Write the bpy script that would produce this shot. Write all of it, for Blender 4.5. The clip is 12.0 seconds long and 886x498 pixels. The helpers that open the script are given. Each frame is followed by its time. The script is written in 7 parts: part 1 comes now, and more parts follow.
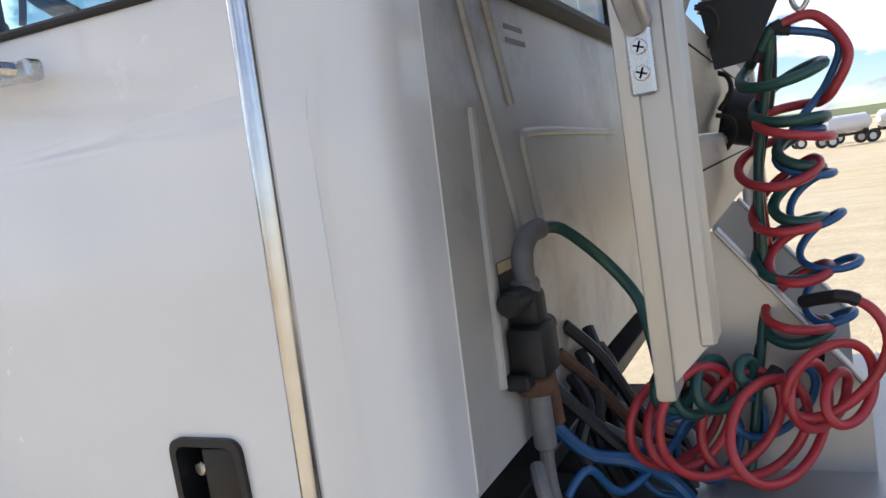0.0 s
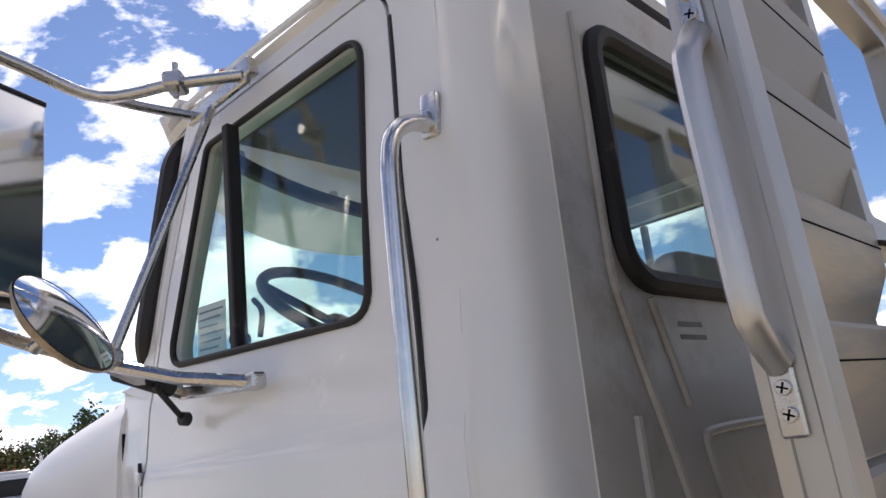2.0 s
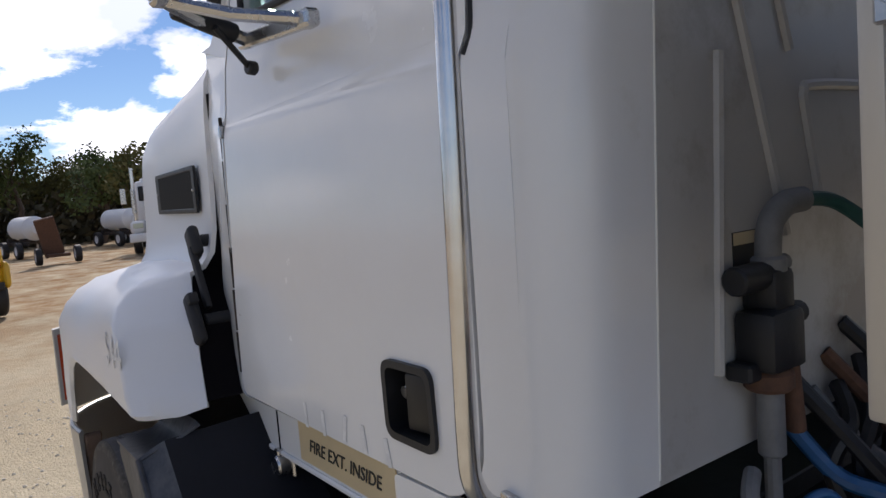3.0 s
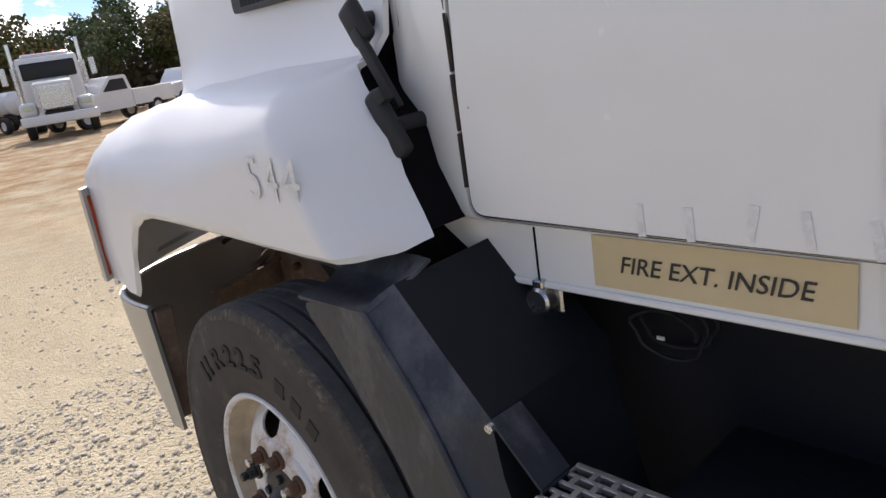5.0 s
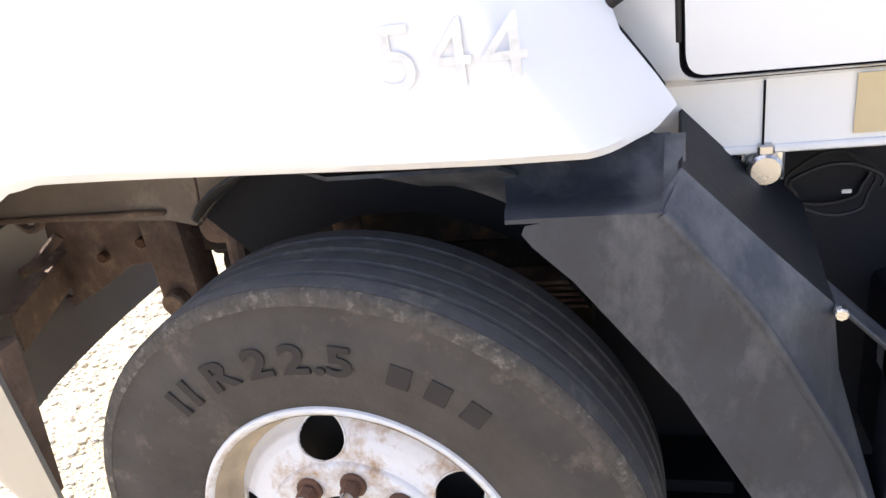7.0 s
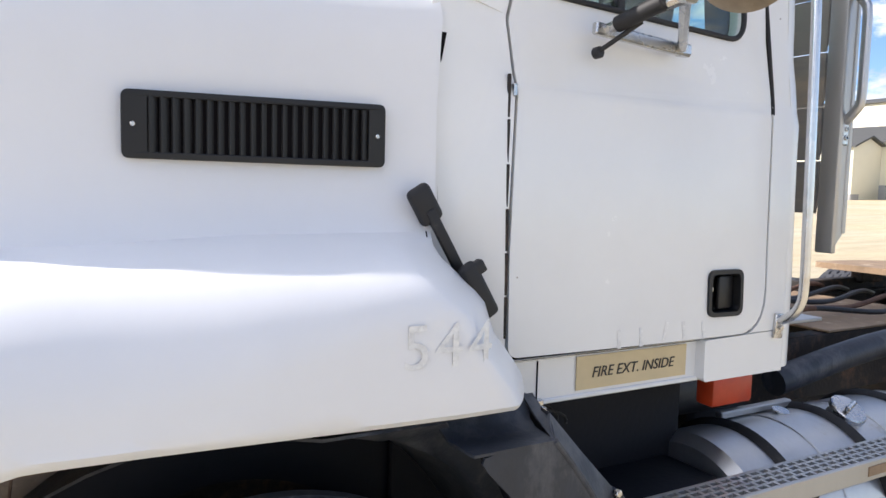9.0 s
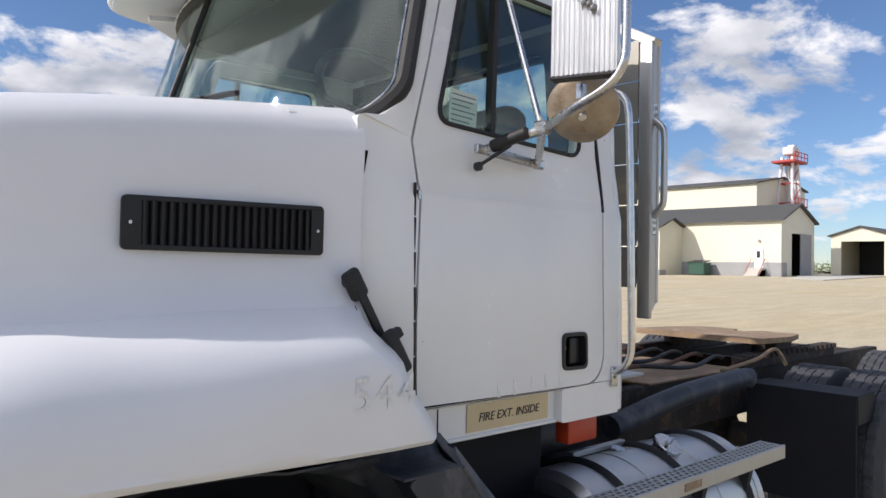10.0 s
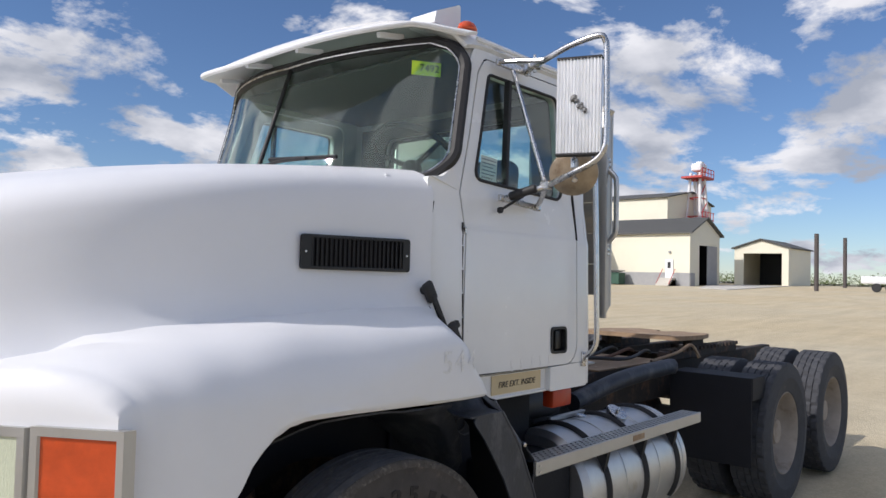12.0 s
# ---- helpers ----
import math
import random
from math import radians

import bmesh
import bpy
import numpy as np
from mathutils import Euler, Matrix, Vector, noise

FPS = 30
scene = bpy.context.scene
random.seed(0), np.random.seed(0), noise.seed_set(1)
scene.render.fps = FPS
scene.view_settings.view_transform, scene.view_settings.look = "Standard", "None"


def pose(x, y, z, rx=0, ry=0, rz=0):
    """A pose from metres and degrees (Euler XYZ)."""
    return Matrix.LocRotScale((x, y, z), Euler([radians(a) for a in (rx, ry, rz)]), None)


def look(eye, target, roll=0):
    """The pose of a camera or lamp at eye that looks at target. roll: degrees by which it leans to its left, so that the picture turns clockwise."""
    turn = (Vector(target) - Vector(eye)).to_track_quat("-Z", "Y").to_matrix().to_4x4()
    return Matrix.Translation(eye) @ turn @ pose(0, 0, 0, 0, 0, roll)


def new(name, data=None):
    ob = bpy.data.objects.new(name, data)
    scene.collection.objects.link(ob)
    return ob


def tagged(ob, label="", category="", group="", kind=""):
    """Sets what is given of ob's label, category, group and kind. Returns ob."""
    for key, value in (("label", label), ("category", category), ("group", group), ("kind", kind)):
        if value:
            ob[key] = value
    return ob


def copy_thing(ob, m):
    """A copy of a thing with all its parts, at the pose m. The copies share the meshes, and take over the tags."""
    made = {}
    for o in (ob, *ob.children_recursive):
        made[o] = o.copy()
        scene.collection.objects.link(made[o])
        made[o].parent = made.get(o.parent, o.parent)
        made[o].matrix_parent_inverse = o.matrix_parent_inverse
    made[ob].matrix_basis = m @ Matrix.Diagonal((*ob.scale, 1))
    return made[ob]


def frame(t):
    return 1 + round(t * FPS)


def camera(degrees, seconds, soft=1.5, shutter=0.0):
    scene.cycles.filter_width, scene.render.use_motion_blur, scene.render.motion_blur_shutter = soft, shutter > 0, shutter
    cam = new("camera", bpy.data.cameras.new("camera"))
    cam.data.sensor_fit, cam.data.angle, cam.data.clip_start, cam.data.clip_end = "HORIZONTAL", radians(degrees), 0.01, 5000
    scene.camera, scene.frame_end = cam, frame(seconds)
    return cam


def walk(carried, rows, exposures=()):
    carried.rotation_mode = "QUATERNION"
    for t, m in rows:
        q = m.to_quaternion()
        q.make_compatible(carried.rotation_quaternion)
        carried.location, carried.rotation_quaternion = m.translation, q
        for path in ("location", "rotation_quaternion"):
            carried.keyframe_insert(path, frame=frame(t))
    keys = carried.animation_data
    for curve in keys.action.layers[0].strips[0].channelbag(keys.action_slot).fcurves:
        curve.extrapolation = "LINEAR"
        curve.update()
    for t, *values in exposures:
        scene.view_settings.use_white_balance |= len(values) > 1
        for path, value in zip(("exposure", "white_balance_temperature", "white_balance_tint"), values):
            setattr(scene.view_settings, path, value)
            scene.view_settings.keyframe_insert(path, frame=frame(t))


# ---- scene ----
import functools
from mathutils.geometry import tessellate_polygon

cam = camera(62.8, 12.0)
PATH = [
    (0, (2.017, -1.694, 1.681), (1.122, 0.084, 1.488), -8.7),
    (0.5, (2.05, -1.588, 1.745), (1.029, 0.132, 1.726), -5.9),
    (1, (2.083, -1.587, 1.779), (0.963, 0.057, 1.982), -8.0),
    (1.5, (2.113, -1.611, 1.793), (0.888, -0.078, 2.183), -9.3),
    (2, (2.155, -1.678, 1.777), (0.855, -0.249, 2.293), -7.7),
    (2.5, (2.153, -1.61, 1.699), (0.719, -0.226, 1.862), -7.2),
    (3, (2.143, -1.546, 1.631), (0.533, -0.372, 1.458), -4.6),
    (3.5, (2.076, -1.54, 1.572), (0.413, -0.528, 1.113), -5.4),
    (3.7, (2.02, -1.6, 1.608), (0.395, -0.603, 1.005), -6.7),
    (5.3, (1.228, -1.886, 1.449), (-0.117, -0.532, 0.852), -9.1),
    (5.5, (1.117, -1.944, 1.418), (-0.151, -0.554, 0.742), -9.6),
    (6, (0.871, -2.056, 1.404), (-0.138, -0.553, 0.553), -13.7),
    (6.5, (0.655, -2.023, 1.393), (-0.18, -0.462, 0.462), -12.9),
    (7, (0.452, -2.024, 1.433), (-0.064, -0.27, 0.622), -9.0),
    (7.2, (0.378, -2.071, 1.439), (0.027, -0.236, 0.725), -7.7),
    (8.8, (-0.29, -2.274, 1.578), (0.498, -0.455, 1.311), 1.6),
    (9, (-0.393, -2.288, 1.58), (0.587, -0.553, 1.403), 1.4),
    (9.5, (-0.58, -2.393, 1.584), (0.627, -0.799, 1.537), 0.4),
    (10, (-0.786, -2.524, 1.591), (0.551, -1.038, 1.637), 1.1),
    (10.5, (-1.014, -2.603, 1.6), (0.393, -1.182, 1.639), -0.3),
    (11, (-1.279, -2.68, 1.602), (0.201, -1.337, 1.678), -0.3),
    (11.5, (-1.506, -2.796, 1.601), (-0.014, -1.467, 1.69), 0.5),
    (12, (-1.76, -2.883, 1.601), (-0.27, -1.551, 1.675), 1.4),
]
walk(cam, [(t, look(eye, target, roll)) for t, eye, target, roll in PATH], exposures=[(0, 0.6, 6500, 14), (0.6, 0.55, 6600, 16), (1.4, 0.28, 6700, 18), (2.0, 0.08, 6700, 19), (3.0, -0.32, 6400, 17), (3.7, -0.22, 6600, 18), (5.3, 0.38, 6650, 17), (6.0, 1.0, 6650, 17), (6.5, 1.25, 6650, 17), (7.2, 1.65, 6700, 17), (8.0, 1.35, 6700, 16), (8.8, 0.9, 6550, 14), (9.5, 0.25, 6450, 14), (10.5, -0.05, 6450, 14), (12, -0.15, 6350, 14)])

# ---- light ----
SUN = Vector((-1.30, 0.62, 1.02)).normalized()
sun_el = math.asin(SUN.z)
sun_az = math.atan2(SUN.x, SUN.y)
world = bpy.data.worlds.new("sky")
scene.world = world
world.use_nodes = True
wt = world.node_tree
wn, wl = wt.nodes, wt.links
bg = wn["Background"]
sky = wn.new("ShaderNodeTexSky")
sky.sky_type = 'NISHITA'
sky.sun_disc = False
sky.sun_elevation = sun_el
sky.sun_rotation = sun_az
sky.altitude = 300
sky.dust_density = 0.05
sky.ozone_density = 3.0
# broken cumulus over the clear sky, laid out on a flat cloud deck
geo = wn.new("ShaderNodeTexCoord")
sep = wn.new("ShaderNodeSeparateXYZ")
wl.new(geo.outputs["Generated"], sep.inputs[0])
lift = wn.new("ShaderNodeMath"); lift.operation = 'MAXIMUM'; lift.inputs[1].default_value = 0.0
wl.new(sep.outputs[2], lift.inputs[0])
add = wn.new("ShaderNodeMath"); add.inputs[1].default_value = 0.30
wl.new(lift.outputs[0], add.inputs[0])
dx = wn.new("ShaderNodeMath"); dx.operation = 'DIVIDE'
wl.new(sep.outputs[0], dx.inputs[0]); wl.new(add.outputs[0], dx.inputs[1])
dy = wn.new("ShaderNodeMath"); dy.operation = 'DIVIDE'
wl.new(sep.outputs[1], dy.inputs[0]); wl.new(add.outputs[0], dy.inputs[1])
com = wn.new("ShaderNodeCombineXYZ")
wl.new(dx.outputs[0], com.inputs[0]); wl.new(dy.outputs[0], com.inputs[1])
com.inputs[2].default_value = 3.7
cl = wn.new("ShaderNodeTexNoise")
cl.inputs["Scale"].default_value = 2.9
cl.inputs["Detail"].default_value = 7
cl.inputs["Roughness"].default_value = 0.6
cl.inputs["Distortion"].default_value = 0.15
wl.new(com.outputs[0], cl.inputs["Vector"])
cr = wn.new("ShaderNodeValToRGB")
cr.color_ramp.elements[0].position = 0.495
cr.color_ramp.elements[1].position = 0.575
# thicker towards the sun
toward = wn.new("ShaderNodeVectorMath"); toward.operation = 'DOT_PRODUCT'
wl.new(geo.outputs["Generated"], toward.inputs[0]); toward.inputs[1].default_value = SUN
near = wn.new("ShaderNodeMapRange")
near.inputs["From Min"].default_value = 0.2; near.inputs["From Max"].default_value = 0.9
near.inputs["To Max"].default_value = 0.035
wl.new(toward.outputs["Value"], near.inputs["Value"])
cover = wn.new("ShaderNodeMath")
wl.new(cl.outputs["Fac"], cover.inputs[0]); wl.new(near.outputs[0], cover.inputs[1])
wl.new(cover.outputs[0], cr.inputs[0])
cs = wn.new("ShaderNodeTexNoise")
cs.inputs["Scale"].default_value = 3.2
cs.inputs["Detail"].default_value = 5
wl.new(com.outputs[0], cs.inputs["Vector"])
cc = wn.new("ShaderNodeValToRGB")
cc.color_ramp.elements[0].position = 0.38
cc.color_ramp.elements[0].color = (4.4, 4.8, 5.5, 1)
cc.color_ramp.elements[1].position = 0.60
cc.color_ramp.elements[1].color = (9.5, 9.6, 9.8, 1)
wl.new(cs.outputs["Fac"], cc.inputs[0])
wmix = wn.new("ShaderNodeMixRGB")
wl.new(cr.outputs[0], wmix.inputs[0])
# clouds shine brighter towards the sun
gain = wn.new("ShaderNodeMapRange")
gain.inputs["From Min"].default_value = 0.35; gain.inputs["From Max"].default_value = 1.0
gain.inputs["To Min"].default_value = 1.0; gain.inputs["To Max"].default_value = 2.8
wl.new(toward.outputs["Value"], gain.inputs["Value"])
lit = wn.new("ShaderNodeVectorMath"); lit.operation = 'SCALE'
wl.new(cc.outputs[0], lit.inputs[0]); wl.new(gain.outputs[0], lit.inputs["Scale"])
deep = wn.new("ShaderNodeVectorMath"); deep.operation = 'MULTIPLY'
wl.new(sky.outputs[0], deep.inputs[0]); deep.inputs[1].default_value = (0.86, 0.97, 1.12)
wl.new(deep.outputs[0], wmix.inputs[1]); wl.new(lit.outputs[0], wmix.inputs[2])
wl.new(wmix.outputs[0], bg.inputs[0])
bg.inputs[1].default_value = 0.10
sun_data = bpy.data.lights.new("sun", 'SUN')
sun_data.energy = 4.2
sun_data.angle = radians(0.53)
sun_data.color = (1.0, 0.95, 0.87)
sun = new("sun", sun_data)
sun.matrix_world = look(SUN * 50, (0, 0, 0))


# ---- materials ----
def mat(name, base, rough=0.5, metal=0.0, var=0.0, scale=8.0, dark=None, bump=0.0, bscale=60.0, coat=0.0,
        stain=None, stain_at=0.62, stain_scale=2.5, stretch=(1, 1, 1), spec=None, chips=0.0):
    """A surface with fine grain and larger stains: base colour, a second tone mixed in by noise, and bump."""
    m = bpy.data.materials.new(name)
    m.use_nodes = True
    n, l = m.node_tree.nodes, m.node_tree.links
    b = n["Principled BSDF"]
    b.inputs["Roughness"].default_value = rough
    b.inputs["Metallic"].default_value = metal
    b.inputs["Coat Weight"].default_value = coat
    b.inputs["Coat Roughness"].default_value = 0.08
    if spec is not None:
        b.inputs["Specular IOR Level"].default_value = spec
    co = n.new("ShaderNodeNewGeometry")
    mp = n.new("ShaderNodeMapping")
    mp.inputs["Scale"].default_value = stretch
    l.new(co.outputs["Position"], mp.inputs["Vector"])
    nz = n.new("ShaderNodeTexNoise")
    nz.inputs["Scale"].default_value = scale
    nz.inputs["Detail"].default_value = 6
    nz.inputs["Roughness"].default_value = 0.65
    l.new(mp.outputs[0], nz.inputs["Vector"])
    ramp = n.new("ShaderNodeValToRGB")
    d = dark or tuple(c * (1 - var) for c in base)
    ramp.color_ramp.elements[0].position = 0.3
    ramp.color_ramp.elements[0].color = (*d, 1)
    ramp.color_ramp.elements[1].position = 0.7
    ramp.color_ramp.elements[1].color = (*base, 1)
    l.new(nz.outputs["Fac"], ramp.inputs[0])
    out = ramp.outputs[0]
    if stain:
        n2 = n.new("ShaderNodeTexNoise")
        n2.inputs["Scale"].default_value = stain_scale
        n2.inputs["Detail"].default_value = 8
        n2.inputs["Roughness"].default_value = 0.7
        l.new(mp.outputs[0], n2.inputs["Vector"])
        r2 = n.new("ShaderNodeValToRGB")
        r2.color_ramp.elements[0].position = stain_at
        r2.color_ramp.elements[0].color = (0, 0, 0, 1)
        r2.color_ramp.elements[1].position = min(stain_at + 0.14, 1)
        l.new(n2.outputs["Fac"], r2.inputs[0])
        mx = n.new("ShaderNodeMixRGB")
        l.new(r2.outputs[0], mx.inputs[0])
        l.new(out, mx.inputs[1])
        mx.inputs[2].default_value = (*stain, 1)
        out = mx.outputs[0]
    if chips:
        # sparse small chips and specks of dirt
        vo = n.new("ShaderNodeTexVoronoi"); vo.inputs["Scale"].default_value = 11
        l.new(co.outputs["Position"], vo.inputs["Vector"])
        near_c = n.new("ShaderNodeMath"); near_c.operation = 'LESS_THAN'; near_c.inputs[1].default_value = 0.032
        l.new(vo.outputs["Distance"], near_c.inputs[0])
        pick = n.new("ShaderNodeSeparateColor"); l.new(vo.outputs["Color"], pick.inputs[0])
        few = n.new("ShaderNodeMath"); few.operation = 'LESS_THAN'; few.inputs[1].default_value = chips
        l.new(pick.outputs[0], few.inputs[0])
        both = n.new("ShaderNodeMath"); both.operation = 'MULTIPLY'
        l.new(near_c.outputs[0], both.inputs[0]); l.new(few.outputs[0], both.inputs[1])
        mc = n.new("ShaderNodeMixRGB"); l.new(both.outputs[0], mc.inputs[0]); l.new(out, mc.inputs[1])
        mc.inputs[2].default_value = (0.30, 0.26, 0.22, 1)
        out = mc.outputs[0]
    l.new(out, b.inputs["Base Color"])
    rr = n.new("ShaderNodeMapRange")
    rr.inputs["To Min"].default_value = max(rough - 0.08, 0.02)
    rr.inputs["To Max"].default_value = min(rough + 0.12, 1)
    l.new(nz.outputs["Fac"], rr.inputs["Value"])
    l.new(rr.outputs[0], b.inputs["Roughness"])
    if bump:
        n3 = n.new("ShaderNodeTexNoise")
        n3.inputs["Scale"].default_value = bscale
        n3.inputs["Detail"].default_value = 4
        l.new(mp.outputs[0], n3.inputs["Vector"])
        bp = n.new("ShaderNodeBump")
        bp.inputs["Strength"].default_value = 1.0
        bp.inputs["Distance"].default_value = bump
        l.new(n3.outputs["Fac"], bp.inputs["Height"])
        l.new(bp.outputs[0], b.inputs["Normal"])
    return m


def glass(name, tint=(0.85, 0.93, 0.90), rough=0.0, haze=0.0):
    """A thin pane: clear, tinted, with Fresnel gloss, and a film of dust."""
    m = bpy.data.materials.new(name)
    m.use_nodes = True
    n, l = m.node_tree.nodes, m.node_tree.links
    n.clear()
    o = n.new("ShaderNodeOutputMaterial")
    t = n.new("ShaderNodeBsdfTransparent"); t.inputs[0].default_value = (*tint, 1)
    g = n.new("ShaderNodeBsdfGlossy"); g.inputs["Roughness"].default_value = rough
    lw = n.new("ShaderNodeLayerWeight"); lw.inputs[0].default_value = 0.5
    pw = n.new("ShaderNodeMath"); pw.operation = 'POWER'; pw.inputs[1].default_value = 3.0
    l.new(lw.outputs["Facing"], pw.inputs[0])
    f = n.new("ShaderNodeMath"); f.operation = 'MULTIPLY_ADD'; f.inputs[1].default_value = 0.55; f.inputs[2].default_value = 0.035
    l.new(pw.outputs[0], f.inputs[0])
    mx = n.new("ShaderNodeMixShader")
    l.new(f.outputs[0], mx.inputs[0]); l.new(t.outputs[0], mx.inputs[1]); l.new(g.outputs[0], mx.inputs[2])
    d = n.new("ShaderNodeBsdfDiffuse"); d.inputs[0].default_value = (0.55, 0.56, 0.52, 1)
    nz = n.new("ShaderNodeTexNoise"); nz.inputs["Scale"].default_value = 5; nz.inputs["Detail"].default_value = 8
    c = n.new("ShaderNodeNewGeometry"); l.new(c.outputs["Position"], nz.inputs["Vector"])
    rp = n.new("ShaderNodeMapRange")
    rp.inputs["From Min"].default_value = 0.35; rp.inputs["From Max"].default_value = 0.75
    rp.inputs["To Min"].default_value = haze * 0.4; rp.inputs["To Max"].default_value = haze * 2.2
    l.new(nz.outputs["Fac"], rp.inputs["Value"])
    m2 = n.new("ShaderNodeMixShader")
    l.new(rp.outputs[0], m2.inputs[0]); l.new(mx.outputs[0], m2.inputs[1]); l.new(d.outputs[0], m2.inputs[2])
    l.new(m2.outputs[0], o.inputs[0])
    return m


M_WHITE = mat("white_paint", (0.80, 0.80, 0.79), 0.22, var=0.05, scale=3, coat=0.35, stain=(0.66, 0.64, 0.58), stain_at=0.64, stain_scale=2.2, bump=0.0006, bscale=9, chips=0.30)
M_WHITE2 = mat("white_hood_paint", (0.77, 0.77, 0.78), 0.40, var=0.04, scale=3, coat=0.12, stain=(0.70, 0.68, 0.62), stain_at=0.66, stain_scale=1.8, bump=0.0006, bscale=7, chips=0.14)
# cab white darkened for the shade behind the rack, with grime stains
M_BACK = mat("grimy_shaded_white_paint", (0.49, 0.48, 0.455), 0.38, var=0.14, scale=4, coat=0.12, stain=(0.30, 0.265, 0.225), stain_at=0.50, stain_scale=2.6, bump=0.0005, bscale=30)
M_RIMD = mat("dull_tan_rim", (0.36, 0.31, 0.26), 0.6, var=0.3, scale=8, stain=(0.20, 0.15, 0.11), stain_at=0.55, stain_scale=6)
M_FLUTE = mat("bright_fluted_steel", (0.80, 0.80, 0.80), 0.30, 0.5, var=0.06, scale=20)
M_GHOST = mat("faded_lettering", (0.788, 0.785, 0.772), 0.5, var=0.25, scale=60, stain=(0.79, 0.79, 0.78), stain_at=0.5, stain_scale=45)
M_DIRTW = mat("dirty_white_wheel", (0.74, 0.73, 0.72), 0.45, var=0.12, scale=14, stain=(0.34, 0.21, 0.11), stain_at=0.57, stain_scale=6, bump=0.0006, bscale=90)
M_TREADS = mat("worn_steer_tread", (0.125, 0.122, 0.125), 0.8, var=0.3, scale=30, stain=(0.19, 0.17, 0.15), stain_at=0.55, stain_scale=12, bump=0.001, bscale=150, spec=0.2)
M_LETTER = mat("moulded_lettering", (0.045, 0.040, 0.037), 0.8, var=0.2, scale=30, spec=0.2)
M_SCUFF = mat("scuffed_tyre_edge", (0.11, 0.098, 0.085), 0.9, var=0.4, scale=60, stain=(0.19, 0.17, 0.14), stain_at=0.54, stain_scale=45, bump=0.002, bscale=120, spec=0.1)
M_RIM = mat("stained_white_rim", (0.74, 0.73, 0.73), 0.42, var=0.12, scale=16, stain=(0.36, 0.22, 0.11), stain_at=0.50, stain_scale=8, bump=0.0006, bscale=90)
M_RUSTW = mat("rust_stained_wheel", (0.52, 0.42, 0.30), 0.6, var=0.4, scale=10, stain=(0.72, 0.70, 0.66), stain_at=0.6, stain_scale=7, bump=0.0006, bscale=80)
M_CHROME = mat("chrome", (0.74, 0.73, 0.72), 0.20, 1.0, var=0.15, scale=30, stain=(0.45, 0.40, 0.32), stain_at=0.66, stain_scale=9)
M_STEEL = mat("stainless", (0.62, 0.61, 0.60), 0.25, 1.0, var=0.2, scale=20, stain=(0.35, 0.27, 0.2), stain_at=0.64, stain_scale=12)
M_ALU = mat("aluminium", (0.52, 0.51, 0.49), 0.42, 0.75, var=0.14, scale=5, stain=(0.50, 0.46, 0.40), stain_at=0.60, stain_scale=5, bump=0.0003, bscale=160, stretch=(1, 1, 0.2))
M_SATIN = mat("satin_aluminium", (0.60, 0.59, 0.58), 0.36, 0.9, var=0.12, scale=12, stain=(0.46, 0.40, 0.32), stain_at=0.62, stain_scale=7)
M_ALUP = mat("weathered_aluminium_plank", (0.39, 0.365, 0.325), 0.5, 0.5, var=0.12, scale=4, stain=(0.55, 0.47, 0.36), stain_at=0.58, stain_scale=3, bump=0.0004, bscale=120, stretch=(1, 0.15, 1))
M_TANK = mat("polished_tank", (0.60, 0.60, 0.60), 0.36, 0.9, var=0.18, scale=7, stain=(0.42, 0.37, 0.30), stain_at=0.58, stain_scale=6, bump=0.0005, bscale=60)
M_RUBBER = mat("black_rubber", (0.018, 0.017, 0.018), 0.6, var=0.3, scale=30, stain=(0.06, 0.055, 0.05), stain_at=0.6, stain_scale=14)
M_TYRE = mat("dusty_tyre", (0.082, 0.073, 0.066), 0.85, var=0.35, scale=9, stain=(0.16, 0.13, 0.105), stain_at=0.56, stain_scale=7, bump=0.0012, bscale=130, spec=0.2)
M_TREAD = mat("tread_rubber", (0.062, 0.064, 0.072), 0.75, var=0.35, scale=14, stain=(0.16, 0.14, 0.115), stain_at=0.6, stain_scale=10, bump=0.001, bscale=110, spec=0.3)
M_PLASTIC = mat("scuffed_black_plastic", (0.031, 0.037, 0.052), 0.48, var=0.5, scale=14, stain=(0.080, 0.083, 0.093), stain_at=0.50, stain_scale=6, stretch=(1, 1, 0.55), bump=0.0012, bscale=70)
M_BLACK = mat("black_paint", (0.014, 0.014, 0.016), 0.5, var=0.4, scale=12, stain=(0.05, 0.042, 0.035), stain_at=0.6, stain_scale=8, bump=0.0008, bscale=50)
M_FRAME = mat("rusty_black_frame", (0.03, 0.024, 0.021), 0.75, var=0.5, scale=9, stain=(0.10, 0.055, 0.035), stain_at=0.52, stain_scale=9, bump=0.002, bscale=60)
M_DIRT = mat("dirt_caked_steel", (0.22, 0.15, 0.115), 0.9, var=0.5, scale=12, stain=(0.28, 0.21, 0.15), stain_at=0.55, stain_scale=12, bump=0.004, bscale=50)
M_WALLD = mat("dusty_inner_panel", (0.27, 0.215, 0.175), 0.85, var=0.3, scale=7, stain=(0.36, 0.30, 0.24), stain_at=0.55, stain_scale=5, bump=0.001, bscale=60)
M_RUST = mat("rusty_iron", (0.15, 0.075, 0.045), 0.85, var=0.5, scale=30, bump=0.001, bscale=120)
M_WOODY = mat("rusty_plate", (0.34, 0.23, 0.14), 0.75, var=0.4, scale=9, stain=(0.55, 0.44, 0.30), stain_at=0.55, stain_scale=6, bump=0.001, bscale=60)
M_VENT = mat("vent_black", (0.008, 0.0075, 0.008), 0.45, var=0.3, scale=40)
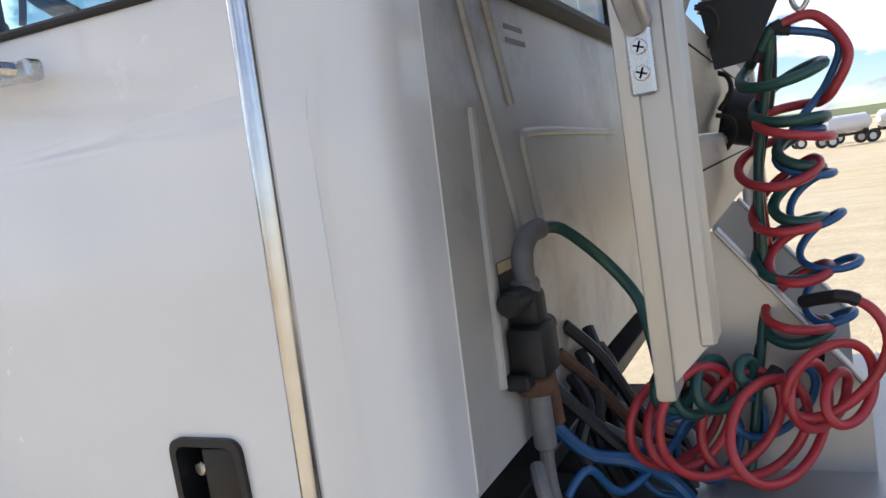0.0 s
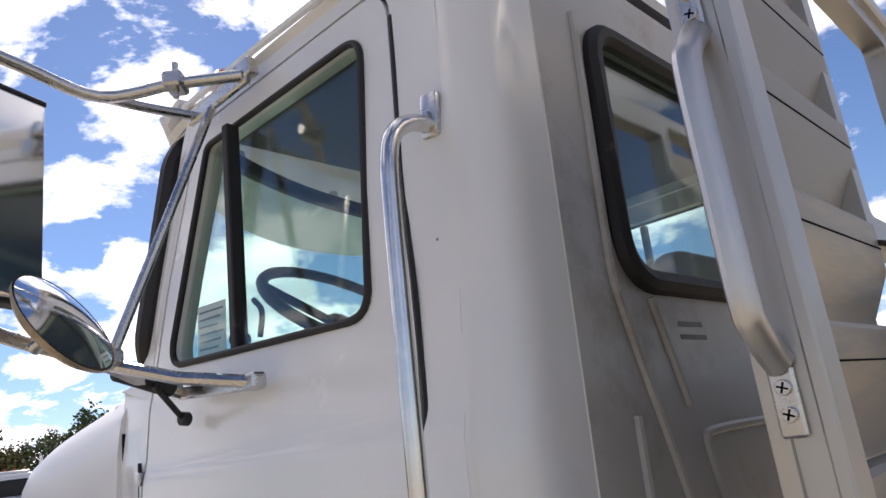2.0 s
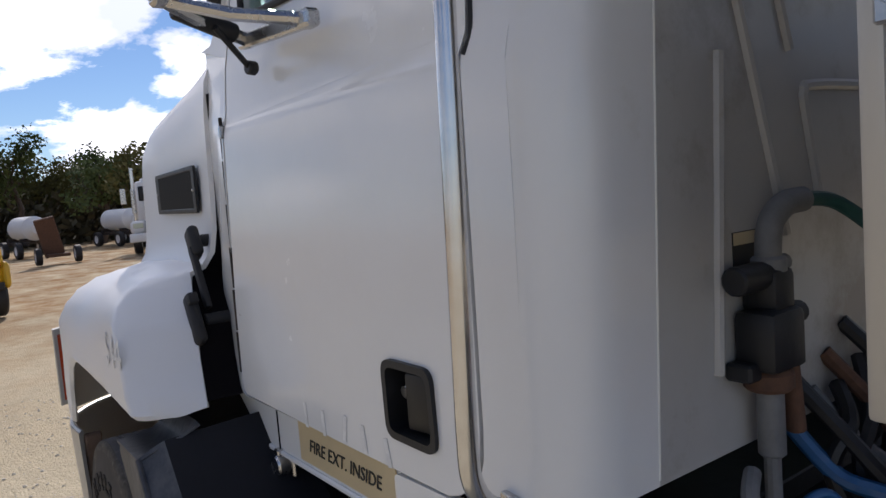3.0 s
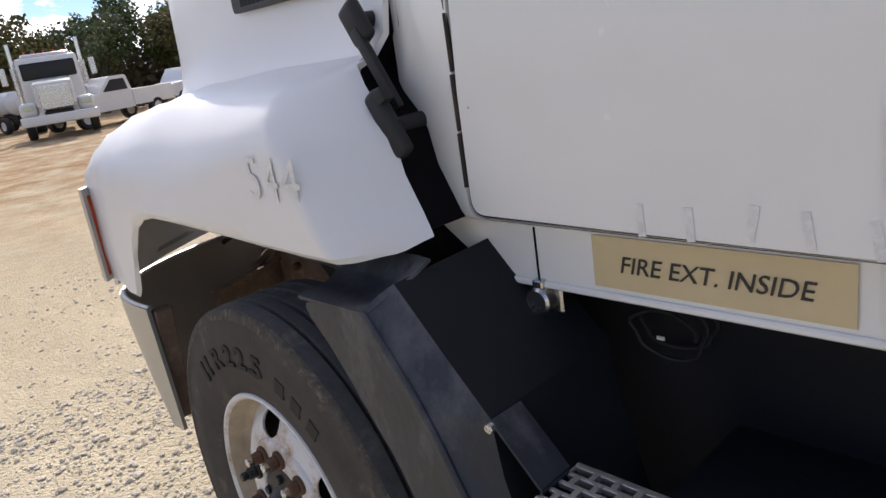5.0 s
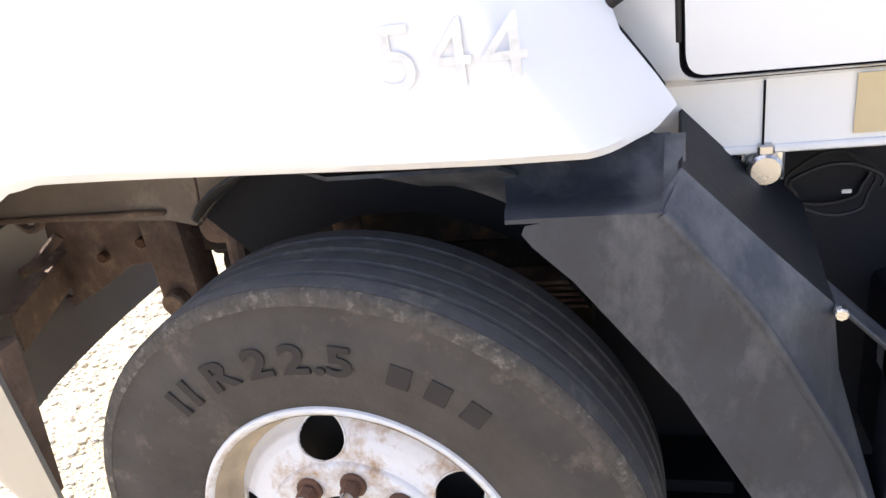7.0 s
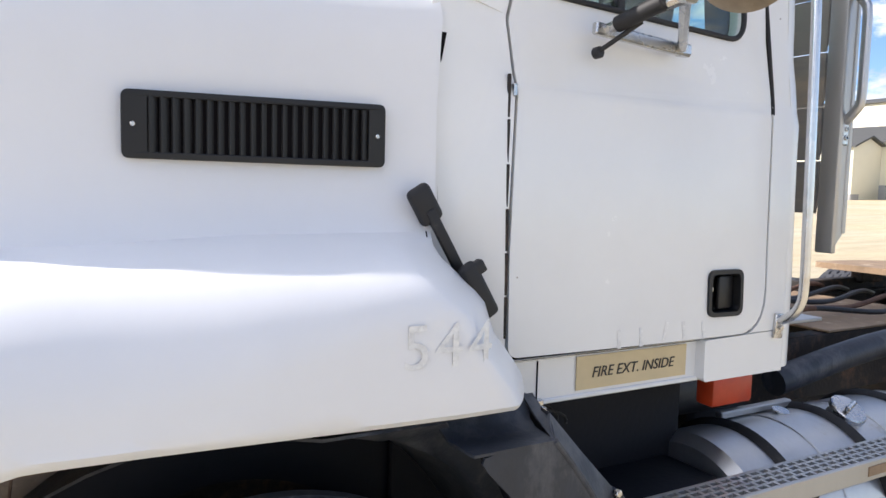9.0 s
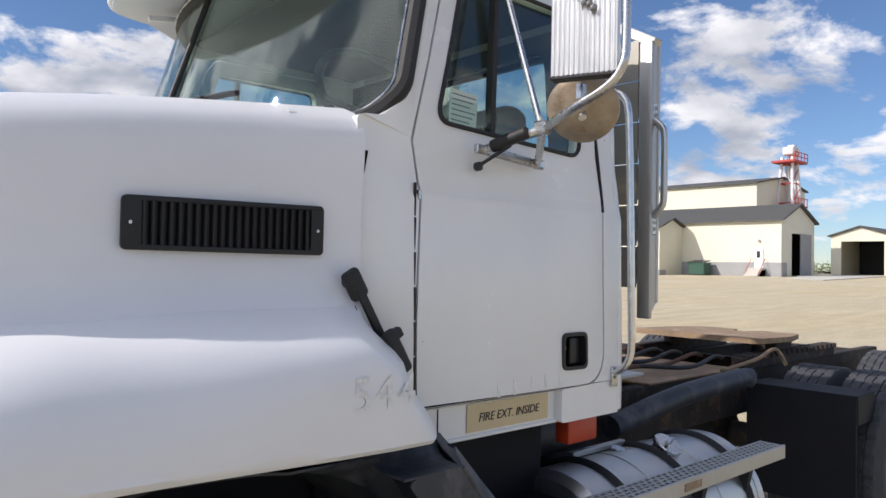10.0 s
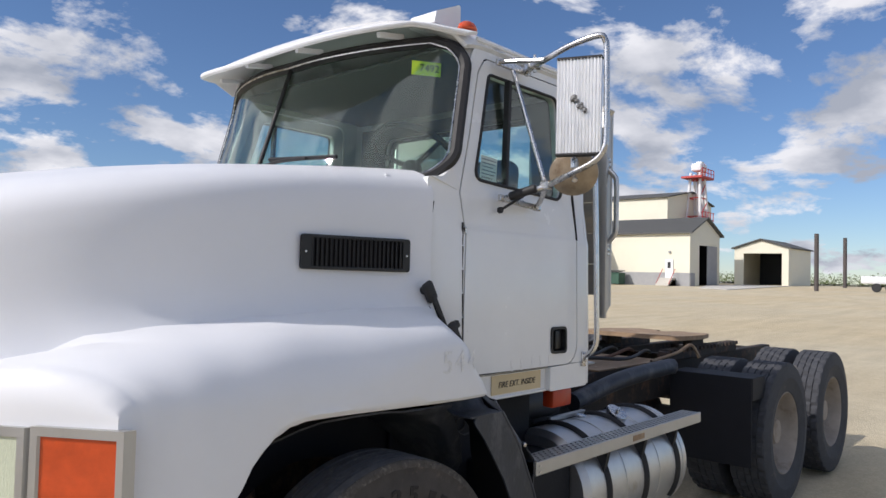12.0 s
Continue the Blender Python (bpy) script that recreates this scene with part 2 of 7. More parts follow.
# near-black for seams and for sheets that stand in for shade
M_SEAM = mat("seam_and_shade_dark", (0.006, 0.005, 0.006), 0.9, spec=0.1)
M_GUARD = mat("dark_plastic", (0.012, 0.013, 0.018), 0.6, var=0.3, scale=8, bump=0.001, bscale=60, spec=0.25)
M_SIGN = mat("aged_placard", (0.62, 0.50, 0.30), 0.32, var=0.12, scale=8, stain=(0.48, 0.36, 0.2), stain_at=0.6, stain_scale=9)
M_INK = mat("ink", (0.03, 0.028, 0.026), 0.6)
M_AMBER = mat("amber_lens", (0.62, 0.075, 0.012), 0.18, var=0.25, scale=18, coat=0.6)
M_ORANGE = mat("orange_plastic", (0.50, 0.05, 0.012), 0.4, var=0.2, scale=20)
M_LENS = mat("headlamp_lens", (0.62, 0.66, 0.50), 0.12, var=0.12, scale=40, coat=0.8, bump=0.002, bscale=90, stretch=(1, 6, 1))
M_GREYP = mat("grey_interior", (0.075, 0.085, 0.08), 0.6, var=0.2, scale=20)
M_GREENP = mat("green_grey_dash", (0.10, 0.13, 0.115), 0.55, var=0.15, scale=25)
M_LINER = mat("headliner", (0.14, 0.13, 0.14), 0.9, var=0.15, scale=50)
M_PAPER = mat("paper", (0.78, 0.77, 0.72), 0.7, var=0.06, scale=20)
M_TAG = mat("lime_tag", (0.62, 0.86, 0.06), 0.6, var=0.05, scale=20)
M_RED = mat("red_hose", (0.50, 0.035, 0.045), 0.38, var=0.3, scale=15, coat=0.2)
M_GREEN = mat("green_hose", (0.015, 0.085, 0.07), 0.4, var=0.35, scale=15, coat=0.2)
M_BLUE = mat("blue_hose", (0.02, 0.12, 0.30), 0.4, var=0.3, scale=15, coat=0.2)
M_GRAYPIPE = mat("grey_conduit", (0.20, 0.20, 0.20), 0.6, var=0.3, scale=30)
M_CREAM = mat("cream_steel_siding", (0.74, 0.70, 0.56), 0.5, var=0.05, scale=0.6, bump=0.01, bscale=2)
M_BLOCK = mat("grey_block", (0.36, 0.36, 0.36), 0.85, var=0.15, scale=1.5)
M_ROOFG = mat("grey_roof", (0.085, 0.085, 0.08), 0.7, var=0.15, scale=0.8)
M_REDP = mat("red_paint", (0.50, 0.05, 0.04), 0.5, var=0.15, scale=2)
M_WPOLE = mat("white_steel", (0.75, 0.75, 0.75), 0.5, var=0.1, scale=1)
M_CONC = mat("pale_concrete", (0.56, 0.53, 0.47), 0.9, var=0.1, scale=0.5)
M_POLE = mat("dark_timber_pole", (0.10, 0.085, 0.08), 0.9, var=0.3, scale=4)
M_YELLOW = mat("yellow_paint", (0.72, 0.42, 0.02), 0.35, var=0.12, scale=2, coat=0.2)
M_BARK = mat("bark", (0.12, 0.085, 0.06), 0.95, var=0.4, scale=6)
M_LEAF = mat("leaves", (0.11, 0.145, 0.04), 0.8, var=0.45, scale=0.5)
M_BRUSH = mat("brown_brush", (0.10, 0.085, 0.045), 0.9, var=0.5, scale=0.5)
M_LEAF2 = mat("turning_leaves", (0.17, 0.16, 0.05), 0.8, var=0.5, scale=0.5)
M_MIRROR = mat("mirror_glass", (0.9, 0.9, 0.9), 0.02, 1.0)
M_BROWNDISC = mat("dust_stained_steel", (0.42, 0.34, 0.25), 0.45, 0.5, var=0.35, scale=18, stain=(0.24, 0.17, 0.11), stain_at=0.55, stain_scale=16)
M_GLASS = glass("cab_glass", (0.85, 0.93, 0.91), haze=0.015)
M_WSHIELD = glass("dusty_windscreen", (0.80, 0.90, 0.85), haze=0.018)


def ground_material():
    """Pale limestone gravel, packed and tracked, with straw-coloured dry ground further out."""
    m = bpy.data.materials.new("limestone_gravel")
    m.use_nodes = True
    n, l = m.node_tree.nodes, m.node_tree.links
    b = n["Principled BSDF"]
    b.inputs["Roughness"].default_value = 0.95
    b.inputs["Specular IOR Level"].default_value = 0.15
    g = n.new("ShaderNodeNewGeometry")
    v = n.new("ShaderNodeTexVoronoi"); v.inputs["Scale"].default_value = 55
    l.new(g.outputs["Position"], v.inputs["Vector"])
    v2 = n.new("ShaderNodeTexVoronoi"); v2.inputs["Scale"].default_value = 130
    l.new(g.outputs["Position"], v2.inputs["Vector"])
    nz = n.new("ShaderNodeTexNoise"); nz.inputs["Scale"].default_value = 1.1; nz.inputs["Detail"].default_value = 9
    nz.inputs["Roughness"].default_value = 0.7
    l.new(g.outputs["Position"], nz.inputs["Vector"])
    big = n.new("ShaderNodeTexNoise"); big.inputs["Scale"].default_value = 0.09; big.inputs["Detail"].default_value = 6
    l.new(g.outputs["Position"], big.inputs["Vector"])
    hue = n.new("ShaderNodeSeparateColor")
    l.new(v.outputs["Color"], hue.inputs[0])
    r1 = n.new("ShaderNodeValToRGB")
    r1.color_ramp.elements[0].color = (0.30, 0.255, 0.19, 1)
    r1.color_ramp.elements[1].color = (0.62, 0.56, 0.45, 1)
    l.new(hue.outputs[0], r1.inputs[0])
    r2 = n.new("ShaderNodeValToRGB")
    r2.color_ramp.elements[0].position = 0.32
    r2.color_ramp.elements[0].color = (0.40, 0.34, 0.25, 1)
    r2.color_ramp.elements[1].position = 0.68
    r2.color_ramp.elements[1].color = (0.62, 0.55, 0.42, 1)
    l.new(nz.outputs["Fac"], r2.inputs[0])
    mx = n.new("ShaderNodeMixRGB"); mx.inputs[0].default_value = 0.55
    l.new(r1.outputs[0], mx.inputs[1]); l.new(r2.outputs[0], mx.inputs[2])
    r3 = n.new("ShaderNodeValToRGB")
    r3.color_ramp.elements[0].position = 0.40
    r3.color_ramp.elements[0].color = (0.60, 0.50, 0.33, 1)
    r3.color_ramp.elements[1].position = 0.62
    r3.color_ramp.elements[1].color = (0.60, 0.55, 0.43, 1)
    l.new(big.outputs["Fac"], r3.inputs[0])
    mx2 = n.new("ShaderNodeMixRGB"); mx2.inputs[0].default_value = 0.45
    l.new(mx.outputs[0], mx2.inputs[1]); l.new(r3.outputs[0], mx2.inputs[2])
    # brown dry grass and bare earth towards the tree line, also darkening shaded sand nearer
    sp = n.new("ShaderNodeSeparateXYZ"); l.new(g.outputs["Position"], sp.inputs[0])
    mr = n.new("ShaderNodeMapRange")
    mr.inputs["From Min"].default_value = -2.5; mr.inputs["From Max"].default_value = -14
    l.new(sp.outputs[0], mr.inputs["Value"])
    ad = n.new("ShaderNodeMath"); ad.operation = 'MULTIPLY'
    l.new(mr.outputs[0], ad.inputs[0])
    rz = n.new("ShaderNodeMapRange"); rz.inputs["From Min"].default_value = 0.35; rz.inputs["From Max"].default_value = 0.6
    l.new(nz.outputs["Fac"], rz.inputs["Value"])
    l.new(rz.outputs[0], ad.inputs[1])
    mx3 = n.new("ShaderNodeMixRGB"); l.new(ad.outputs[0], mx3.inputs[0])
    l.new(mx2.outputs[0], mx3.inputs[1]); mx3.inputs[2].default_value = (0.30, 0.18, 0.085, 1)
    # wheel tracks and mottling
    st = n.new("ShaderNodeMapping"); st.inputs["Scale"].default_value = (0.16, 1.0, 1); st.inputs["Rotation"].default_value = (0, 0, 0.35)
    l.new(g.outputs["Position"], st.inputs["Vector"])
    tr = n.new("ShaderNodeTexNoise"); tr.inputs["Scale"].default_value = 1.6; tr.inputs["Detail"].default_value = 4
    l.new(st.outputs[0], tr.inputs["Vector"])
    mo = n.new("ShaderNodeTexNoise"); mo.inputs["Scale"].default_value = 9; mo.inputs["Detail"].default_value = 6; mo.inputs["Roughness"].default_value = 0.7
    l.new(g.outputs["Position"], mo.inputs["Vector"])
    su = n.new("ShaderNodeMath"); l.new(tr.outputs["Fac"], su.inputs[0]); l.new(mo.outputs["Fac"], su.inputs[1])
    rg = n.new("ShaderNodeMapRange"); rg.inputs["From Min"].default_value = 0.75; rg.inputs["From Max"].default_value = 1.25
    rg.inputs["To Min"].default_value = 0.88; rg.inputs["To Max"].default_value = 1.10
    l.new(su.outputs[0], rg.inputs["Value"])
    sc = n.new("ShaderNodeVectorMath"); sc.operation = 'SCALE'
    wm = n.new("ShaderNodeVectorMath"); wm.operation = 'MULTIPLY'; wm.inputs[1].default_value = (1.03, 1.0, 0.92)
    l.new(mx3.outputs[0], wm.inputs[0]); l.new(wm.outputs[0], sc.inputs[0]); l.new(rg.outputs[0], sc.inputs["Scale"])
    l.new(sc.outputs[0], b.inputs["Base Color"])
    hs = n.new("ShaderNodeMath"); hs.operation = 'MULTIPLY_ADD'; hs.inputs[1].default_value = -0.6
    l.new(v.outputs["Distance"], hs.inputs[0]); l.new(nz.outputs["Fac"], hs.inputs[2])
    h2 = n.new("ShaderNodeMath"); h2.operation = 'MULTIPLY_ADD'; h2.inputs[1].default_value = -0.35
    l.new(v2.outputs["Distance"], h2.inputs[0]); l.new(hs.outputs[0], h2.inputs[2])
    bp = n.new("ShaderNodeBump"); bp.inputs["Distance"].default_value = 0.014; bp.inputs["Strength"].default_value = 1
    l.new(h2.outputs[0], bp.inputs["Height"]); l.new(bp.outputs[0], b.inputs["Normal"])
    return m


M_GROUND = ground_material()


# ---- building helpers ----
def tidy(bm, angle=32):
    bmesh.ops.recalc_face_normals(bm, faces=bm.faces)
    lim = radians(angle)
    for f in bm.faces:
        f.smooth = True
    for e in bm.edges:
        e.smooth = len(e.link_faces) == 2 and e.calc_face_angle(0) < lim
    return bm


def thing(name, label, category, at=(0, 0, 0), group="", kind=""):
    ob = new(name)
    ob.location = at
    return tagged(ob, label, category, group, kind)


def part(name, bm, material, parent=None, label="", angle=32):
    me = bpy.data.meshes.new(name)
    if angle:
        tidy(bm, angle)
    bm.to_mesh(me)
    bm.free()
    me.materials.append(material)
    ob = new(name, me)
    if parent:
        ob.parent = parent
    if label:
        ob["label"] = label
    return ob


def solid(name, bm, material, label, category, group="", kind="", angle=32):
    return tagged(part(name, bm, material, None, "", angle), label, category, group, kind)


def box(a, b, bev=0.004, seg=1):
    bm = bmesh.new()
    bmesh.ops.create_cube(bm, size=1)
    for v in bm.verts:
        v.co = Vector([(a[i] + b[i]) / 2 + v.co[i] * abs(b[i] - a[i]) for i in range(3)])
    if bev:
        bmesh.ops.bevel(bm, geom=bm.edges[:], offset=bev, segments=seg, profile=0.5, affect='EDGES')
    return bm


def rotated(bm, m):
    bm.transform(m)
    return bm


def join(*bms):
    out = bms[0]
    for other in bms[1:]:
        me = bpy.data.meshes.new("tmp")
        other.to_mesh(me)
        other.free()
        out.from_mesh(me)
        bpy.data.meshes.remove(me)
    return out


def flip_y(bm):
    """The same shape on the other side of the truck."""
    c = bm.copy()
    for v in c.verts:
        v.co.y = -v.co.y
    bmesh.ops.reverse_faces(c, faces=c.faces)
    return c


def frame_along(a, b):
    d = (Vector(b) - Vector(a)).normalized()
    u = d.orthogonal().normalized()
    return d, u, d.cross(u)


def rod(a, b, r, seg=16, r2=None, bev=0.0):
    """A round bar from a to b, with closed ends and softened rims."""
    a, b = Vector(a), Vector(b)
    r2 = r if r2 is None else r2
    d, u, w = frame_along(a, b)
    L = (b - a).length
    bev = bev or min(r, r2, L) * 0.18
    rings = [(0, r - bev), (bev, r), (L - bev, r2), (L, r2 - bev)]
    bm = bmesh.new()
    vs = []
    for s, q in rings:
        vs.append([bm.verts.new(a + d * s + (u * math.cos(k * 2 * math.pi / seg) + w * math.sin(k * 2 * math.pi / seg)) * q) for k in range(seg)])
    for i in range(3):
        for k in range(seg):
            bm.faces.new((vs[i][k], vs[i][(k + 1) % seg], vs[i + 1][(k + 1) % seg], vs[i + 1][k]))
    bm.faces.new(vs[0])
    bm.faces.new(vs[-1])
    return bm


def smooth_path(pts, n=6, closed=False):
    """A Catmull-Rom curve through the points."""
    P = [Vector(p) for p in pts]
    out = []
    m = len(P)
    for i in range(m if closed else m - 1):
        p0 = P[(i - 1) % m] if closed else P[max(i - 1, 0)]
        p1, p2 = P[i], P[(i + 1) % m]
        p3 = P[(i + 2) % m] if closed else P[min(i + 2, m - 1)]
        for k in range(n):
            t = k / n
            out.append(0.5 * ((2 * p1) + (p2 - p0) * t + (2 * p0 - 5 * p1 + 4 * p2 - p3) * t * t + (3 * p1 - p0 - 3 * p2 + p3) * t ** 3))
    if not closed:
        out.append(P[-1])
    return out


def tube(pts, r, seg=10, closed=False, flat=1.0):
    """A round tube swept along points."""
    P = [Vector(p) for p in pts]
    m = len(P)
    bm = bmesh.new()
    d0 = (P[1] - P[0]).normalized()
    u = d0.orthogonal().normalized()
    rings = []
    for i in range(m):
        if closed:
            d = (P[(i + 1) % m] - P[(i - 1) % m]).normalized()
        else:
            d = (P[min(i + 1, m - 1)] - P[max(i - 1, 0)]).normalized()
        u = (u - d * u.dot(d)).normalized()
        w = d.cross(u)
        rings.append([bm.verts.new(P[i] + (u * math.cos(k * 2 * math.pi / seg) + w * math.sin(k * 2 * math.pi / seg) * flat) * r) for k in range(seg)])
    for i in range(m if closed else m - 1):
        a, b = rings[i], rings[(i + 1) % m]
        for k in range(seg):
            bm.faces.new((a[k], a[(k + 1) % seg], b[(k + 1) % seg], b[k]))
    if not closed:
        bm.faces.new(rings[0])
        bm.faces.new(rings[-1])
    return bm


def rounded(poly, seg=6):
    """A 2D outline from corners (u, v, radius)."""
    out = []
    m = len(poly)
    for i in range(m):
        u, v, r = poly[i]
        p = Vector((u, v))
        if r <= 0:
            out.append((u, v))
            continue
        a = (Vector(poly[i - 1][:2]) - p)
        b = (Vector(poly[(i + 1) % m][:2]) - p)
        ang = a.angle(b)
        k = min(r / math.tan(ang / 2), a.length * 0.49, b.length * 0.49)
        a.normalize(); b.normalize()
        p0, p2 = p + a * k, p + b * k
        for j in range(seg + 1):
            t = j / seg
            q = p0 * (1 - t) ** 2 + p * 2 * t * (1 - t) + p2 * t * t
            out.append((q.x, q.y))
    return out


def plate(outline, holes, thick, place, cuts=()):
    """A sheet with holes: outline and holes in (u, v); place(u, v, d) gives the point at depth d. cuts: values of v at which it may bend."""
    loops = [outline] + list(holes)
    flat = [[Vector((u, v, 0)) for u, v in lp] for lp in loops]
    tris = tessellate_polygon(flat)
    allp = [p for lp in flat for p in lp]
    bm = bmesh.new()
    vs = [bm.verts.new(p) for p in allp]
    for t in tris:
        try:
            bm.faces.new([vs[i] for i in t])
        except ValueError:
            pass
    for c in cuts:
        bmesh.ops.bisect_plane(bm, geom=bm.verts[:] + bm.edges[:] + bm.faces[:], plane_co=(0, c, 0), plane_no=(0, 1, 0))
    bmesh.ops.recalc_face_normals(bm, faces=bm.faces)
    r = bmesh.ops.extrude_face_region(bm, geom=bm.faces[:])
    for e in r["geom"]:
        if isinstance(e, bmesh.types.BMVert):
            e.co.z = thick
    for v in bm.verts:
        v.co = Vector(place(v.co.x, v.co.y, v.co.z))
    return bm


def grid(nu, nv, fn, thick=0.0):
    """A sheet of nu x nv cells from fn(s, t), s and t from 0 to 1; thick: metres along its normal."""
    bm = bmesh.new()
    vs = [[bm.verts.new(fn(i / nu, j / nv)) for j in range(nv + 1)] for i in range(nu + 1)]
    for i in range(nu):
        for j in range(nv):
            bm.faces.new((vs[i][j], vs[i + 1][j], vs[i + 1][j + 1], vs[i][j + 1]))
    if thick:
        bmesh.ops.recalc_face_normals(bm, faces=bm.faces)
        bmesh.ops.solidify(bm, geom=bm.faces[:], thickness=thick)
    return bm


def revolve(profile, centre, seg=64, wobble=None):
    """A ring or disc about the y axis through centre, from (radius, y) pairs."""
    bm = bmesh.new()
    cx, cy, cz = centre
    rings = []
    for k in range(seg):
        a = 2 * math.pi * k / seg
        ring = []
        for j, (r, y) in enumerate(profile):
            q = r + (wobble(j, k) if wobble else 0)
            ring.append(bm.verts.new((cx + q * math.cos(a), cy + y, cz + q * math.sin(a))))
        rings.append(ring)
    for k in range(seg):
        a, b = rings[k], rings[(k + 1) % seg]
        for j in range(len(profile) - 1):
            bm.faces.new((a[j], a[j + 1], b[j + 1], b[j]))
    bmesh.ops.remove_doubles(bm, verts=bm.verts, dist=1e-5)
    return bm


def lettering(text, size, depth=0.0006, bold=0.0):
    """A bmesh of written characters, centred, in the xy plane."""
    cu = bpy.data.curves.new("text", 'FONT')
    cu.body, cu.size, cu.extrude, cu.offset = text, size, depth, bold
    cu.align_x, cu.align_y, cu.resolution_u = 'CENTER', 'CENTER', 3
    ob = bpy.data.objects.new("text", cu)
    me = bpy.data.meshes.new_from_object(ob)
    bm = bmesh.new()
    bm.from_mesh(me)
    bpy.data.objects.remove(ob)
    bpy.data.meshes.remove(me)
    bpy.data.curves.remove(cu)
    return bm


def lerp(a, b, t):
    return a + (b - a) * t


def table(x, rows):
    """Smooth interpolation in rows of (x, value)."""
    if x <= rows[0][0]:
        return rows[0][1]
    for (x0, v0), (x1, v1) in zip(rows, rows[1:]):
        if x <= x1:
            t = (x - x0) / (x1 - x0)
            return lerp(v0, v1, t * t * (3 - 2 * t))
    return rows[-1][1]


# ---- ground ----
def ground_height(x, y):
    rise = 0.020 * max(0.0, min(x - 20.0, 75.0))
    near = 0.012 * noise.noise((x * 0.7, y * 0.7, 0)) if abs(x) < 40 and abs(y) < 40 else 0
    return rise + near - 0.03


def ground_sheet():
    xs = sorted({round(v, 2) for v in [*np.linspace(-14, 14, 71), *np.linspace(-60, 110, 69), -3500, -900, -300, -120, 150, 300, 900, 3500]})
    ys = sorted({round(v, 2) for v in [*np.linspace(-9, 9, 46), *np.linspace(-60, 90, 61), -3500, -900, -300, -120, 150, 300, 900, 3500]})
    bm = bmesh.new()
    vs = [[bm.verts.new((x, y, ground_height(x, y))) for y in ys] for x in xs]
    for i in range(len(xs) - 1):
        for j in range(len(ys) - 1):
            bm.faces.new((vs[i][j], vs[i + 1][j], vs[i + 1][j + 1], vs[i][j + 1]))
    solid("ground", bm, M_GROUND, "pale packed limestone gravel yard with wheel tracks", "ground", kind="structure", angle=60)


ground_sheet()

# ---- the truck: x runs to its rear, y = 0 is its middle, its left side is at negative y ----
truck = thing("semi_truck", "white day-cab semi tractor with a long hood, parked on gravel", "truck")
REAR_X = 1.575       # back wall of the cab


def side_y(z):
    return -table(z, [(1.05, 0.936), (1.172, 0.936), (1.188, 0.968), (1.78, 0.957), (1.83, 0.944), (2.0, 0.923), (2.62, 0.880)])


SIDE_CUTS = (1.172, 1.188, 1.45, 1.78, 1.805, 1.83, 1.92, 2.0, 2.2, 2.4)


def on_side(u, v, d):
    tuck = max(0.0, -side_y(v) - 0.939) * min(1.0, max(0.0, (0.50 - u) / 0.06))        # the panel turns in behind the hood
    if v < 2.0:
        tuck += 0.022 * (max(0.0, 0.40 - u) / 0.07) ** 2
    return (u, side_y(v) + d + min(tuck, 0.045), v)


DOOR = rounded([(0.518, 1.188, 0.03), (0.516, 1.40, 0), (0.532, 1.80, 0.05), (0.518, 1.945, 0.06), (0.675, 2.50, 0.06), (0.725, 2.572, 0.05), (1.380, 2.572, 0.07),
                (1.394, 2.13, 0), (1.413, 1.83, 0.02), (1.404, 1.795, 0.02), (1.407, 1.178, 0.12)])
DOOR_IN = [(lerp(u, 0.98, 0.019), lerp(v, 1.85, 0.008)) for u, v in DOOR]
WINDOW = rounded([(0.618, 2.018, 0.045), (1.298, 1.986, 0.055), (1.303, 2.502, 0.05), (0.752, 2.502, 0.03)])
CABSIDE = rounded([(0.328, 1.36, 0.03), (0.345, 1.20, 0.04), (0.53, 1.075, 0.04), (1.49, 1.075, 0), (1.49, 2.625, 0), (0.67, 2.635, 0.03), (0.628, 2.55, 0.03), (0.492, 2.06, 0.03), (0.42, 2.005, 0.03), (0.345, 2.0, 0.02)])
bm = plate(CABSIDE, [DOOR], 0.05, on_side, SIDE_CUTS)
other = flip_y(bm)
part("cab_side_panel", bm, M_WHITE, truck, "white painted cab side panel")
part("cab_side_panel", other, M_WHITE, truck)

# rounded rear corners and the back wall
BACKWIN = rounded([(-0.612, 2.0, 0.085), (0.612, 2.0, 0.085), (0.572, 2.485, 0.085), (-0.572, 2.485, 0.085)])


def corner_fn(s, t):
    a = min(s / 0.9, 1) * math.pi / 2
    z = lerp(lerp(1.075, 1.232, min(s / 0.9, 1) ** 4), 2.625, t)
    yr = side_y(max(z, 1.19))
    r = 0.085
    if s > 0.9:
        return (1.49 + r, lerp(yr + r, -float(np.interp(z, (1.232, 2.0, 2.625), (0.8233, 0.7743, 0.7353))), (s - 0.9) / 0.1), z)
    return (1.49 + r * math.sin(a), yr + r - r * math.cos(a), z)


bm = grid(24, 40, corner_fn, 0.004)
other = flip_y(bm)
part("cab_corner", bm, M_WHITE, truck)
part("cab_corner", other, M_WHITE, truck)
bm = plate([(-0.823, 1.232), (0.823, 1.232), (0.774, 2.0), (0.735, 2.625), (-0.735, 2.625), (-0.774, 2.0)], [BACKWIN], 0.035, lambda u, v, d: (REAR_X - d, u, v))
part("back_wall", bm, M_BACK, truck, "dusty white back wall of the cab, painted darker for shade")
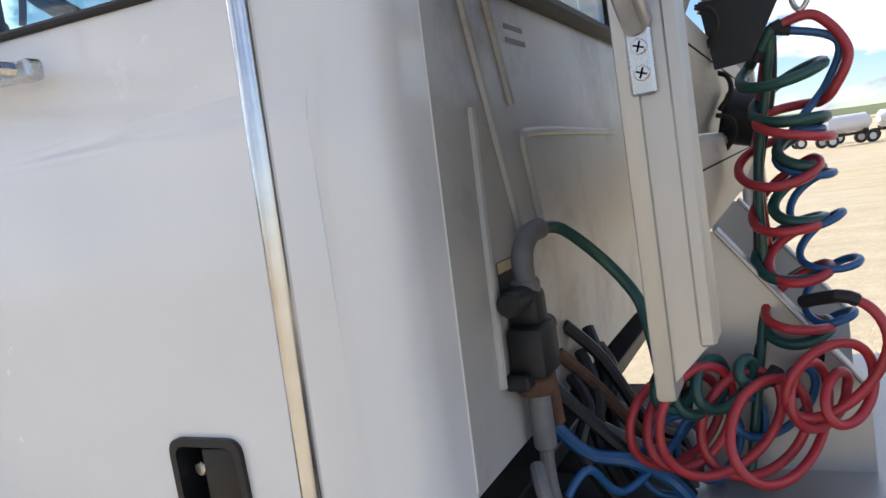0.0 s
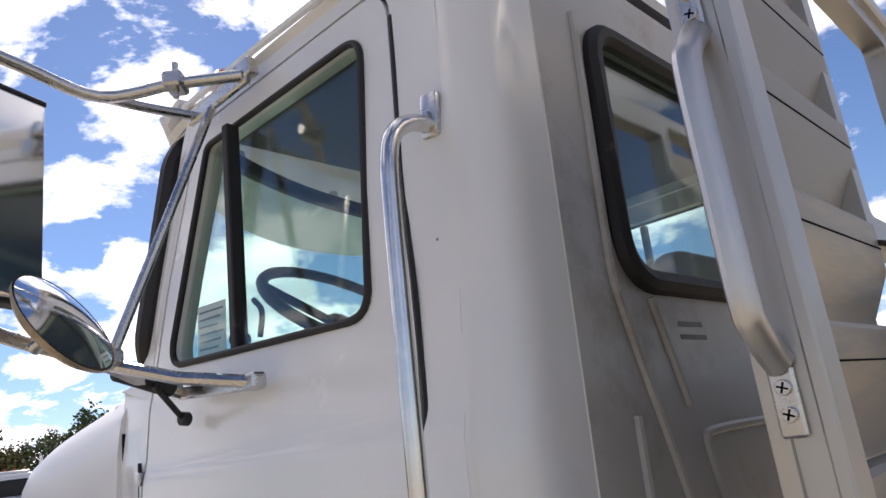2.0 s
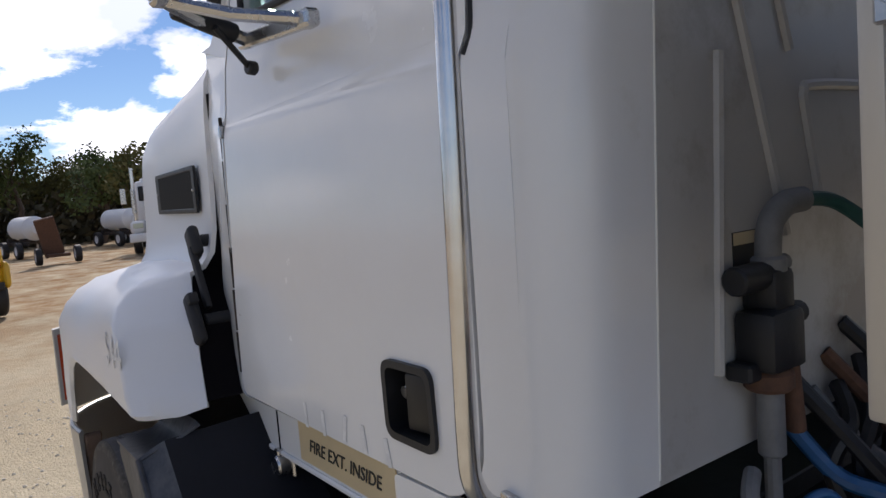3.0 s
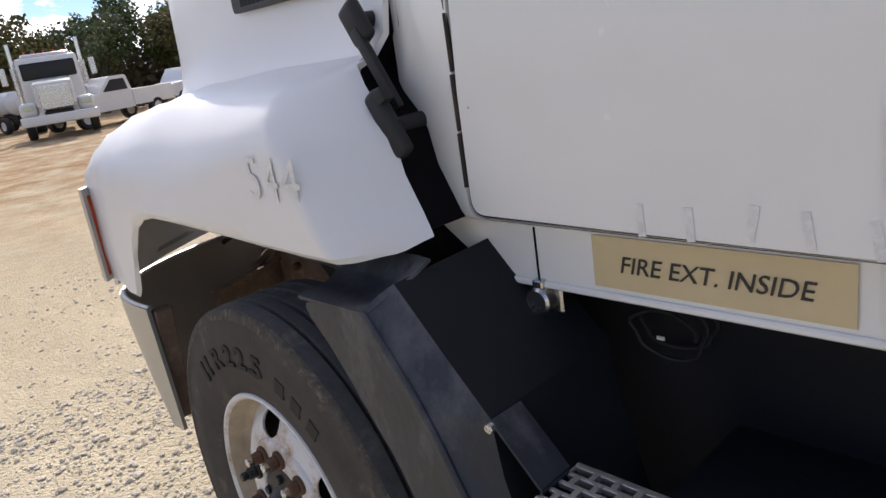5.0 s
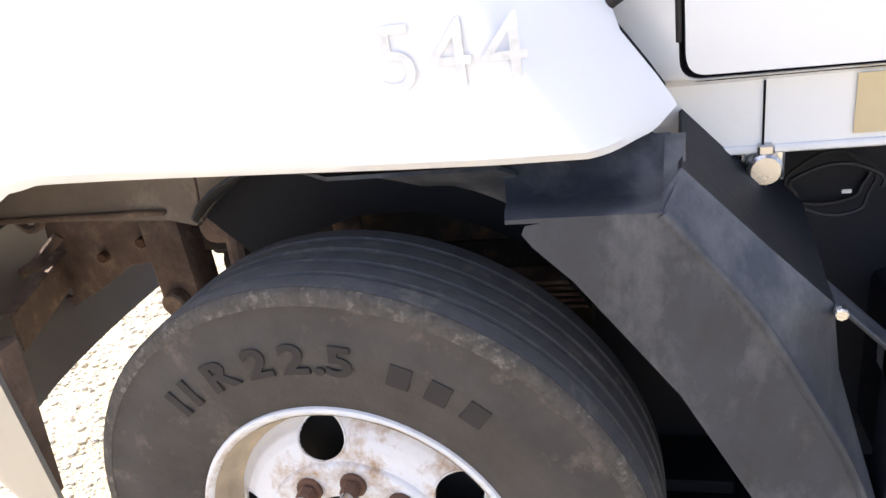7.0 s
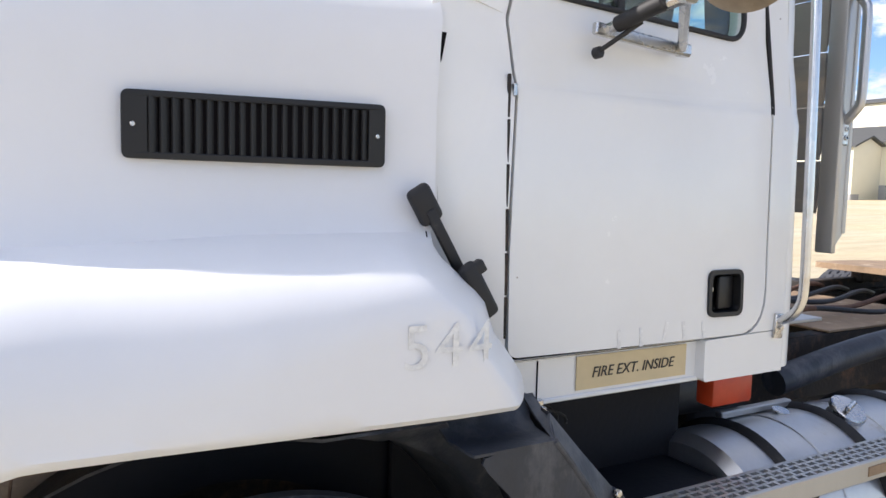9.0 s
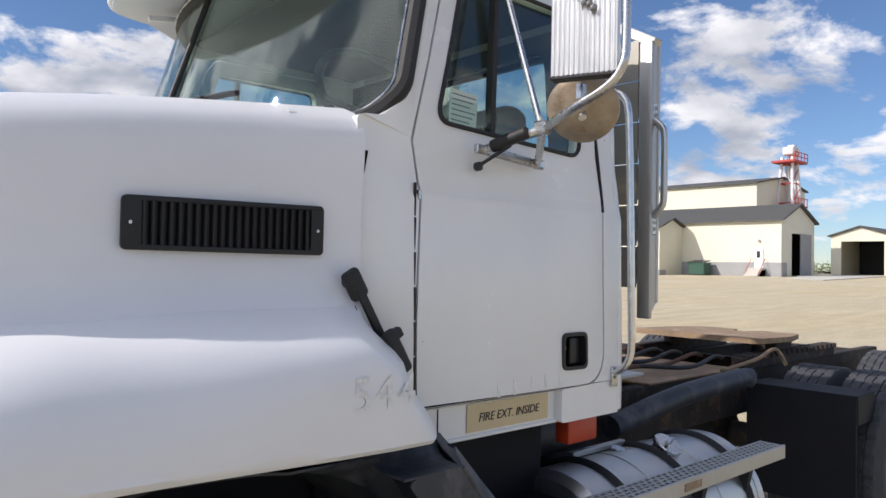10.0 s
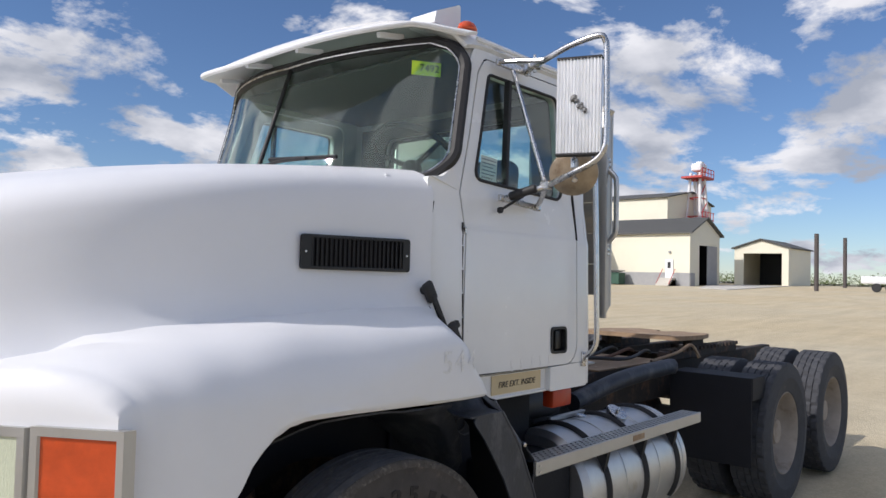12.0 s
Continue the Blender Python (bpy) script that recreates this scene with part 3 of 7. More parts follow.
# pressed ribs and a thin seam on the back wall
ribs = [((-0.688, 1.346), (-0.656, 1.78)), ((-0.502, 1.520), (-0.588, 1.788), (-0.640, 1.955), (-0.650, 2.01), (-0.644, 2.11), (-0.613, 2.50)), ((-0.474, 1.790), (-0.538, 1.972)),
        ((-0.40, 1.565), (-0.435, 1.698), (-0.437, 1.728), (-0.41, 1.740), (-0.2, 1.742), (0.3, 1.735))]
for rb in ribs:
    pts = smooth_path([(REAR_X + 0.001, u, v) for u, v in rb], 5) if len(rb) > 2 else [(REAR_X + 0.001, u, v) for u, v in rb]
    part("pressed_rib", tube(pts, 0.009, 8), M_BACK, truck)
part("panel_seam", tube([(REAR_X - 0.0005, -0.823, 1.24), (REAR_X - 0.0005, -0.800, 1.6), (REAR_X - 0.0005, -0.774, 2.0), (REAR_X - 0.0005, -0.738, 2.58)], 0.0022, 6), M_PAPER, truck)
for k, zz in enumerate((1.925, 1.901)):
    part("stencil_bar", box((REAR_X, -0.450, zz), (REAR_X + 0.001, -0.355 + 0.01 * k, zz + 0.009), 0), M_GRAYPIPE, truck)
decal = part("warning_decal", box((REAR_X, -0.641, 1.479), (REAR_X + 0.0015, -0.568, 1.535), 0), M_INK, truck, "small black and yellow warning decal")
part("decal_band", box((REAR_X + 0.0016, -0.640, 1.517), (REAR_X + 0.003, -0.569, 1.534), 0), M_SIGN, decal)
loop = [(REAR_X + 0.004, u, v) for u, v in BACKWIN]
part("back_window_seal", tube(loop, 0.022, 8, closed=True), M_RUBBER, truck)
pane = part("back_window_pane", plate(BACKWIN, [], 0.005, lambda u, v, d: (REAR_X - 0.012 - d, u, v)), M_GLASS, truck, "dark cab back window")

# the door, with its pocket handle, window, seal, hinges
door = part("door", plate(DOOR_IN, [WINDOW, rounded([(1.172, 1.250, 0.02), (1.297, 1.248, 0.02), (1.293, 1.362, 0.02), (1.170, 1.362, 0.02)])], 0.045, on_side, SIDE_CUTS), M_WHITE, truck, "white cab door")
part("door", flip_y(plate(DOOR_IN, [WINDOW], 0.045, on_side, SIDE_CUTS)), M_WHITE, truck)
y0 = side_y(1.3)
pocket = part("handle_pocket", join(
    plate(rounded([(1.166, 1.243, 0.026), (1.303, 1.241, 0.026), (1.298, 1.370, 0.026), (1.164, 1.370, 0.026)]),
          [rounded([(1.177, 1.255, 0.018), (1.291, 1.253, 0.018), (1.287, 1.358, 0.018), (1.176, 1.358, 0.018)])], 0.05, lambda u, v, d: (u, y0 - 0.007 + d, v)),
    box((1.168, y0 + 0.042, 1.245), (1.30, y0 + 0.05, 1.368), 0.002)), M_BLACK, door, "recessed black handle pocket")
part("paddle", rotated(box((-0.034, -0.006, -0.045), (0.034, 0.006, 0.045), 0.005, 2), pose(1.248, y0 + 0.014, 1.306, 0, 0, 8)), M_VENT, door, "black pull paddle")
part("lock_cylinder", rod((1.196, y0 + 0.03, 1.315), (1.196, y0 + 0.014, 1.315), 0.011, 18), M_STEEL, door)
for sgn in (-1, 1):
    loop = [(u, sgn * -(side_y(v) - 0.002), v) for u, v in WINDOW]
    part("window_seal", tube(loop, 0.0075, 8, closed=True), M_RUBBER, truck)
    g = plate(WINDOW, [], 0.004, lambda u, v, d: (u, sgn * -(side_y(v) + 0.018 + d), v), SIDE_CUTS)
    part("window_pane", g, M_GLASS, truck)
    part("vent_window_post", rotated(box((-0.011, -0.012, -0.248), (0.011, 0.02, 0.248), 0.003), pose(0.872, sgn * -(side_y(2.24) + 0.004), 2.25, 0, 1.5)), M_RUBBER, truck)
part("window_latch", join(rod((0.855, -0.912, 2.035), (0.855, -0.872, 2.035), 0.012, 10), tube(smooth_path([(0.905, -0.877, 2.03), (0.917, -0.877, 2.08), (0.89, -0.877, 2.11)], 4), 0.006, 6)), M_BLACK, door)
part("window_sticker", rotated(box((-0.058, 0, -0.062), (0.058, 0.0012, 0.062), 0), pose(0.752, side_y(2.08) + 0.024, 2.07, 0, 3)), M_PAPER, door, "white printed sticker inside the glass")
for k in range(7):
    part("print_line", rotated(box((-0.05, -0.0006, 0.045 - k * 0.016), (0.05 - 0.011 * (k % 3), -0.0001, 0.049 - k * 0.016), 0), pose(0.752, side_y(2.08) + 0.024, 2.07, 0, 3)), M_GRAYPIPE, door)
# rubber in the front and rear door gaps
part("door_gap", tube([(u, side_y(v) + 0.014, v) for u, v in DOOR], 0.0075, 6, closed=True), M_SEAM, truck)
part("door_edge_seal", tube([(u + 0.004, side_y(v) + 0.002, v) for u, v in ((1.378, 2.50), (1.384, 2.3), (1.394, 2.08), (1.410, 1.84), (1.410, 1.815), (1.402, 1.795))], 0.0055, 6), M_RUBBER, truck)
for k in range(6):
    z = 1.24 + k * 0.098
    part("hinge_knuckle", rod((0.517, side_y(z) + 0.004, z), (0.517, side_y(z) + 0.004, z + 0.094), 0.0046, 8), M_FRAME, truck)
part("hinge_top", box((0.524, side_y(1.79) - 0.008, 1.776), (0.534, side_y(1.79) + 0.01, 1.804), 0.002), M_STEEL, truck)
# sill, placard, lower trim
part("sill_flange", box((0.55, -0.943, 1.065), (1.49, -0.911, 1.077), 0.003), M_WHITE, truck)
part("sill_filler", plate(rounded([(1.168, 1.066, 0.012), (1.492, 1.066, 0), (1.492, 1.186, 0), (1.168, 1.180, 0.012)]), [], 0.032, lambda u, v, d: (u, -0.9675 + d, v)), M_WHITE, truck)
part("sill_joint", box((0.632, -0.9385, 1.078), (0.635, -0.932, 1.171), 0), M_SEAM, truck)
sign = part("placard", box((0.750, -0.9405, 1.086), (1.127, -0.9380, 1.170), 0), M_SIGN, truck, "yellowed placard reading FIRE EXT. INSIDE")
t = lettering("FIRE EXT. INSIDE", 0.038)
for v in t.verts:
    v.co.x += v.co.y * 0.22
part("placard_text", rotated(t, pose(0.94, -0.942, 1.126, 90)), M_INK, sign, angle=0)
# ghost of removed lettering on the door and the fender
rnd = random.Random(4)
for k in range(5):
    u = 0.86 + k * 0.075 + rnd.uniform(-.006, .006)
    part("lettering_ghost", rotated(box((-0.006, 0, -0.024), (0.006, 0.0005, 0.024), 0), pose(u, side_y(1.22) - 0.0012, 1.215 + rnd.uniform(-.006, .006), 0, rnd.uniform(-20, 20))), M_GHOST, door)

# grab rail beside the door
gr = [(1.468, -0.910, 2.250), (1.468, -0.955, 2.243), (1.469, -0.992, 2.220), (1.470, -1.010, 2.180), (1.470, -1.017, 2.10), (1.470, -1.027, 1.8), (1.468, -1.037, 1.45), (1.467, -1.040, 1.33),
      (1.465, -1.036, 1.275), (1.462, -1.016, 1.240), (1.460, -0.990, 1.222), (1.459, -0.972, 1.216)]
rail = part("grab_rail", tube(smooth_path(gr, 6), 0.0135, 14), M_CHROME, truck, "tarnished chrome grab rail")
for (px, pz) in ((1.469, 2.266), (1.459, 1.200)):
    part("rail_foot", rotated(box((-0.018, -0.006, -0.036), (0.018, 0.006, 0.036), 0.004, 2), pose(px, side_y(pz) - 0.005, pz, 0, 6)), M_STEEL, rail)
    part("rail_bolt", rod((px, side_y(pz) - 0.008, pz - 0.004), (px, side_y(pz) - 0.02, pz - 0.004), 0.0085, 6), M_STEEL, rail)


# roof and visor
def ws_x(y, t):
    a = min(abs(y) / lerp(0.93, 0.885, t), 1.0)
    return lerp(0.130, 0.343, t) + lerp(0.345, 0.262, t) * a ** 2.1


def ws_z(y, t):
    a = min(abs(y) / 0.9, 1.0)
    return lerp(lerp(1.955, 2.015, a ** 4), 2.592 + 0.032 * a - 0.055 * max(0.0, (a - 0.85) / 0.15) ** 2, t)


def roof_fn(s, t):
    y = lerp(-0.895, 0.895, t)
    a = abs(y) / 0.895
    x0 = ws_x(y, 1.0) - 0.02
    x = lerp(x0, 1.555, s)
    z = 2.645 + 0.125 * (1 - a ** 5)
    e = max(0.0, (0.16 - s) / 0.16)
    z -= e * e * lerp(0.06, 0.02, a)
    e2 = max(0.0, (s - 0.9) / 0.1)
    z -= e2 ** 2 * 0.05
    if a > 0.985:
        z -= 0.03
    return (x, y, z)


part("roof", grid(22, 34, roof_fn, 0.02), M_WHITE, truck, "white cab roof")
part("headliner", box((0.60, -0.86, 2.605), (1.54, 0.86, 2.62), 0.004), M_LINER, truck)
for sgn in (-1, 1):
    part("rain_gutter", tube([(0.66, sgn * 0.888, 2.640), (1.0, sgn * 0.89, 2.638), (1.54, sgn * 0.885, 2.630)], 0.009, 6), M_WHITE, truck)


def visor_fn(s, t):
    y = lerp(-0.90, 0.90, t)
    a = abs(y) / 0.90
    reach = 0.270 * (1 - a ** 4.0) + 0.03
    x = ws_x(y, 1.0) + 0.045 - (reach + 0.045) * s
    base = lerp(2.735, 2.665, a ** 4)
    lip = 2.540 + 0.120 * min(a / 0.86, 1.0) ** 2 - 0.02 * max(0.0, (a - 0.86) / 0.14)
    return (x, y, lerp(base, lip, s ** 1.35))


visor = part("sun_visor", grid(8, 40, visor_fn, 0.014), M_WHITE2, truck, "white moulded outside sun visor")
edge = [visor_fn(1.0, k / 40) for k in range(41)]
part("visor_lip", tube(edge, 0.011, 8), M_WHITE2, visor)
for yy in (-0.62, -0.2, 0.2, 0.62):
    x0 = ws_x(yy, 1.0)
    part("visor_brace", rotated(box((-0.075, -0.012, -0.012), (0.075, 0.012, 0.012), 0.005, 2), pose(x0 - 0.07, yy, ws_z(yy, 1) + 0.022, 0, -10)), M_WHITE2, visor)
for yy in (-0.80, 0.80):
    xx = 0.70
    a = abs(yy) / 0.905
    zz = 2.645 + 0.125 * (1 - a ** 5) + 0.008
    bm = bmesh.new()
    bmesh.ops.create_uvsphere(bm, u_segments=14, v_segments=8, radius=1)
    for v in bm.verts:
        v.co = Vector((v.co.x * 0.055, v.co.y * 0.038, max(v.co.z, -0.2) * 0.036))
    part("marker_lamp", rotated(bm, pose(xx, yy, zz)), M_AMBER, truck, "amber roof marker lamp")
part("roof_horn_cover", plate(rounded([(0.585, 2.735, 0.01), (0.765, 2.735, 0.01), (0.765, 2.865, 0.012), (0.60, 2.790, 0.012)]), [], 0.16, lambda u, v, d: (u, -0.70 + d, v)), M_WHITE2, truck)

# windscreen

def glass_fn(s, t):
    e = max(0.0, (0.20 - s) / 0.20, (s - 0.85) / 0.15)
    h = lerp(0.93, 0.885, s) - 0.12 * (1 - math.sqrt(max(0.0, 1 - min(e, 1.0) ** 2)))
    y = lerp(-h, h, t)
    return (ws_x(y, s), y, ws_z(y, s))


part("windscreen", grid(12, 44, lambda s, t: glass_fn(0.02 + 0.94 * s, 0.01 + 0.98 * t), 0.006), M_WSHIELD, truck, "dusty green-tinted windscreen")
side = [k / 40 for k in range(1, 40)]
loop = ([glass_fn(0.0, k / 30) for k in range(31)] + [glass_fn(s, 1.0) for s in side] + [glass_fn(1.0, 1 - k / 30) for k in range(31)] + [glass_fn(1 - s, 0.0) for s in side])
part("windscreen_seal", tube(loop, 0.026, 8, closed=True), M_RUBBER, truck)
part("windscreen_trim", tube([(x - 0.028, y * 0.985, lerp(2.27, z, 0.97)) for x, y, z in loop], 0.004, 6, closed=True), M_STEEL, truck)
part("windscreen_divider", tube([(glass_fn(k / 8, 0.5)[0] - 0.008, 0, glass_fn(k / 8, 0.5)[2]) for k in range(9)], 0.011, 8), M_RUBBER, truck)
for sgn in (-1, 1):
    # A-pillars between the windscreen and the side panels
    def pillar(s, t, sgn=sgn):
        a = Vector(glass_fn(t, 0.0)); a.y = sgn * abs(a.y) * 0.98; a.x += 0.012
        z = a.z
        b = Vector((lerp(0.490, 0.630, (z - 2.0) / 0.55) + 0.03, sgn * -side_y(z), z))
        p = a.lerp(b, s)
        p.y += sgn * 0.008 * math.sin(s * math.pi)
        return p
    part("a_pillar", grid(6, 14, pillar, 0.02), M_WHITE, truck)
tag = part("auction_tag", rotated(box((-0.066, -0.0006, -0.03), (0.066, 0.0006, 0.03), 0), look((0.512, -0.729, 2.50), (0.95, 0.0, 2.57)) @ pose(0, 0, 0, -90, 0, 180)), M_TAG, truck, "lime green paper lot tag")
tm = look((0.5115, -0.730, 2.50), (0.95, 0.0, 2.57))
part("tag_digits", rotated(lettering("7492", 0.045), tm @ pose(0.013, 0, 0.004, 0, 0, 0)), M_INK, tag, angle=0)
part("wiper", join(tube(smooth_path([(0.125, -0.10, 2.075), (0.115, -0.25, 2.085), (0.13, -0.40, 2.085)], 5), 0.008, 6), tube([(0.12, -0.15, 2.10), (0.165, -0.56, 2.082)], 0.009, 6)), M_BLACK, truck)


# hood with its fenders, one moulding
HALF = np.polyfit((-1.25, -1.1, -0.95, -0.8, -0.6, -0.3, 0.0, 0.2, 0.385), (0.53, 0.645, 0.737, 0.803, 0.850, 0.880, 0.898, 0.912, 0.942), 5)
TOP = np.polyfit((-1.25, -0.6, 0.0, 0.37), (1.80, 1.928, 2.004, 2.036), 2)


def hood_half(x):
    return float(np.polyval(HALF, max(-1.25, min(x, 0.39))))


def fender_half(x):
    return table(x, [(-1.0, 1.09), (-0.86, 1.135), (-0.72, 1.158), (-0.5, 1.170), (-0.3, 1.172), (0.0, 1.175), (0.2, 1.180), (0.3, 1.184), (0.42, 1.19)])


def hood_top(x):
    return float(np.polyval(TOP, x))


def crest_z(x):
    return table(x, [(-1.2, 1.33), (-1.05, 1.372), (-0.9, 1.402), (-0.7, 1.425), (-0.4, 1.448), (0.0, 1.466), (0.34, 1.470)])


def lip_z(x):
    if x < -0.41:
        return table(x, [(-0.68, 0.90), (-0.64, 0.98), (-0.60, 1.05), (-0.56, 1.10), (-0.515, 1.135), (-0.465, 1.155), (-0.41, 1.164)])
    return table(x, [(-0.41, 1.164), (0.30, 1.151), (0.42, 1.153), (0.47, 1.158), (0.52, 1.178)])


ROWS_N = 22
CREASE = ((1.15, 0.40), (1.29, 0.315), (1.44, 0.20))                          # where the side folds to the rear facet
TAIL = ((1.15, 0.515, 1.05), (1.32, 0.427, 1.03), (1.47, 0.311, 0.995))      # the facet's rear edge


def crease_x(z):
    return table(z, CREASE)


def tail_x(z):
    return table(z, [p[:2] for p in TAIL])


def hood_row(j, x):
    """Row j of a cross-section at x: from the middle of the hood (0) down to the fender's lip (ROWS_N)."""
    h, f, zt, zc, zl = hood_half(x), fender_half(x), hood_top(x), crest_z(x), lip_z(x)
    top = [(0.0, zt + 0.045), (h * 0.45, zt + 0.035), (h - 0.22, zt + 0.008), (h - 0.12, zt - 0.006), (h - 0.065, zt - 0.028), (h - 0.028, zt - 0.062), (h - 0.010, zt - 0.105), (h - 0.003, zt - 0.17)]
    zs = max(zc + 0.12, 1.40)
    wall = [(h, lerp(zt - 0.17, zs, 0.45)), (h + 0.002, lerp(zt - 0.17, zs, 0.8)), (h + 0.006, zs - 0.02), (h + 0.016, lerp(zs, zc, 0.62)), (h + 0.036, lerp(zs, zc, 0.9) - max(0.0, min(0.03, (-0.9 - x) * 0.3)))]
    fe = []
    w = f - (h + 0.036)
    drop = min(table(x, [(-0.95, 0.17), (-0.6, 0.22), (-0.25, 0.25), (0.25, 0.14)]), zc - zl - 0.03)
    for q in (0.16, 0.34, 0.53, 0.71, 0.86, 0.96):
        a = q * math.pi / 2
        fe.append((h + 0.036 + w * math.sin(a) ** 0.92, zc - drop * (1 - math.cos(a)) ** 1.15))
    zd = zc - drop * 0.92
    low = [(f, lerp(zd, zl, 0.35)), (f + 0.004, lerp(zd, zl, 0.7)), (f, zl + 0.012), (f - 0.012, zl)]
    y, z = (top + wall + fe + low)[j]
    xc, xe = crease_x(z), tail_x(z)
    if j > 12 and x > xc:
        ye = table(z, [(p[0], p[2]) for p in TAIL])
        if y > ye:
            y = lerp(y, ye, min(1.0, max(0.0, (x - xc) / (xe - xc))) ** 1.3)
    return y, z


FRONT = ((0.0, -1.42), (0.5, -1.35), (0.70, -1.26), (0.86, -1.165), (1.155, -0.935), (1.25, -0.83))
BROW = 0.06          # depth over which the fender rolls down to its front


def front_x(y):
    return float(np.interp(abs(y), [p[0] for p in FRONT], [p[1] for p in FRONT]))


@functools.lru_cache(None)
def hood_ends(j):
    if j < 13:
        return -1.25, table(j, [(6, 0.362), (8, 0.348), (11, 0.345), (12, 0.322)])
    a, b = -0.8, 0.325
    for k in range(30):
        y, z = hood_row(j, a)
        a = lerp(a, front_x(y) + BROW, 0.5)
        y, z = hood_row(j, b)
        b = lerp(b, tail_x(z), 0.5)
    return a, b


def hood_fn(i, j, n):
    a, b = hood_ends(j)
    y, z = hood_row(j, 0.3)
    c = crease_x(z) if j > 12 else lerp(a, b, 0.8)
    k = n - 12
    return lerp(a, c, i / k) if i <= k else lerp(c, b, (i - k) / 12)


def hood_mesh():
    n = 60
    bm = bmesh.new()
    vs = []
    for i in range(n + 1):
        col = []
        for j in range(ROWS_N + 1):
            x = hood_fn(i, j, n)
            y, z = hood_row(j, x)
            col.append(bm.verts.new((x, -y, z)))
        vs.append(col)
    for i in range(n):
        for j in range(ROWS_N):
            bm.faces.new((vs[i][j], vs[i][j + 1], vs[i + 1][j + 1], vs[i + 1][j]))
    # the brow: the fender rolls over to its upright front, which drops to the bumper
    c = vs[0][13].co
    inner = []
    for k in range(7, 0, -1):       # it runs on inwards under the nose
        y = lerp(-c.y, 0.45, k / 7)
        inner.append(bm.verts.new((front_x(y) + BROW, -y, lerp(c.z, 1.33, k / 7))))
    old = inner + vs[0][13:]
    first = old
    for s in range(1, 9):
        a = s / 8 * math.pi / 2
        row = []
        for c in [v.co for v in first]:
            row.append(bm.verts.new((c.x - BROW * math.sin(a), c.y, c.z - max(0.0, c.z - 1.236) * (1 - math.cos(a)))))
        for j in range(len(row) - 1):
            bm.faces.new((old[j], old[j + 1], row[j + 1], row[j]))
        old = row
    high = [v for v in old if v.co.z > 1.22]
    low = [bm.verts.new((v.co.x, v.co.y, 0.89)) for v in high]
    for j in range(len(high) - 1):
        bm.faces.new((high[j], high[j + 1], low[j + 1], low[j]))
    return bm


bm = hood_mesh()
bmesh.ops.recalc_face_normals(bm, faces=bm.faces)
bm.normal_update()
other = flip_y(bm)
whole = join(bm, other)
bmesh.ops.remove_doubles(whole, verts=[v for v in whole.verts if abs(v.co.y) < 1e-4], dist=1e-3)
bmesh.ops.recalc_face_normals(whole, faces=whole.faces)
bmesh.ops.solidify(whole, geom=whole.faces[:], thickness=0.012)
hood = part("hood", whole, M_WHITE2, truck, "long white tilting hood with moulded fenders", 38)
for k, ch in enumerate("544"):
    x = 0.185 + 0.065 * k
    y = fender_half(x) if x < 0.32 else lerp(fender_half(0.32), 1.033, (x - 0.32) / (tail_x(1.28) - 0.32))
    part("number_ghost", rotated(lettering(ch, 0.115, 0.0003), pose(x, -y - 0.0025, 1.290, 90, 0, (-5, -5, 8)[k])), M_GHOST, hood, angle=0)
# hood side vent
vent = part("hood_vent", plate(rounded([(-0.258, 1.613, 0.014), (0.230, 1.611, 0.014), (0.230, 1.737, 0.014), (-0.258, 1.733, 0.014)]),
                               [rounded([(-0.216, 1.625, 0.004), (0.196, 1.624, 0.004), (0.196, 1.725, 0.004), (-0.216, 1.722, 0.004)])], 0.008, lambda u, v, d: (u, -hood_half(u) - 0.018 + d, v)), M_VENT, hood, "black louvred air intake grille")
for k in range(21):
    u = -0.207 + k * 0.0198
    part("vent_slat", rotated(box((-0.0085, -0.004, -0.05), (0.0085, 0.002, 0.05), 0.001), pose(u, -hood_half(u) - 0.013, 1.674, 0, 0, 28)), M_VENT, vent)
part("vent_backing", plate([(-0.228, 1.618), (0.208, 1.618), (0.208, 1.730), (-0.228, 1.728)], [], 0.001, lambda u, v, d: (u, -hood_half(u) - 0.010 + d, v)), M_SEAM, vent)
for u in (-0.240, 0.213):
    part("vent_screw", rod((u, -hood_half(u) - 0.017, 1.673), (u, -hood_half(u) - 0.022, 1.673), 0.0045, 10), M_STEEL, vent)
# rubber hood latch
latch = part("hood_latch", join(
    rotated(box((-0.027, -0.014, -0.042), (0.027, 0.014, 0.042), 0.013, 3), pose(0.303, -0.975, 1.538, 0, -31)),
    rotated(box((-0.012, -0.008, -0.085), (0.012, 0.008, 0.085), 0.005, 2), pose(0.352, -0.985, 1.455, 0, -31)),
    rotated(box((-0.021, -0.014, -0.065), (0.021, 0.014, 0.065), 0.012, 3), pose(0.408, -1.024, 1.363, 0, -31)),
    rotated(box((-0.024, -0.012, -0.014), (0.024, 0.012, 0.014), 0.005, 2), pose(0.396, -1.025, 1.406, 0, -31)),
    rod((0.303, -0.975, 1.542), (0.303, -0.90, 1.542), 0.016, 12), rod((0.40, -1.0, 1.355), (0.40, -0.93, 1.355), 0.016, 12)), M_RUBBER, truck, "black rubber hood latch")
# seal widened into a deep black sheet, coloured as shade in the hood gap
def seal_shade_sheet(s, t):
    j = 6 + min(int(t * 15 + 0.5), 15)
    x = hood_ends(j)[1]
    y, z = hood_row(j, x)
    return (x - 0.006, -(y - 0.003) + 0.22 * s, z)


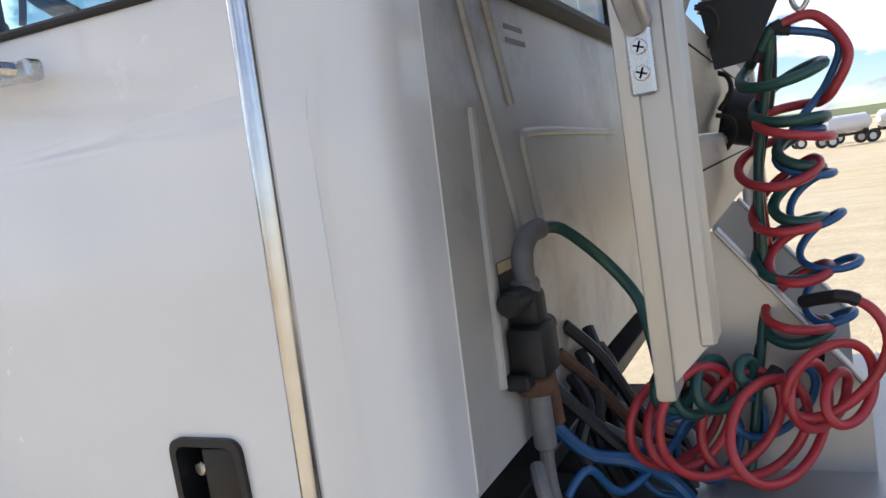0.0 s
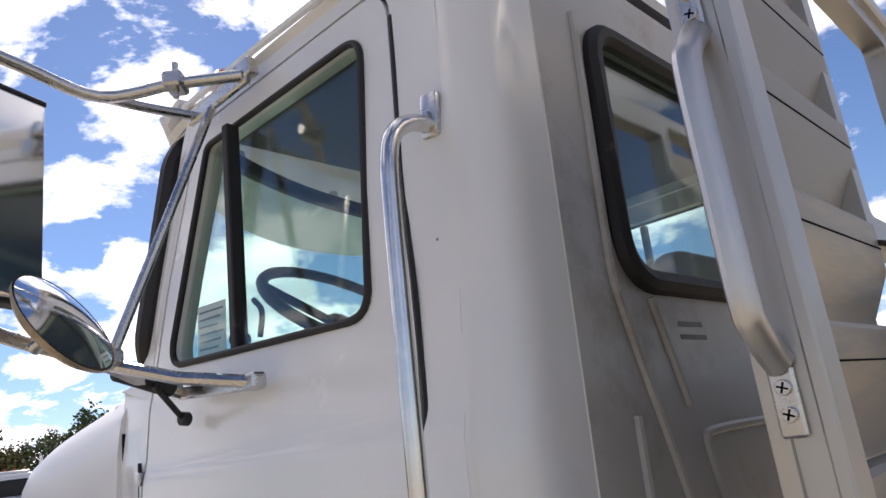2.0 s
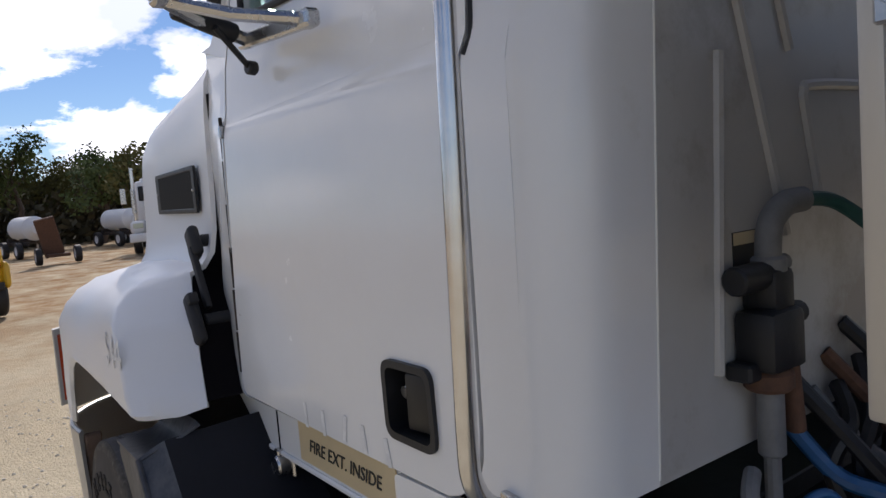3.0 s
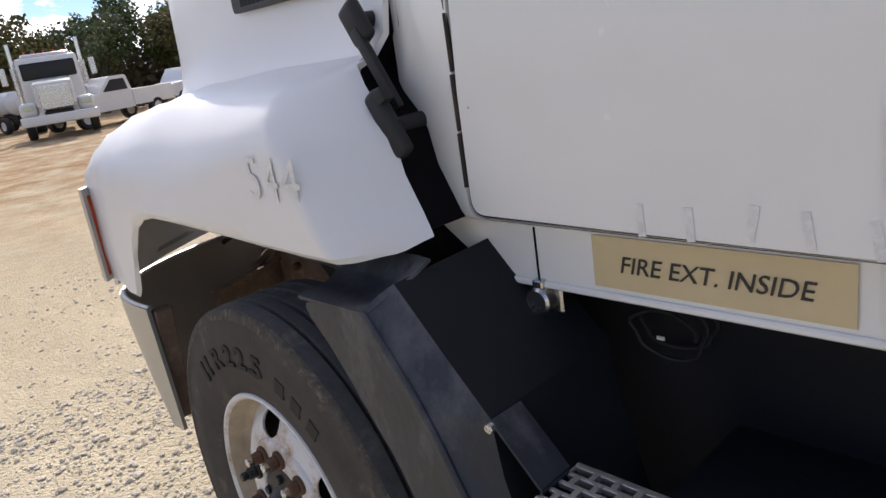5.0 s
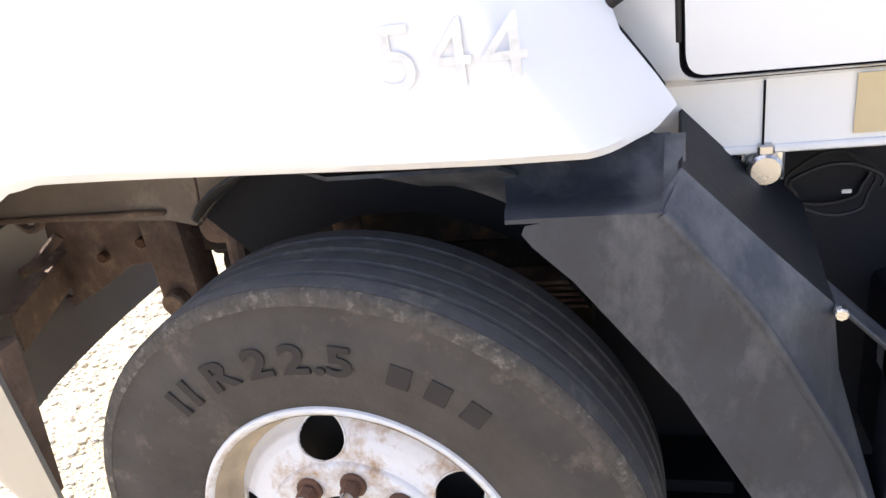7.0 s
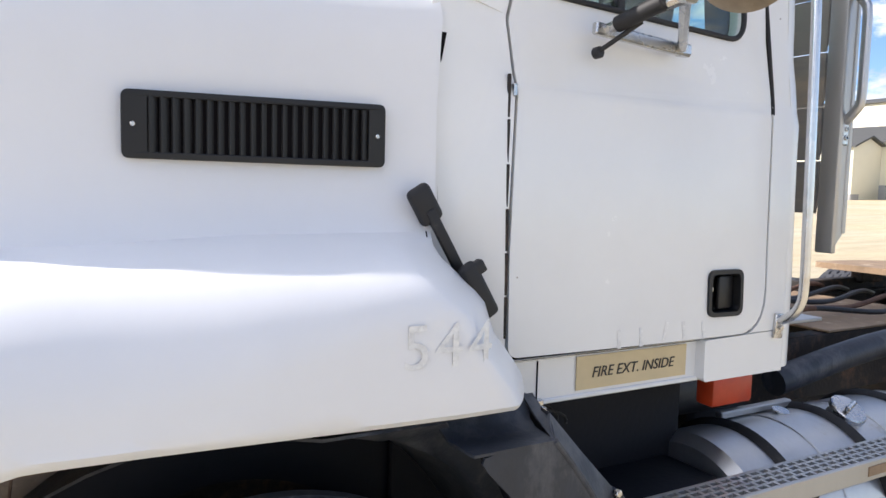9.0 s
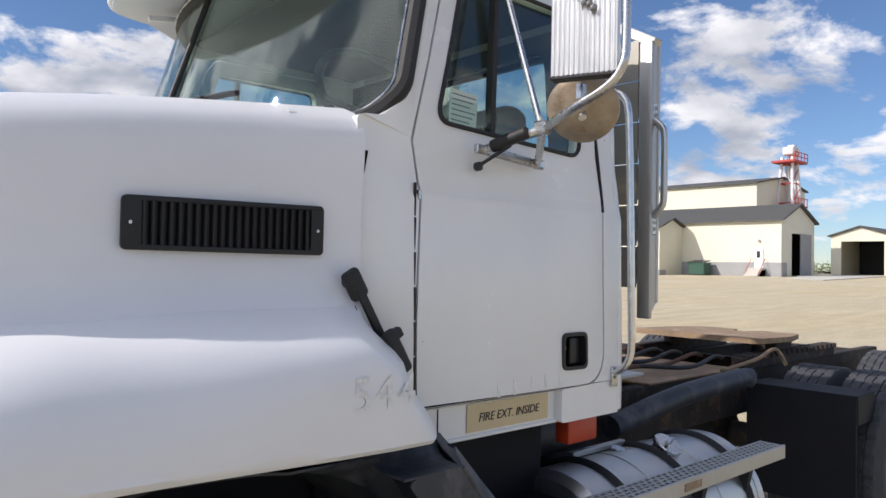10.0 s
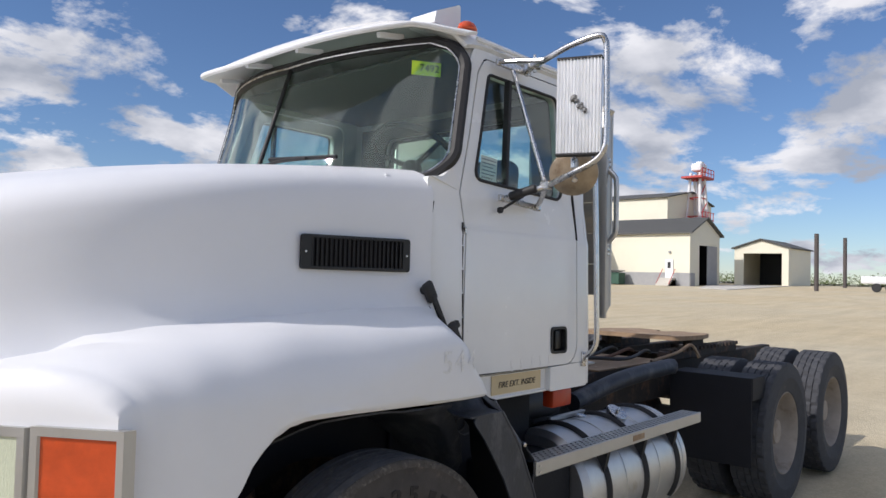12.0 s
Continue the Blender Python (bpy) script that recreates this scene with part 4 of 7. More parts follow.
part("hood_seal_shade", grid(2, 15, seal_shade_sheet, 0.004), M_SEAM, truck, "black seal sheet along the hood, coloured for the gap shade")
# this sheet and the firewall colour paint the shade in the cowl gap
part("cowl_gap_shade", grid(2, 20, lambda s, t: (0.36 + 0.05 * s, -0.925 + 0.01 * s, lerp(1.2, 1.90, t)), 0.004), M_SEAM, truck)
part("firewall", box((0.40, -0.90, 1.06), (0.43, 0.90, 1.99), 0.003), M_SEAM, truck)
part("cab_floor", box((0.43, -0.88, 1.06), (1.52, 0.88, 1.10), 0.003), M_BLACK, truck)
def cowl_cheek(s, t):
    j = 3 + min(int(t * 5 + 0.5), 5)
    y, z = hood_row(j, 0.34)
    return (lerp(0.335, 0.44, s), -(y - 0.02), z - 0.014)


for flip in (False, True):
    bm = grid(3, 5, cowl_cheek, 0.006)
    part("cowl_cheek", flip_y(bm) if flip else bm, M_WHITE, truck)
part("cowl_top", box((0.16, -0.86, 1.955), (0.46, 0.86, 1.99), 0.006), M_WHITE2, truck)

# closing panel of the nose, headlamp cluster on the swept-back corner
part("nose_panel", box((-1.24, -0.56, 0.90), (-1.21, 0.56, 1.80), 0.004), M_WHITE2, truck, "white nose panel")


def on_front(off):
    return lambda u, v, d: (front_x(u) - off + d, u, v)


for sgn in (-1, 1):
    for k, (ya, yb, mt, nm) in enumerate(((1.155, 0.970, M_AMBER, "turn_lamp"), (0.958, 0.68, M_LENS, "headlamp"))):
        ya, yb = sgn * ya, sgn * yb
        q = math.copysign(0.014, ya - yb)
        bz = part("headlamp_bezel", plate([(ya, 0.915), (yb, 0.915), (yb, 1.214), (ya, 1.209)], [[(ya - q, 0.93), (yb + q, 0.93), (yb + q, 1.191), (ya - q, 1.186)]], 0.03, on_front(0.02)), M_ALU, truck, "brushed metal lamp bezel")
        part(nm, plate([(ya - q, 0.931), (yb + q, 0.931), (yb + q, 1.190), (ya - q, 1.185)], [], 0.02, on_front(0.012)), mt, bz, ("amber turn lamp lens", "fluted rectangular headlamp lens")[k])

# bumper with its swept-back, tucked-under ends
BPLAN = smooth_path([(-0.680, -1.135, 0), (-0.78, -1.140, 0), (-0.88, -1.130, 0), (-0.98, -1.095, 0), (-1.11, -0.98, 0), (-1.22, -0.75, 0), (-1.27, -0.4, 0), (-1.28, 0, 0)], 5)
BPLAN = BPLAN + [Vector((p.x, -p.y, 0)) for p in reversed(BPLAN[:-1])]


def bumper_fn(s, t):
    k = min(int(t * (len(BPLAN) - 1) + 1e-6), len(BPLAN) - 1)
    p = BPLAN[k]
    zt = 0.862
    zb = 0.458
    x = p.x + min(0.80 * max(0.0, -0.735 - p.x), 0.16) * (1 - s) ** 2.0
    return (x, p.y * (1 - 0.012 * (1 - s)), lerp(zb, zt, s))


bumper = part("front_bumper", grid(10, len(BPLAN) - 1, bumper_fn, -0.012), M_ALU, truck, "dull metal wrap-round front bumper")
part("bumper_lip", tube([bumper_fn(1.0, k / (len(BPLAN) - 1)) for k in range(len(BPLAN))], 0.008, 6), M_ALU, bumper)
for sgn in (-1, 1):
    part("bumper_return", rotated(box((-0.014, -0.028, -0.19), (0.014, 0.028, 0.19), 0.005), pose(-0.715, sgn * 1.10, 0.662, 0, 8)), M_DIRT, bumper)


# wheels
def tyre_profile(R=0.518, rim=0.286, half=0.135, ribs=True):
    p = [(rim, half * 0.78), (rim + 0.02, half * 0.93), (rim + 0.055, half * 1.0), (rim + 0.11, half * 1.05), (rim + 0.115, half * 1.065), (rim + 0.15, half * 1.05),
         (R - 0.055, half * 1.01), (R - 0.03, half * 0.985), (R - 0.028, half * 0.99), (R - 0.008, half * 0.95), (R, half * 0.88)]
    if ribs:
        for g in (0.54, 0.18, -0.18, -0.54):
            p += [(R + 0.002, half * (g + 0.055)), (R - 0.016, half * (g + 0.045)), (R - 0.016, half * (g - 0.045)), (R + 0.002, half * (g - 0.055))]
    else:
        p += [(R, half * g) for g in (0.6, 0.56, 0.54, 0.2, 0.17, 0.14, -0.14, -0.17, -0.2, -0.54, -0.56, -0.6)]
    p += [(R, -half * 0.88), (R - 0.03, -half * 0.95), (rim + 0.11, -half * 1.05), (rim, -half * 0.78), (rim - 0.01, -half * 0.5), (rim - 0.01, half * 0.5), (rim, half * 0.78)]
    return p


STEER = pose(-0.029, 0, 0.475, 0, 0, -2) @ Matrix.Scale(0.972, 4)      # the front wheels are turned a little


def steer_wheel(sgn):
    """A front wheel about its own centre, on the steering angle: ribbed tyre, five-hole disc rim, hub and ten nuts."""
    o = sgn
    made = []

    def piece(name, bm, material, parent, label="", angle=32):
        ob = part(name, rotated(bm, Matrix.Translation((0, sgn * 1.115, 0)) @ STEER), material, parent, label, angle)
        made.append(ob)
        return ob

    prof = [(r, sgn * (y - 0.055)) for r, y in tyre_profile(0.523, 0.286, 0.119)]
    w = piece("front_wheel", revolve(prof, (0, 0, 0), 96), M_TYRE, truck, "dusty ribbed steer tyre with worn shoulders")
    band = [(r + 0.0008, sgn * (y - 0.055)) for r, y in tyre_profile(0.523, 0.286, 0.119) if r > 0.503 and abs(y) < 0.106]
    piece("tread_band", revolve(band, (0, 0, 0), 96), M_TREADS, w, "worn grey ribbed tread")
    piece("worn_shoulder", revolve([(0.5230, o * 0.0500), (0.5195, o * 0.0560), (0.5155, o * 0.0590), (0.507, o * 0.0615), (0.497, o * 0.0635)], (0, 0, 0), 96), M_SCUFF, w, "scuffed pale shoulder edge", 60)
    rim = [(0.299, 0.046), (0.302, 0.056), (0.297, 0.062), (0.288, 0.054), (0.281, 0.036), (0.276, 0.018), (0.268, 0.004), (0.258, 0.000), (0.249, 0.006), (0.238, 0.017), (0.222, 0.027), (0.205, 0.034), (0.190, 0.038), (0.181, 0.041), (0.177, 0.048), (0.171, 0.051), (0.112, 0.051), (0.108, 0.045), (0.106, 0.01)]
    holes = [math.radians(101 + 72 * k) for k in range(5)]
    hr, deep, wide = 0.218, 0.038, 0.048
    fine = []
    for (r0, y0_), (r1, y1_) in zip(rim, rim[1:]):
        steps = max(1, int(abs(r0 - r1) / 0.002)) if 0.176 < (r0 + r1) / 2 < 0.268 else 1
        for s in range(steps):
            fine.append((lerp(r0, r1, s / steps), lerp(y0_, y1_, s / steps)))
    fine.append(rim[-1])
    ang = []
    for k in range(5):
        h0, half = holes[k], (wide + 0.008) / hr
        ang += [h0 - half + 2 * half * q / 44 for q in range(45)]
        ang += [h0 + half + (math.radians(72) - 2 * half) * q / 10 for q in range(1, 10)]
    ang = [a for k, a in enumerate(ang) if not (k and abs(a - ang[k - 1]) < 1e-6)]

    def in_hole(a, r):
        for h0 in holes:
            if ((r * math.cos(a - h0) - hr) / deep) ** 2 + (r * math.sin(a - h0) / wide) ** 2 < 1:
                return True
        return False

    bm = bmesh.new()
    n = len(ang)
    rings = [[bm.verts.new((r * math.cos(a), o * y, r * math.sin(a))) for r, y in fine] for a in ang]
    for k in range(n):
        a0, a1 = ang[k], ang[(k + 1) % n]
        am = math.atan2(math.sin(a0) + math.sin(a1), math.cos(a0) + math.cos(a1))
        for j in range(len(fine) - 1):
            if not in_hole(am, (fine[j][0] + fine[j + 1][0]) / 2):
                bm.faces.new((rings[k][j], rings[k][j + 1], rings[(k + 1) % n][j + 1], rings[(k + 1) % n][j]))
    bmesh.ops.delete(bm, geom=[v for v in bm.verts if not v.link_faces], context='VERTS')
    bmesh.ops.recalc_face_normals(bm, faces=bm.faces)
    bmesh.ops.solidify(bm, geom=bm.faces[:], thickness=0.006)
    piece("rim", bm, M_RIM, w, "white painted steel disc rim with rust-brown stains", 40)
    ry = [p for p in reversed(fine)]
    for h0 in holes:
        lip = []
        for k in range(36):
            b = 2 * math.pi * k / 36
            rad, tan = hr + deep * math.cos(b), wide * math.sin(b)
            x, z = rad * math.cos(h0) - tan * math.sin(h0), rad * math.sin(h0) + tan * math.cos(h0)
            lip.append((x, o * (float(np.interp(math.hypot(x, z), [p[0] for p in ry], [p[1] for p in ry])) - 0.001), z))
        piece("hole_lip", tube(lip, 0.0028, 6, closed=True), M_RIM, w)
    piece("rim_barrel", revolve([(r, o * (y + 0.0015)) for r, y in rim[3:8]], (0, 0, 0), 96), M_RUSTW, w, "brown rust-stained rim barrel", 60)
    piece("rim_flange", tube([(0.3 * math.cos(k * math.pi / 40), o * 0.056, 0.3 * math.sin(k * math.pi / 40)) for k in range(80)], 0.0065, 8, closed=True), M_DIRTW, w)
    # rim well coloured near-black as the shade seen through the holes
    piece("rim_well", revolve([(0.292, o * 0.04), (0.272, o * 0.0), (0.262, o * -0.07), (0.262, o * -0.14)], (0, 0, 0), 64), M_FRAME, w)
    piece("brake_drum", revolve([(0.0, o * -0.05), (0.252, o * -0.05), (0.252, o * -0.11), (0.0, o * -0.11)], (0, 0, 0), 40), M_BLACK, w)
    piece("hub", revolve([(0.106, o * 0.02), (0.104, o * 0.049), (0.096, o * 0.052), (0.078, o * 0.054), (0.060, o * 0.060), (0.050, o * 0.076), (0.046, o * 0.084), (0.040, o * 0.087), (0.0, o * 0.087)], (0, 0, 0), 40), M_BLACK, w, "greasy black hub")
    piece("hub_cap", revolve([(0.033, o * 0.087), (0.031, o * 0.094), (0.020, o * 0.098), (0.0, o * 0.098)], (0, 0, 0), 24), M_RUST, w, "rusty hub cap")
    for k in range(5):
        a = math.radians(20 + 72 * k)
        piece("hub_lug", rod((0.082 * math.cos(a), o * 0.052, 0.082 * math.sin(a)), (0.082 * math.cos(a), o * 0.064, 0.082 * math.sin(a)), 0.012, 6), M_BLACK, w)
    for k in range(10):
        a = math.radians(84 + 36 * k)
        x, z = 0.1429 * math.cos(a), 0.1429 * math.sin(a)
        rusty = M_BLACK if k in (2, 4, 7) else M_RUST
        piece("wheel_nut", join(rod((x, o * 0.051, z), (x, o * 0.060, z), 0.024, 18), rod((x, o * 0.060, z), (x, o * 0.083, z), 0.0175, 6, 0.016)), rusty, w)
        piece("wheel_stud", rod((x, o * 0.083, z), (x, o * 0.099, z), 0.0115, 12), M_STEEL if rusty is M_RUST else M_BLACK, w)
    return w


wheel = steer_wheel(-1)
steer_wheel(1)
# size lettering moulded into the sidewall, then marks that cannot be read
SIDEWALL = Matrix.Translation((0, -1.115, 0)) @ STEER
for ch, deg in (("1", 130.5), ("1", 125), ("R", 114.5), ("2", 103), ("2", 93.5), (".", 87.5), ("5", 82.5), ("|", 69), ("|", 60), ("|", 51)):
    a = math.radians(deg)
    m = SIDEWALL @ Matrix.Translation((0.405 * math.cos(a), -0.0695, 0.405 * math.sin(a))) @ Euler((radians(90), 0, 0)).to_matrix().to_4x4() @ Matrix.Rotation(a - math.pi / 2, 4, 'Z')
    if ch == "|":
        part("sidewall_bar", rotated(box((-0.018, -0.020, -0.006), (0.018, 0.020, 0.004), 0.001), m), M_LETTER, wheel)
    else:
        t = lettering(ch, 0.074, 0.005, 0.0022)
        part("sidewall_letter", rotated(t, m @ Matrix.Diagonal((1.3, 1, 1, 1))), M_LETTER, wheel, angle=0)


def drive_wheels(x, sgn):
    """A pair of dual wheels on a drive axle end, with block tread."""
    cz = 0.505
    for k, yc in enumerate((1.075, 0.745)):
        cy = sgn * yc
        prof = [(r, sgn * y) for r, y in tyre_profile(0.516, 0.286, 0.132, False)]
        tread = [j for j, (r, y) in enumerate(prof) if r > 0.514]
        def cut(j, q, tread=tread):
            if j not in tread:
                return 0
            i = tread.index(j)
            if i in (2, 5, 8, 11):
                return -0.013
            return -0.012 if (q + (i // 3)) % 4 == 0 else 0
        bm = revolve(prof, (x, cy, cz), 120, cut)
        w = part("drive_wheel", bm, M_TREAD, truck, "block-tread drive tyre, dusty and worn", 20)
        part("rim", revolve([(0.290, sgn * 0.104), (0.300, sgn * 0.116), (0.294, sgn * 0.12), (0.280, sgn * 0.10), (0.272, sgn * 0.05), (0.25, sgn * 0.0), (0.22, sgn * -0.03), (0.16, sgn * -0.045), (0.10, sgn * -0.045), (0.10, sgn * 0.03), (0.085, sgn * 0.06), (0.0, sgn * 0.06)], (x, cy, cz), 48), M_RIMD, w, "dull tan recessed disc rim")


for ax in (3.975, 5.27):
    for sgn in (-1, 1):
        drive_wheels(ax, sgn)
    part("drive_axle", rod((ax, -1.0, 0.505), (ax, 1.0, 0.505), 0.085, 16), M_FRAME, truck)
    bm = bmesh.new()
    bmesh.ops.create_uvsphere(bm, u_segments=20, v_segments=12, radius=0.22)
    part("differential", rotated(bm, pose(ax, 0, 0.505)), M_FRAME, truck)
part("front_axle", box((-0.06, -0.95, 0.40), (0.06, 0.95, 0.50), 0.02, 2), M_FRAME, truck)

# frame rails, crossmembers, deck
for sgn in (-1, 1):
    part("frame_rail", join(box((-0.80, sgn * 0.42, 0.72), (6.0, sgn * 0.435, 0.985), 0.003), box((-0.80, sgn * 0.35, 0.972), (6.0, sgn * 0.434, 0.985), 0.003), box((-0.80, sgn * 0.35, 0.72), (6.0, sgn * 0.434, 0.733), 0.003)), M_FRAME, truck)
for x in (-0.9, 0.9, 1.9, 2.8, 3.4, 4.5, 5.6, 5.98):
    part("crossmember", box((x - 0.04, -0.42, 0.75), (x + 0.04, 0.42, 0.95), 0.006), M_FRAME, truck)
part("engine_block", join(box((-0.75, -0.33, 0.65), (0.42, 0.33, 1.55), 0.03, 2), box((-0.85, -0.42, 0.72), (-0.72, 0.42, 1.6), 0.01), box((-0.5, -0.45, 0.8), (0.2, -0.32, 1.2), 0.04, 2)), M_FRAME, truck)
# steering and suspension seen behind the bumper and in the wheel arch
part("leaf_spring", join(*[box((-0.72 + 0.06 * k, -0.50, 0.56 + 0.016 * k), (0.72 - 0.06 * k, -0.42, 0.570 + 0.016 * k), 0.002) for k in range(5)]), M_DIRT, truck)
part("spring_hanger", join(box((-0.80, -0.52, 0.56), (-0.68, -0.40, 0.86), 0.015, 2), rod((-0.74, -0.56, 0.62), (-0.74, -0.38, 0.62), 0.035, 14)), M_DIRT, truck)
for sgn in (-1, 1):
    part("frame_horn", plate(rounded([(-0.80, 0.985, 0), (-0.80, 0.70, 0), (-0.93, 0.685, 0.03), (-1.06, 0.610, 0.03), (-1.20, 0.545, 0.03), (-1.262, 0.56, 0.03), (-1.255, 0.665, 0.03), (-1.185, 0.72, 0.03), (-1.165, 0.84, 0.03), (-1.04, 0.93, 0.03)]),
                             [rounded([(-1.20, 0.59, 0.012), (-1.165, 0.585, 0.012), (-1.16, 0.62, 0.012), (-1.195, 0.625, 0.012)])], 0.016, lambda u, v, d, sgn=sgn: (u, sgn * (0.436 - d), v)), M_DIRT, truck, "rusty drop-down front end of the frame rail")
part("tow_hook", tube(smooth_path([(-1.10, -0.47, 0.80), (-1.16, -0.52, 0.74), (-1.24, -0.50, 0.70), (-1.25, -0.46, 0.64), (-1.17, -0.46, 0.62)], 5), 0.016, 8), M_DIRT, truck)
for x, z in ((-0.86, 0.90), (-0.86, 0.76), (-0.98, 0.86), (-1.0, 0.72)):
    part("horn_bolt", rod((x, -0.436, z), (x, -0.46, z), 0.016, 8), M_RUST, truck)
part("shock_absorber", rod((-0.16, -0.55, 0.50), (-0.24, -0.53, 1.02), 0.035, 14), M_DIRT, truck)
part("steering_box", join(box((-0.58, -0.60, 0.80), (-0.36, -0.44, 1.0), 0.04, 3), rod((-0.47, -0.62, 0.88), (-0.47, -0.45, 0.88), 0.06, 16), tube(smooth_path([(-0.47, -0.6, 0.85), (-0.45, -0.62, 0.70), (-0.30, -0.62, 0.60)], 5), 0.025, 10)), M_DIRT, truck)
part("drag_link", tube(smooth_path([(-0.44, -0.64, 0.68), (-0.2, -0.70, 0.60), (0.05, -0.74, 0.56)], 5), 0.02, 10), M_DIRT, truck)
part("bumper_bracket", join(rotated(box((-0.20, -0.004, -0.05), (0.20, 0.004, 0.05), 0.003), pose(-1.08, -0.61, 0.68, 0, 0, -68)), rotated(box((-0.02, -0.20, -0.004), (0.02, 0.20, 0.004), 0.002), pose(-1.08, -0.61, 0.735, 0, 0, 22))), M_DIRT, truck)
def liner(s, t):
    """The black liner over the tyre; its front edge runs back as it comes out."""
    y = lerp(-1.125, -0.70, t)
    a = math.radians(lerp(table(y, [(-1.125, 62), (-0.90, 22)]), table(y, [(-1.125, 84), (-1.0, 101), (-0.735, 133), (-0.70, 136)]), s))
    r = table(y, [(-1.125, 0.668), (-0.735, 0.632), (-0.70, 0.63)])
    z = 0.467 + r * math.sin(a)
    return (-0.036 + r * math.cos(a), y, max(z, table(y, [(-1.125, 1.135), (-0.90, 0.80)])))


part("arch_liner", grid(22, 10, liner, 0.006), M_PLASTIC, truck, "black plastic wheel arch liner")
part("liner_wall", grid(22, 5, lambda s, t: (-0.036 + lerp(0.44, 0.632, t) * math.cos(math.radians(lerp(18, 134, s))), -0.692, 0.467 + lerp(0.44, 0.632, t) * math.sin(math.radians(lerp(18, 134, s)))), 0.006), M_GUARD, truck)
part("inner_fender", plate(rounded([(-1.16, 0.955, 0.02), (-0.84, 0.943, 0), (-0.53, 0.931, 0.03), (-0.47, 0.915, 0.004), (-0.36, 1.01, 0), (-0.18, 1.085, 0), (-0.18, 1.20, 0), (-1.12, 1.20, 0)]), [], 0.006, lambda u, v, d: (u, -0.735 + d, v)), M_WALLD, truck, "dusty brown inner fender panel")
part("fender_seam", tube([(-0.437, -0.737, 1.18), (-0.437, -0.737, 1.045), (-0.452, -0.737, 0.925)], 0.003, 6), M_DIRT, truck)
part("fender_flange", box((-1.14, -0.752, 0.948), (-0.53, -0.735, 0.960), 0.003), M_DIRT, truck)
part("hood_hinge_loop", tube([(-1.09 + 0.045 * math.cos(a), -0.556, 0.906 + 0.05 * math.sin(a)) for a in np.linspace(0, 2 * math.pi, 18, endpoint=False)], 0.012, 8, closed=True), M_DIRT, truck)
part("battery_cable", tube(smooth_path([(-1.32, -0.62, 0.80), (-1.24, -0.60, 0.845), (-1.13, -0.565, 0.90), (-1.04, -0.54, 0.95), (-0.90, -0.50, 0.95)], 5), 0.010, 8), M_BLACK, truck)

# splash guard behind the front wheel: outer cheek, top ledge, sloping back
cheek = [(0.295, 1.084), (0.478, 1.086), (0.515, 1.045), (0.590, 0.940), (0.715, 0.705), (0.785, 0.48), (0.83, 0.20), (0.74, 0.20), (0.655, 0.48), (0.595, 0.655), (0.50, 0.83), (0.375, 1.00)]
guard = part("splash_guard", plate(rounded([(u, v, 0.02) for u, v in cheek], 3), [], 0.008, lambda u, v, d: (u, -1.205 + d, v)), M_PLASTIC, truck, "scuffed black plastic splash guard behind the wheel")
ridge = [(0.480, 1.088), (0.535, 1.020), (0.592, 0.942), (0.650, 0.835), (0.715, 0.700), (0.785, 0.48), (0.833, 0.20)]
rear = [(0.508, 1.125), (0.600, 1.025), (0.688, 0.933), (0.700, 0.835), (0.738, 0.700), (0.802, 0.48), (0.850, 0.20)]


def guard_face(s, t):
    """From the ridge of the cheek (t = 0) back to the rear edge, with a shallow dish between."""
    k = min(int(s * 24 / 4), 5)
    q = s * 6 - k
    a, b = Vector(ridge[k]).lerp(Vector(ridge[k + 1]), q), Vector(rear[k]).lerp(Vector(rear[k + 1]), q)
    p = a.lerp(b, t)
    return (p.x - 0.006 * math.sin(t * math.pi), lerp(-1.205, -1.150, t), p.y)


def guard_return(s, t):
    k = min(int(s * 24 / 4), 5)
    p = Vector(rear[k]).lerp(Vector(rear[k + 1]), s * 6 - k)
    return (p.x + 0.02 * t, lerp(-1.150, -0.86, t), p.y + 0.02 * t)


part("guard_back", grid(24, 5, guard_face, 0.006), M_PLASTIC, guard)
part("guard_return", grid(24, 3, guard_return, 0.006), M_GUARD, guard)
part("guard_ledge", grid(6, 8, lambda s, t: (lerp(lerp(0.295, 0.27, t), lerp(0.482, 0.50, t), s), table(t, [(0, -1.205), (0.35, -1.13), (0.5, -1.105), (1, -1.075)]), table(t, [(0, 1.090), (0.35, 1.092), (0.5, 1.105), (1, 1.148)])), 0.006), M_PLASTIC, guard)
part("guard_corner", grid(5, 5, lambda s, t: (lerp(0.482, 0.508, s) + 0.010 * t, lerp(lerp(-1.205, -1.150, s), -1.075, t), lerp(lerp(1.089, 1.120, s), 1.146, t ** 1.5)), 0.006), M_PLASTIC, guard)
part("guard_rib", tube(smooth_path([(u + 0.002, -1.2025, v) for u, v in ridge], 5), 0.007, 8), M_PLASTIC, guard)
bracket = part("guard_bracket", rotated(box((-0.062, -0.035, -0.003), (0.062, 0.035, 0.003), 0.001), pose(0.733, -1.118, 0.888, 0, 46)), M_PLASTIC, truck, "flat black bracket between guard and step")
part("bracket_leg", box((0.772, -1.152, 0.30), (0.778, -1.085, 0.842), 0.001), M_PLASTIC, bracket)
part("bracket_bolt", rod((0.694, -1.153, 0.924), (0.694, -1.165, 0.924), 0.009, 8), M_STEEL, bracket)
part("bracket_edge", tube([(0.692, -1.153, 0.932), (0.775, -1.153, 0.846)], 0.003, 6), M_PLASTIC, bracket)

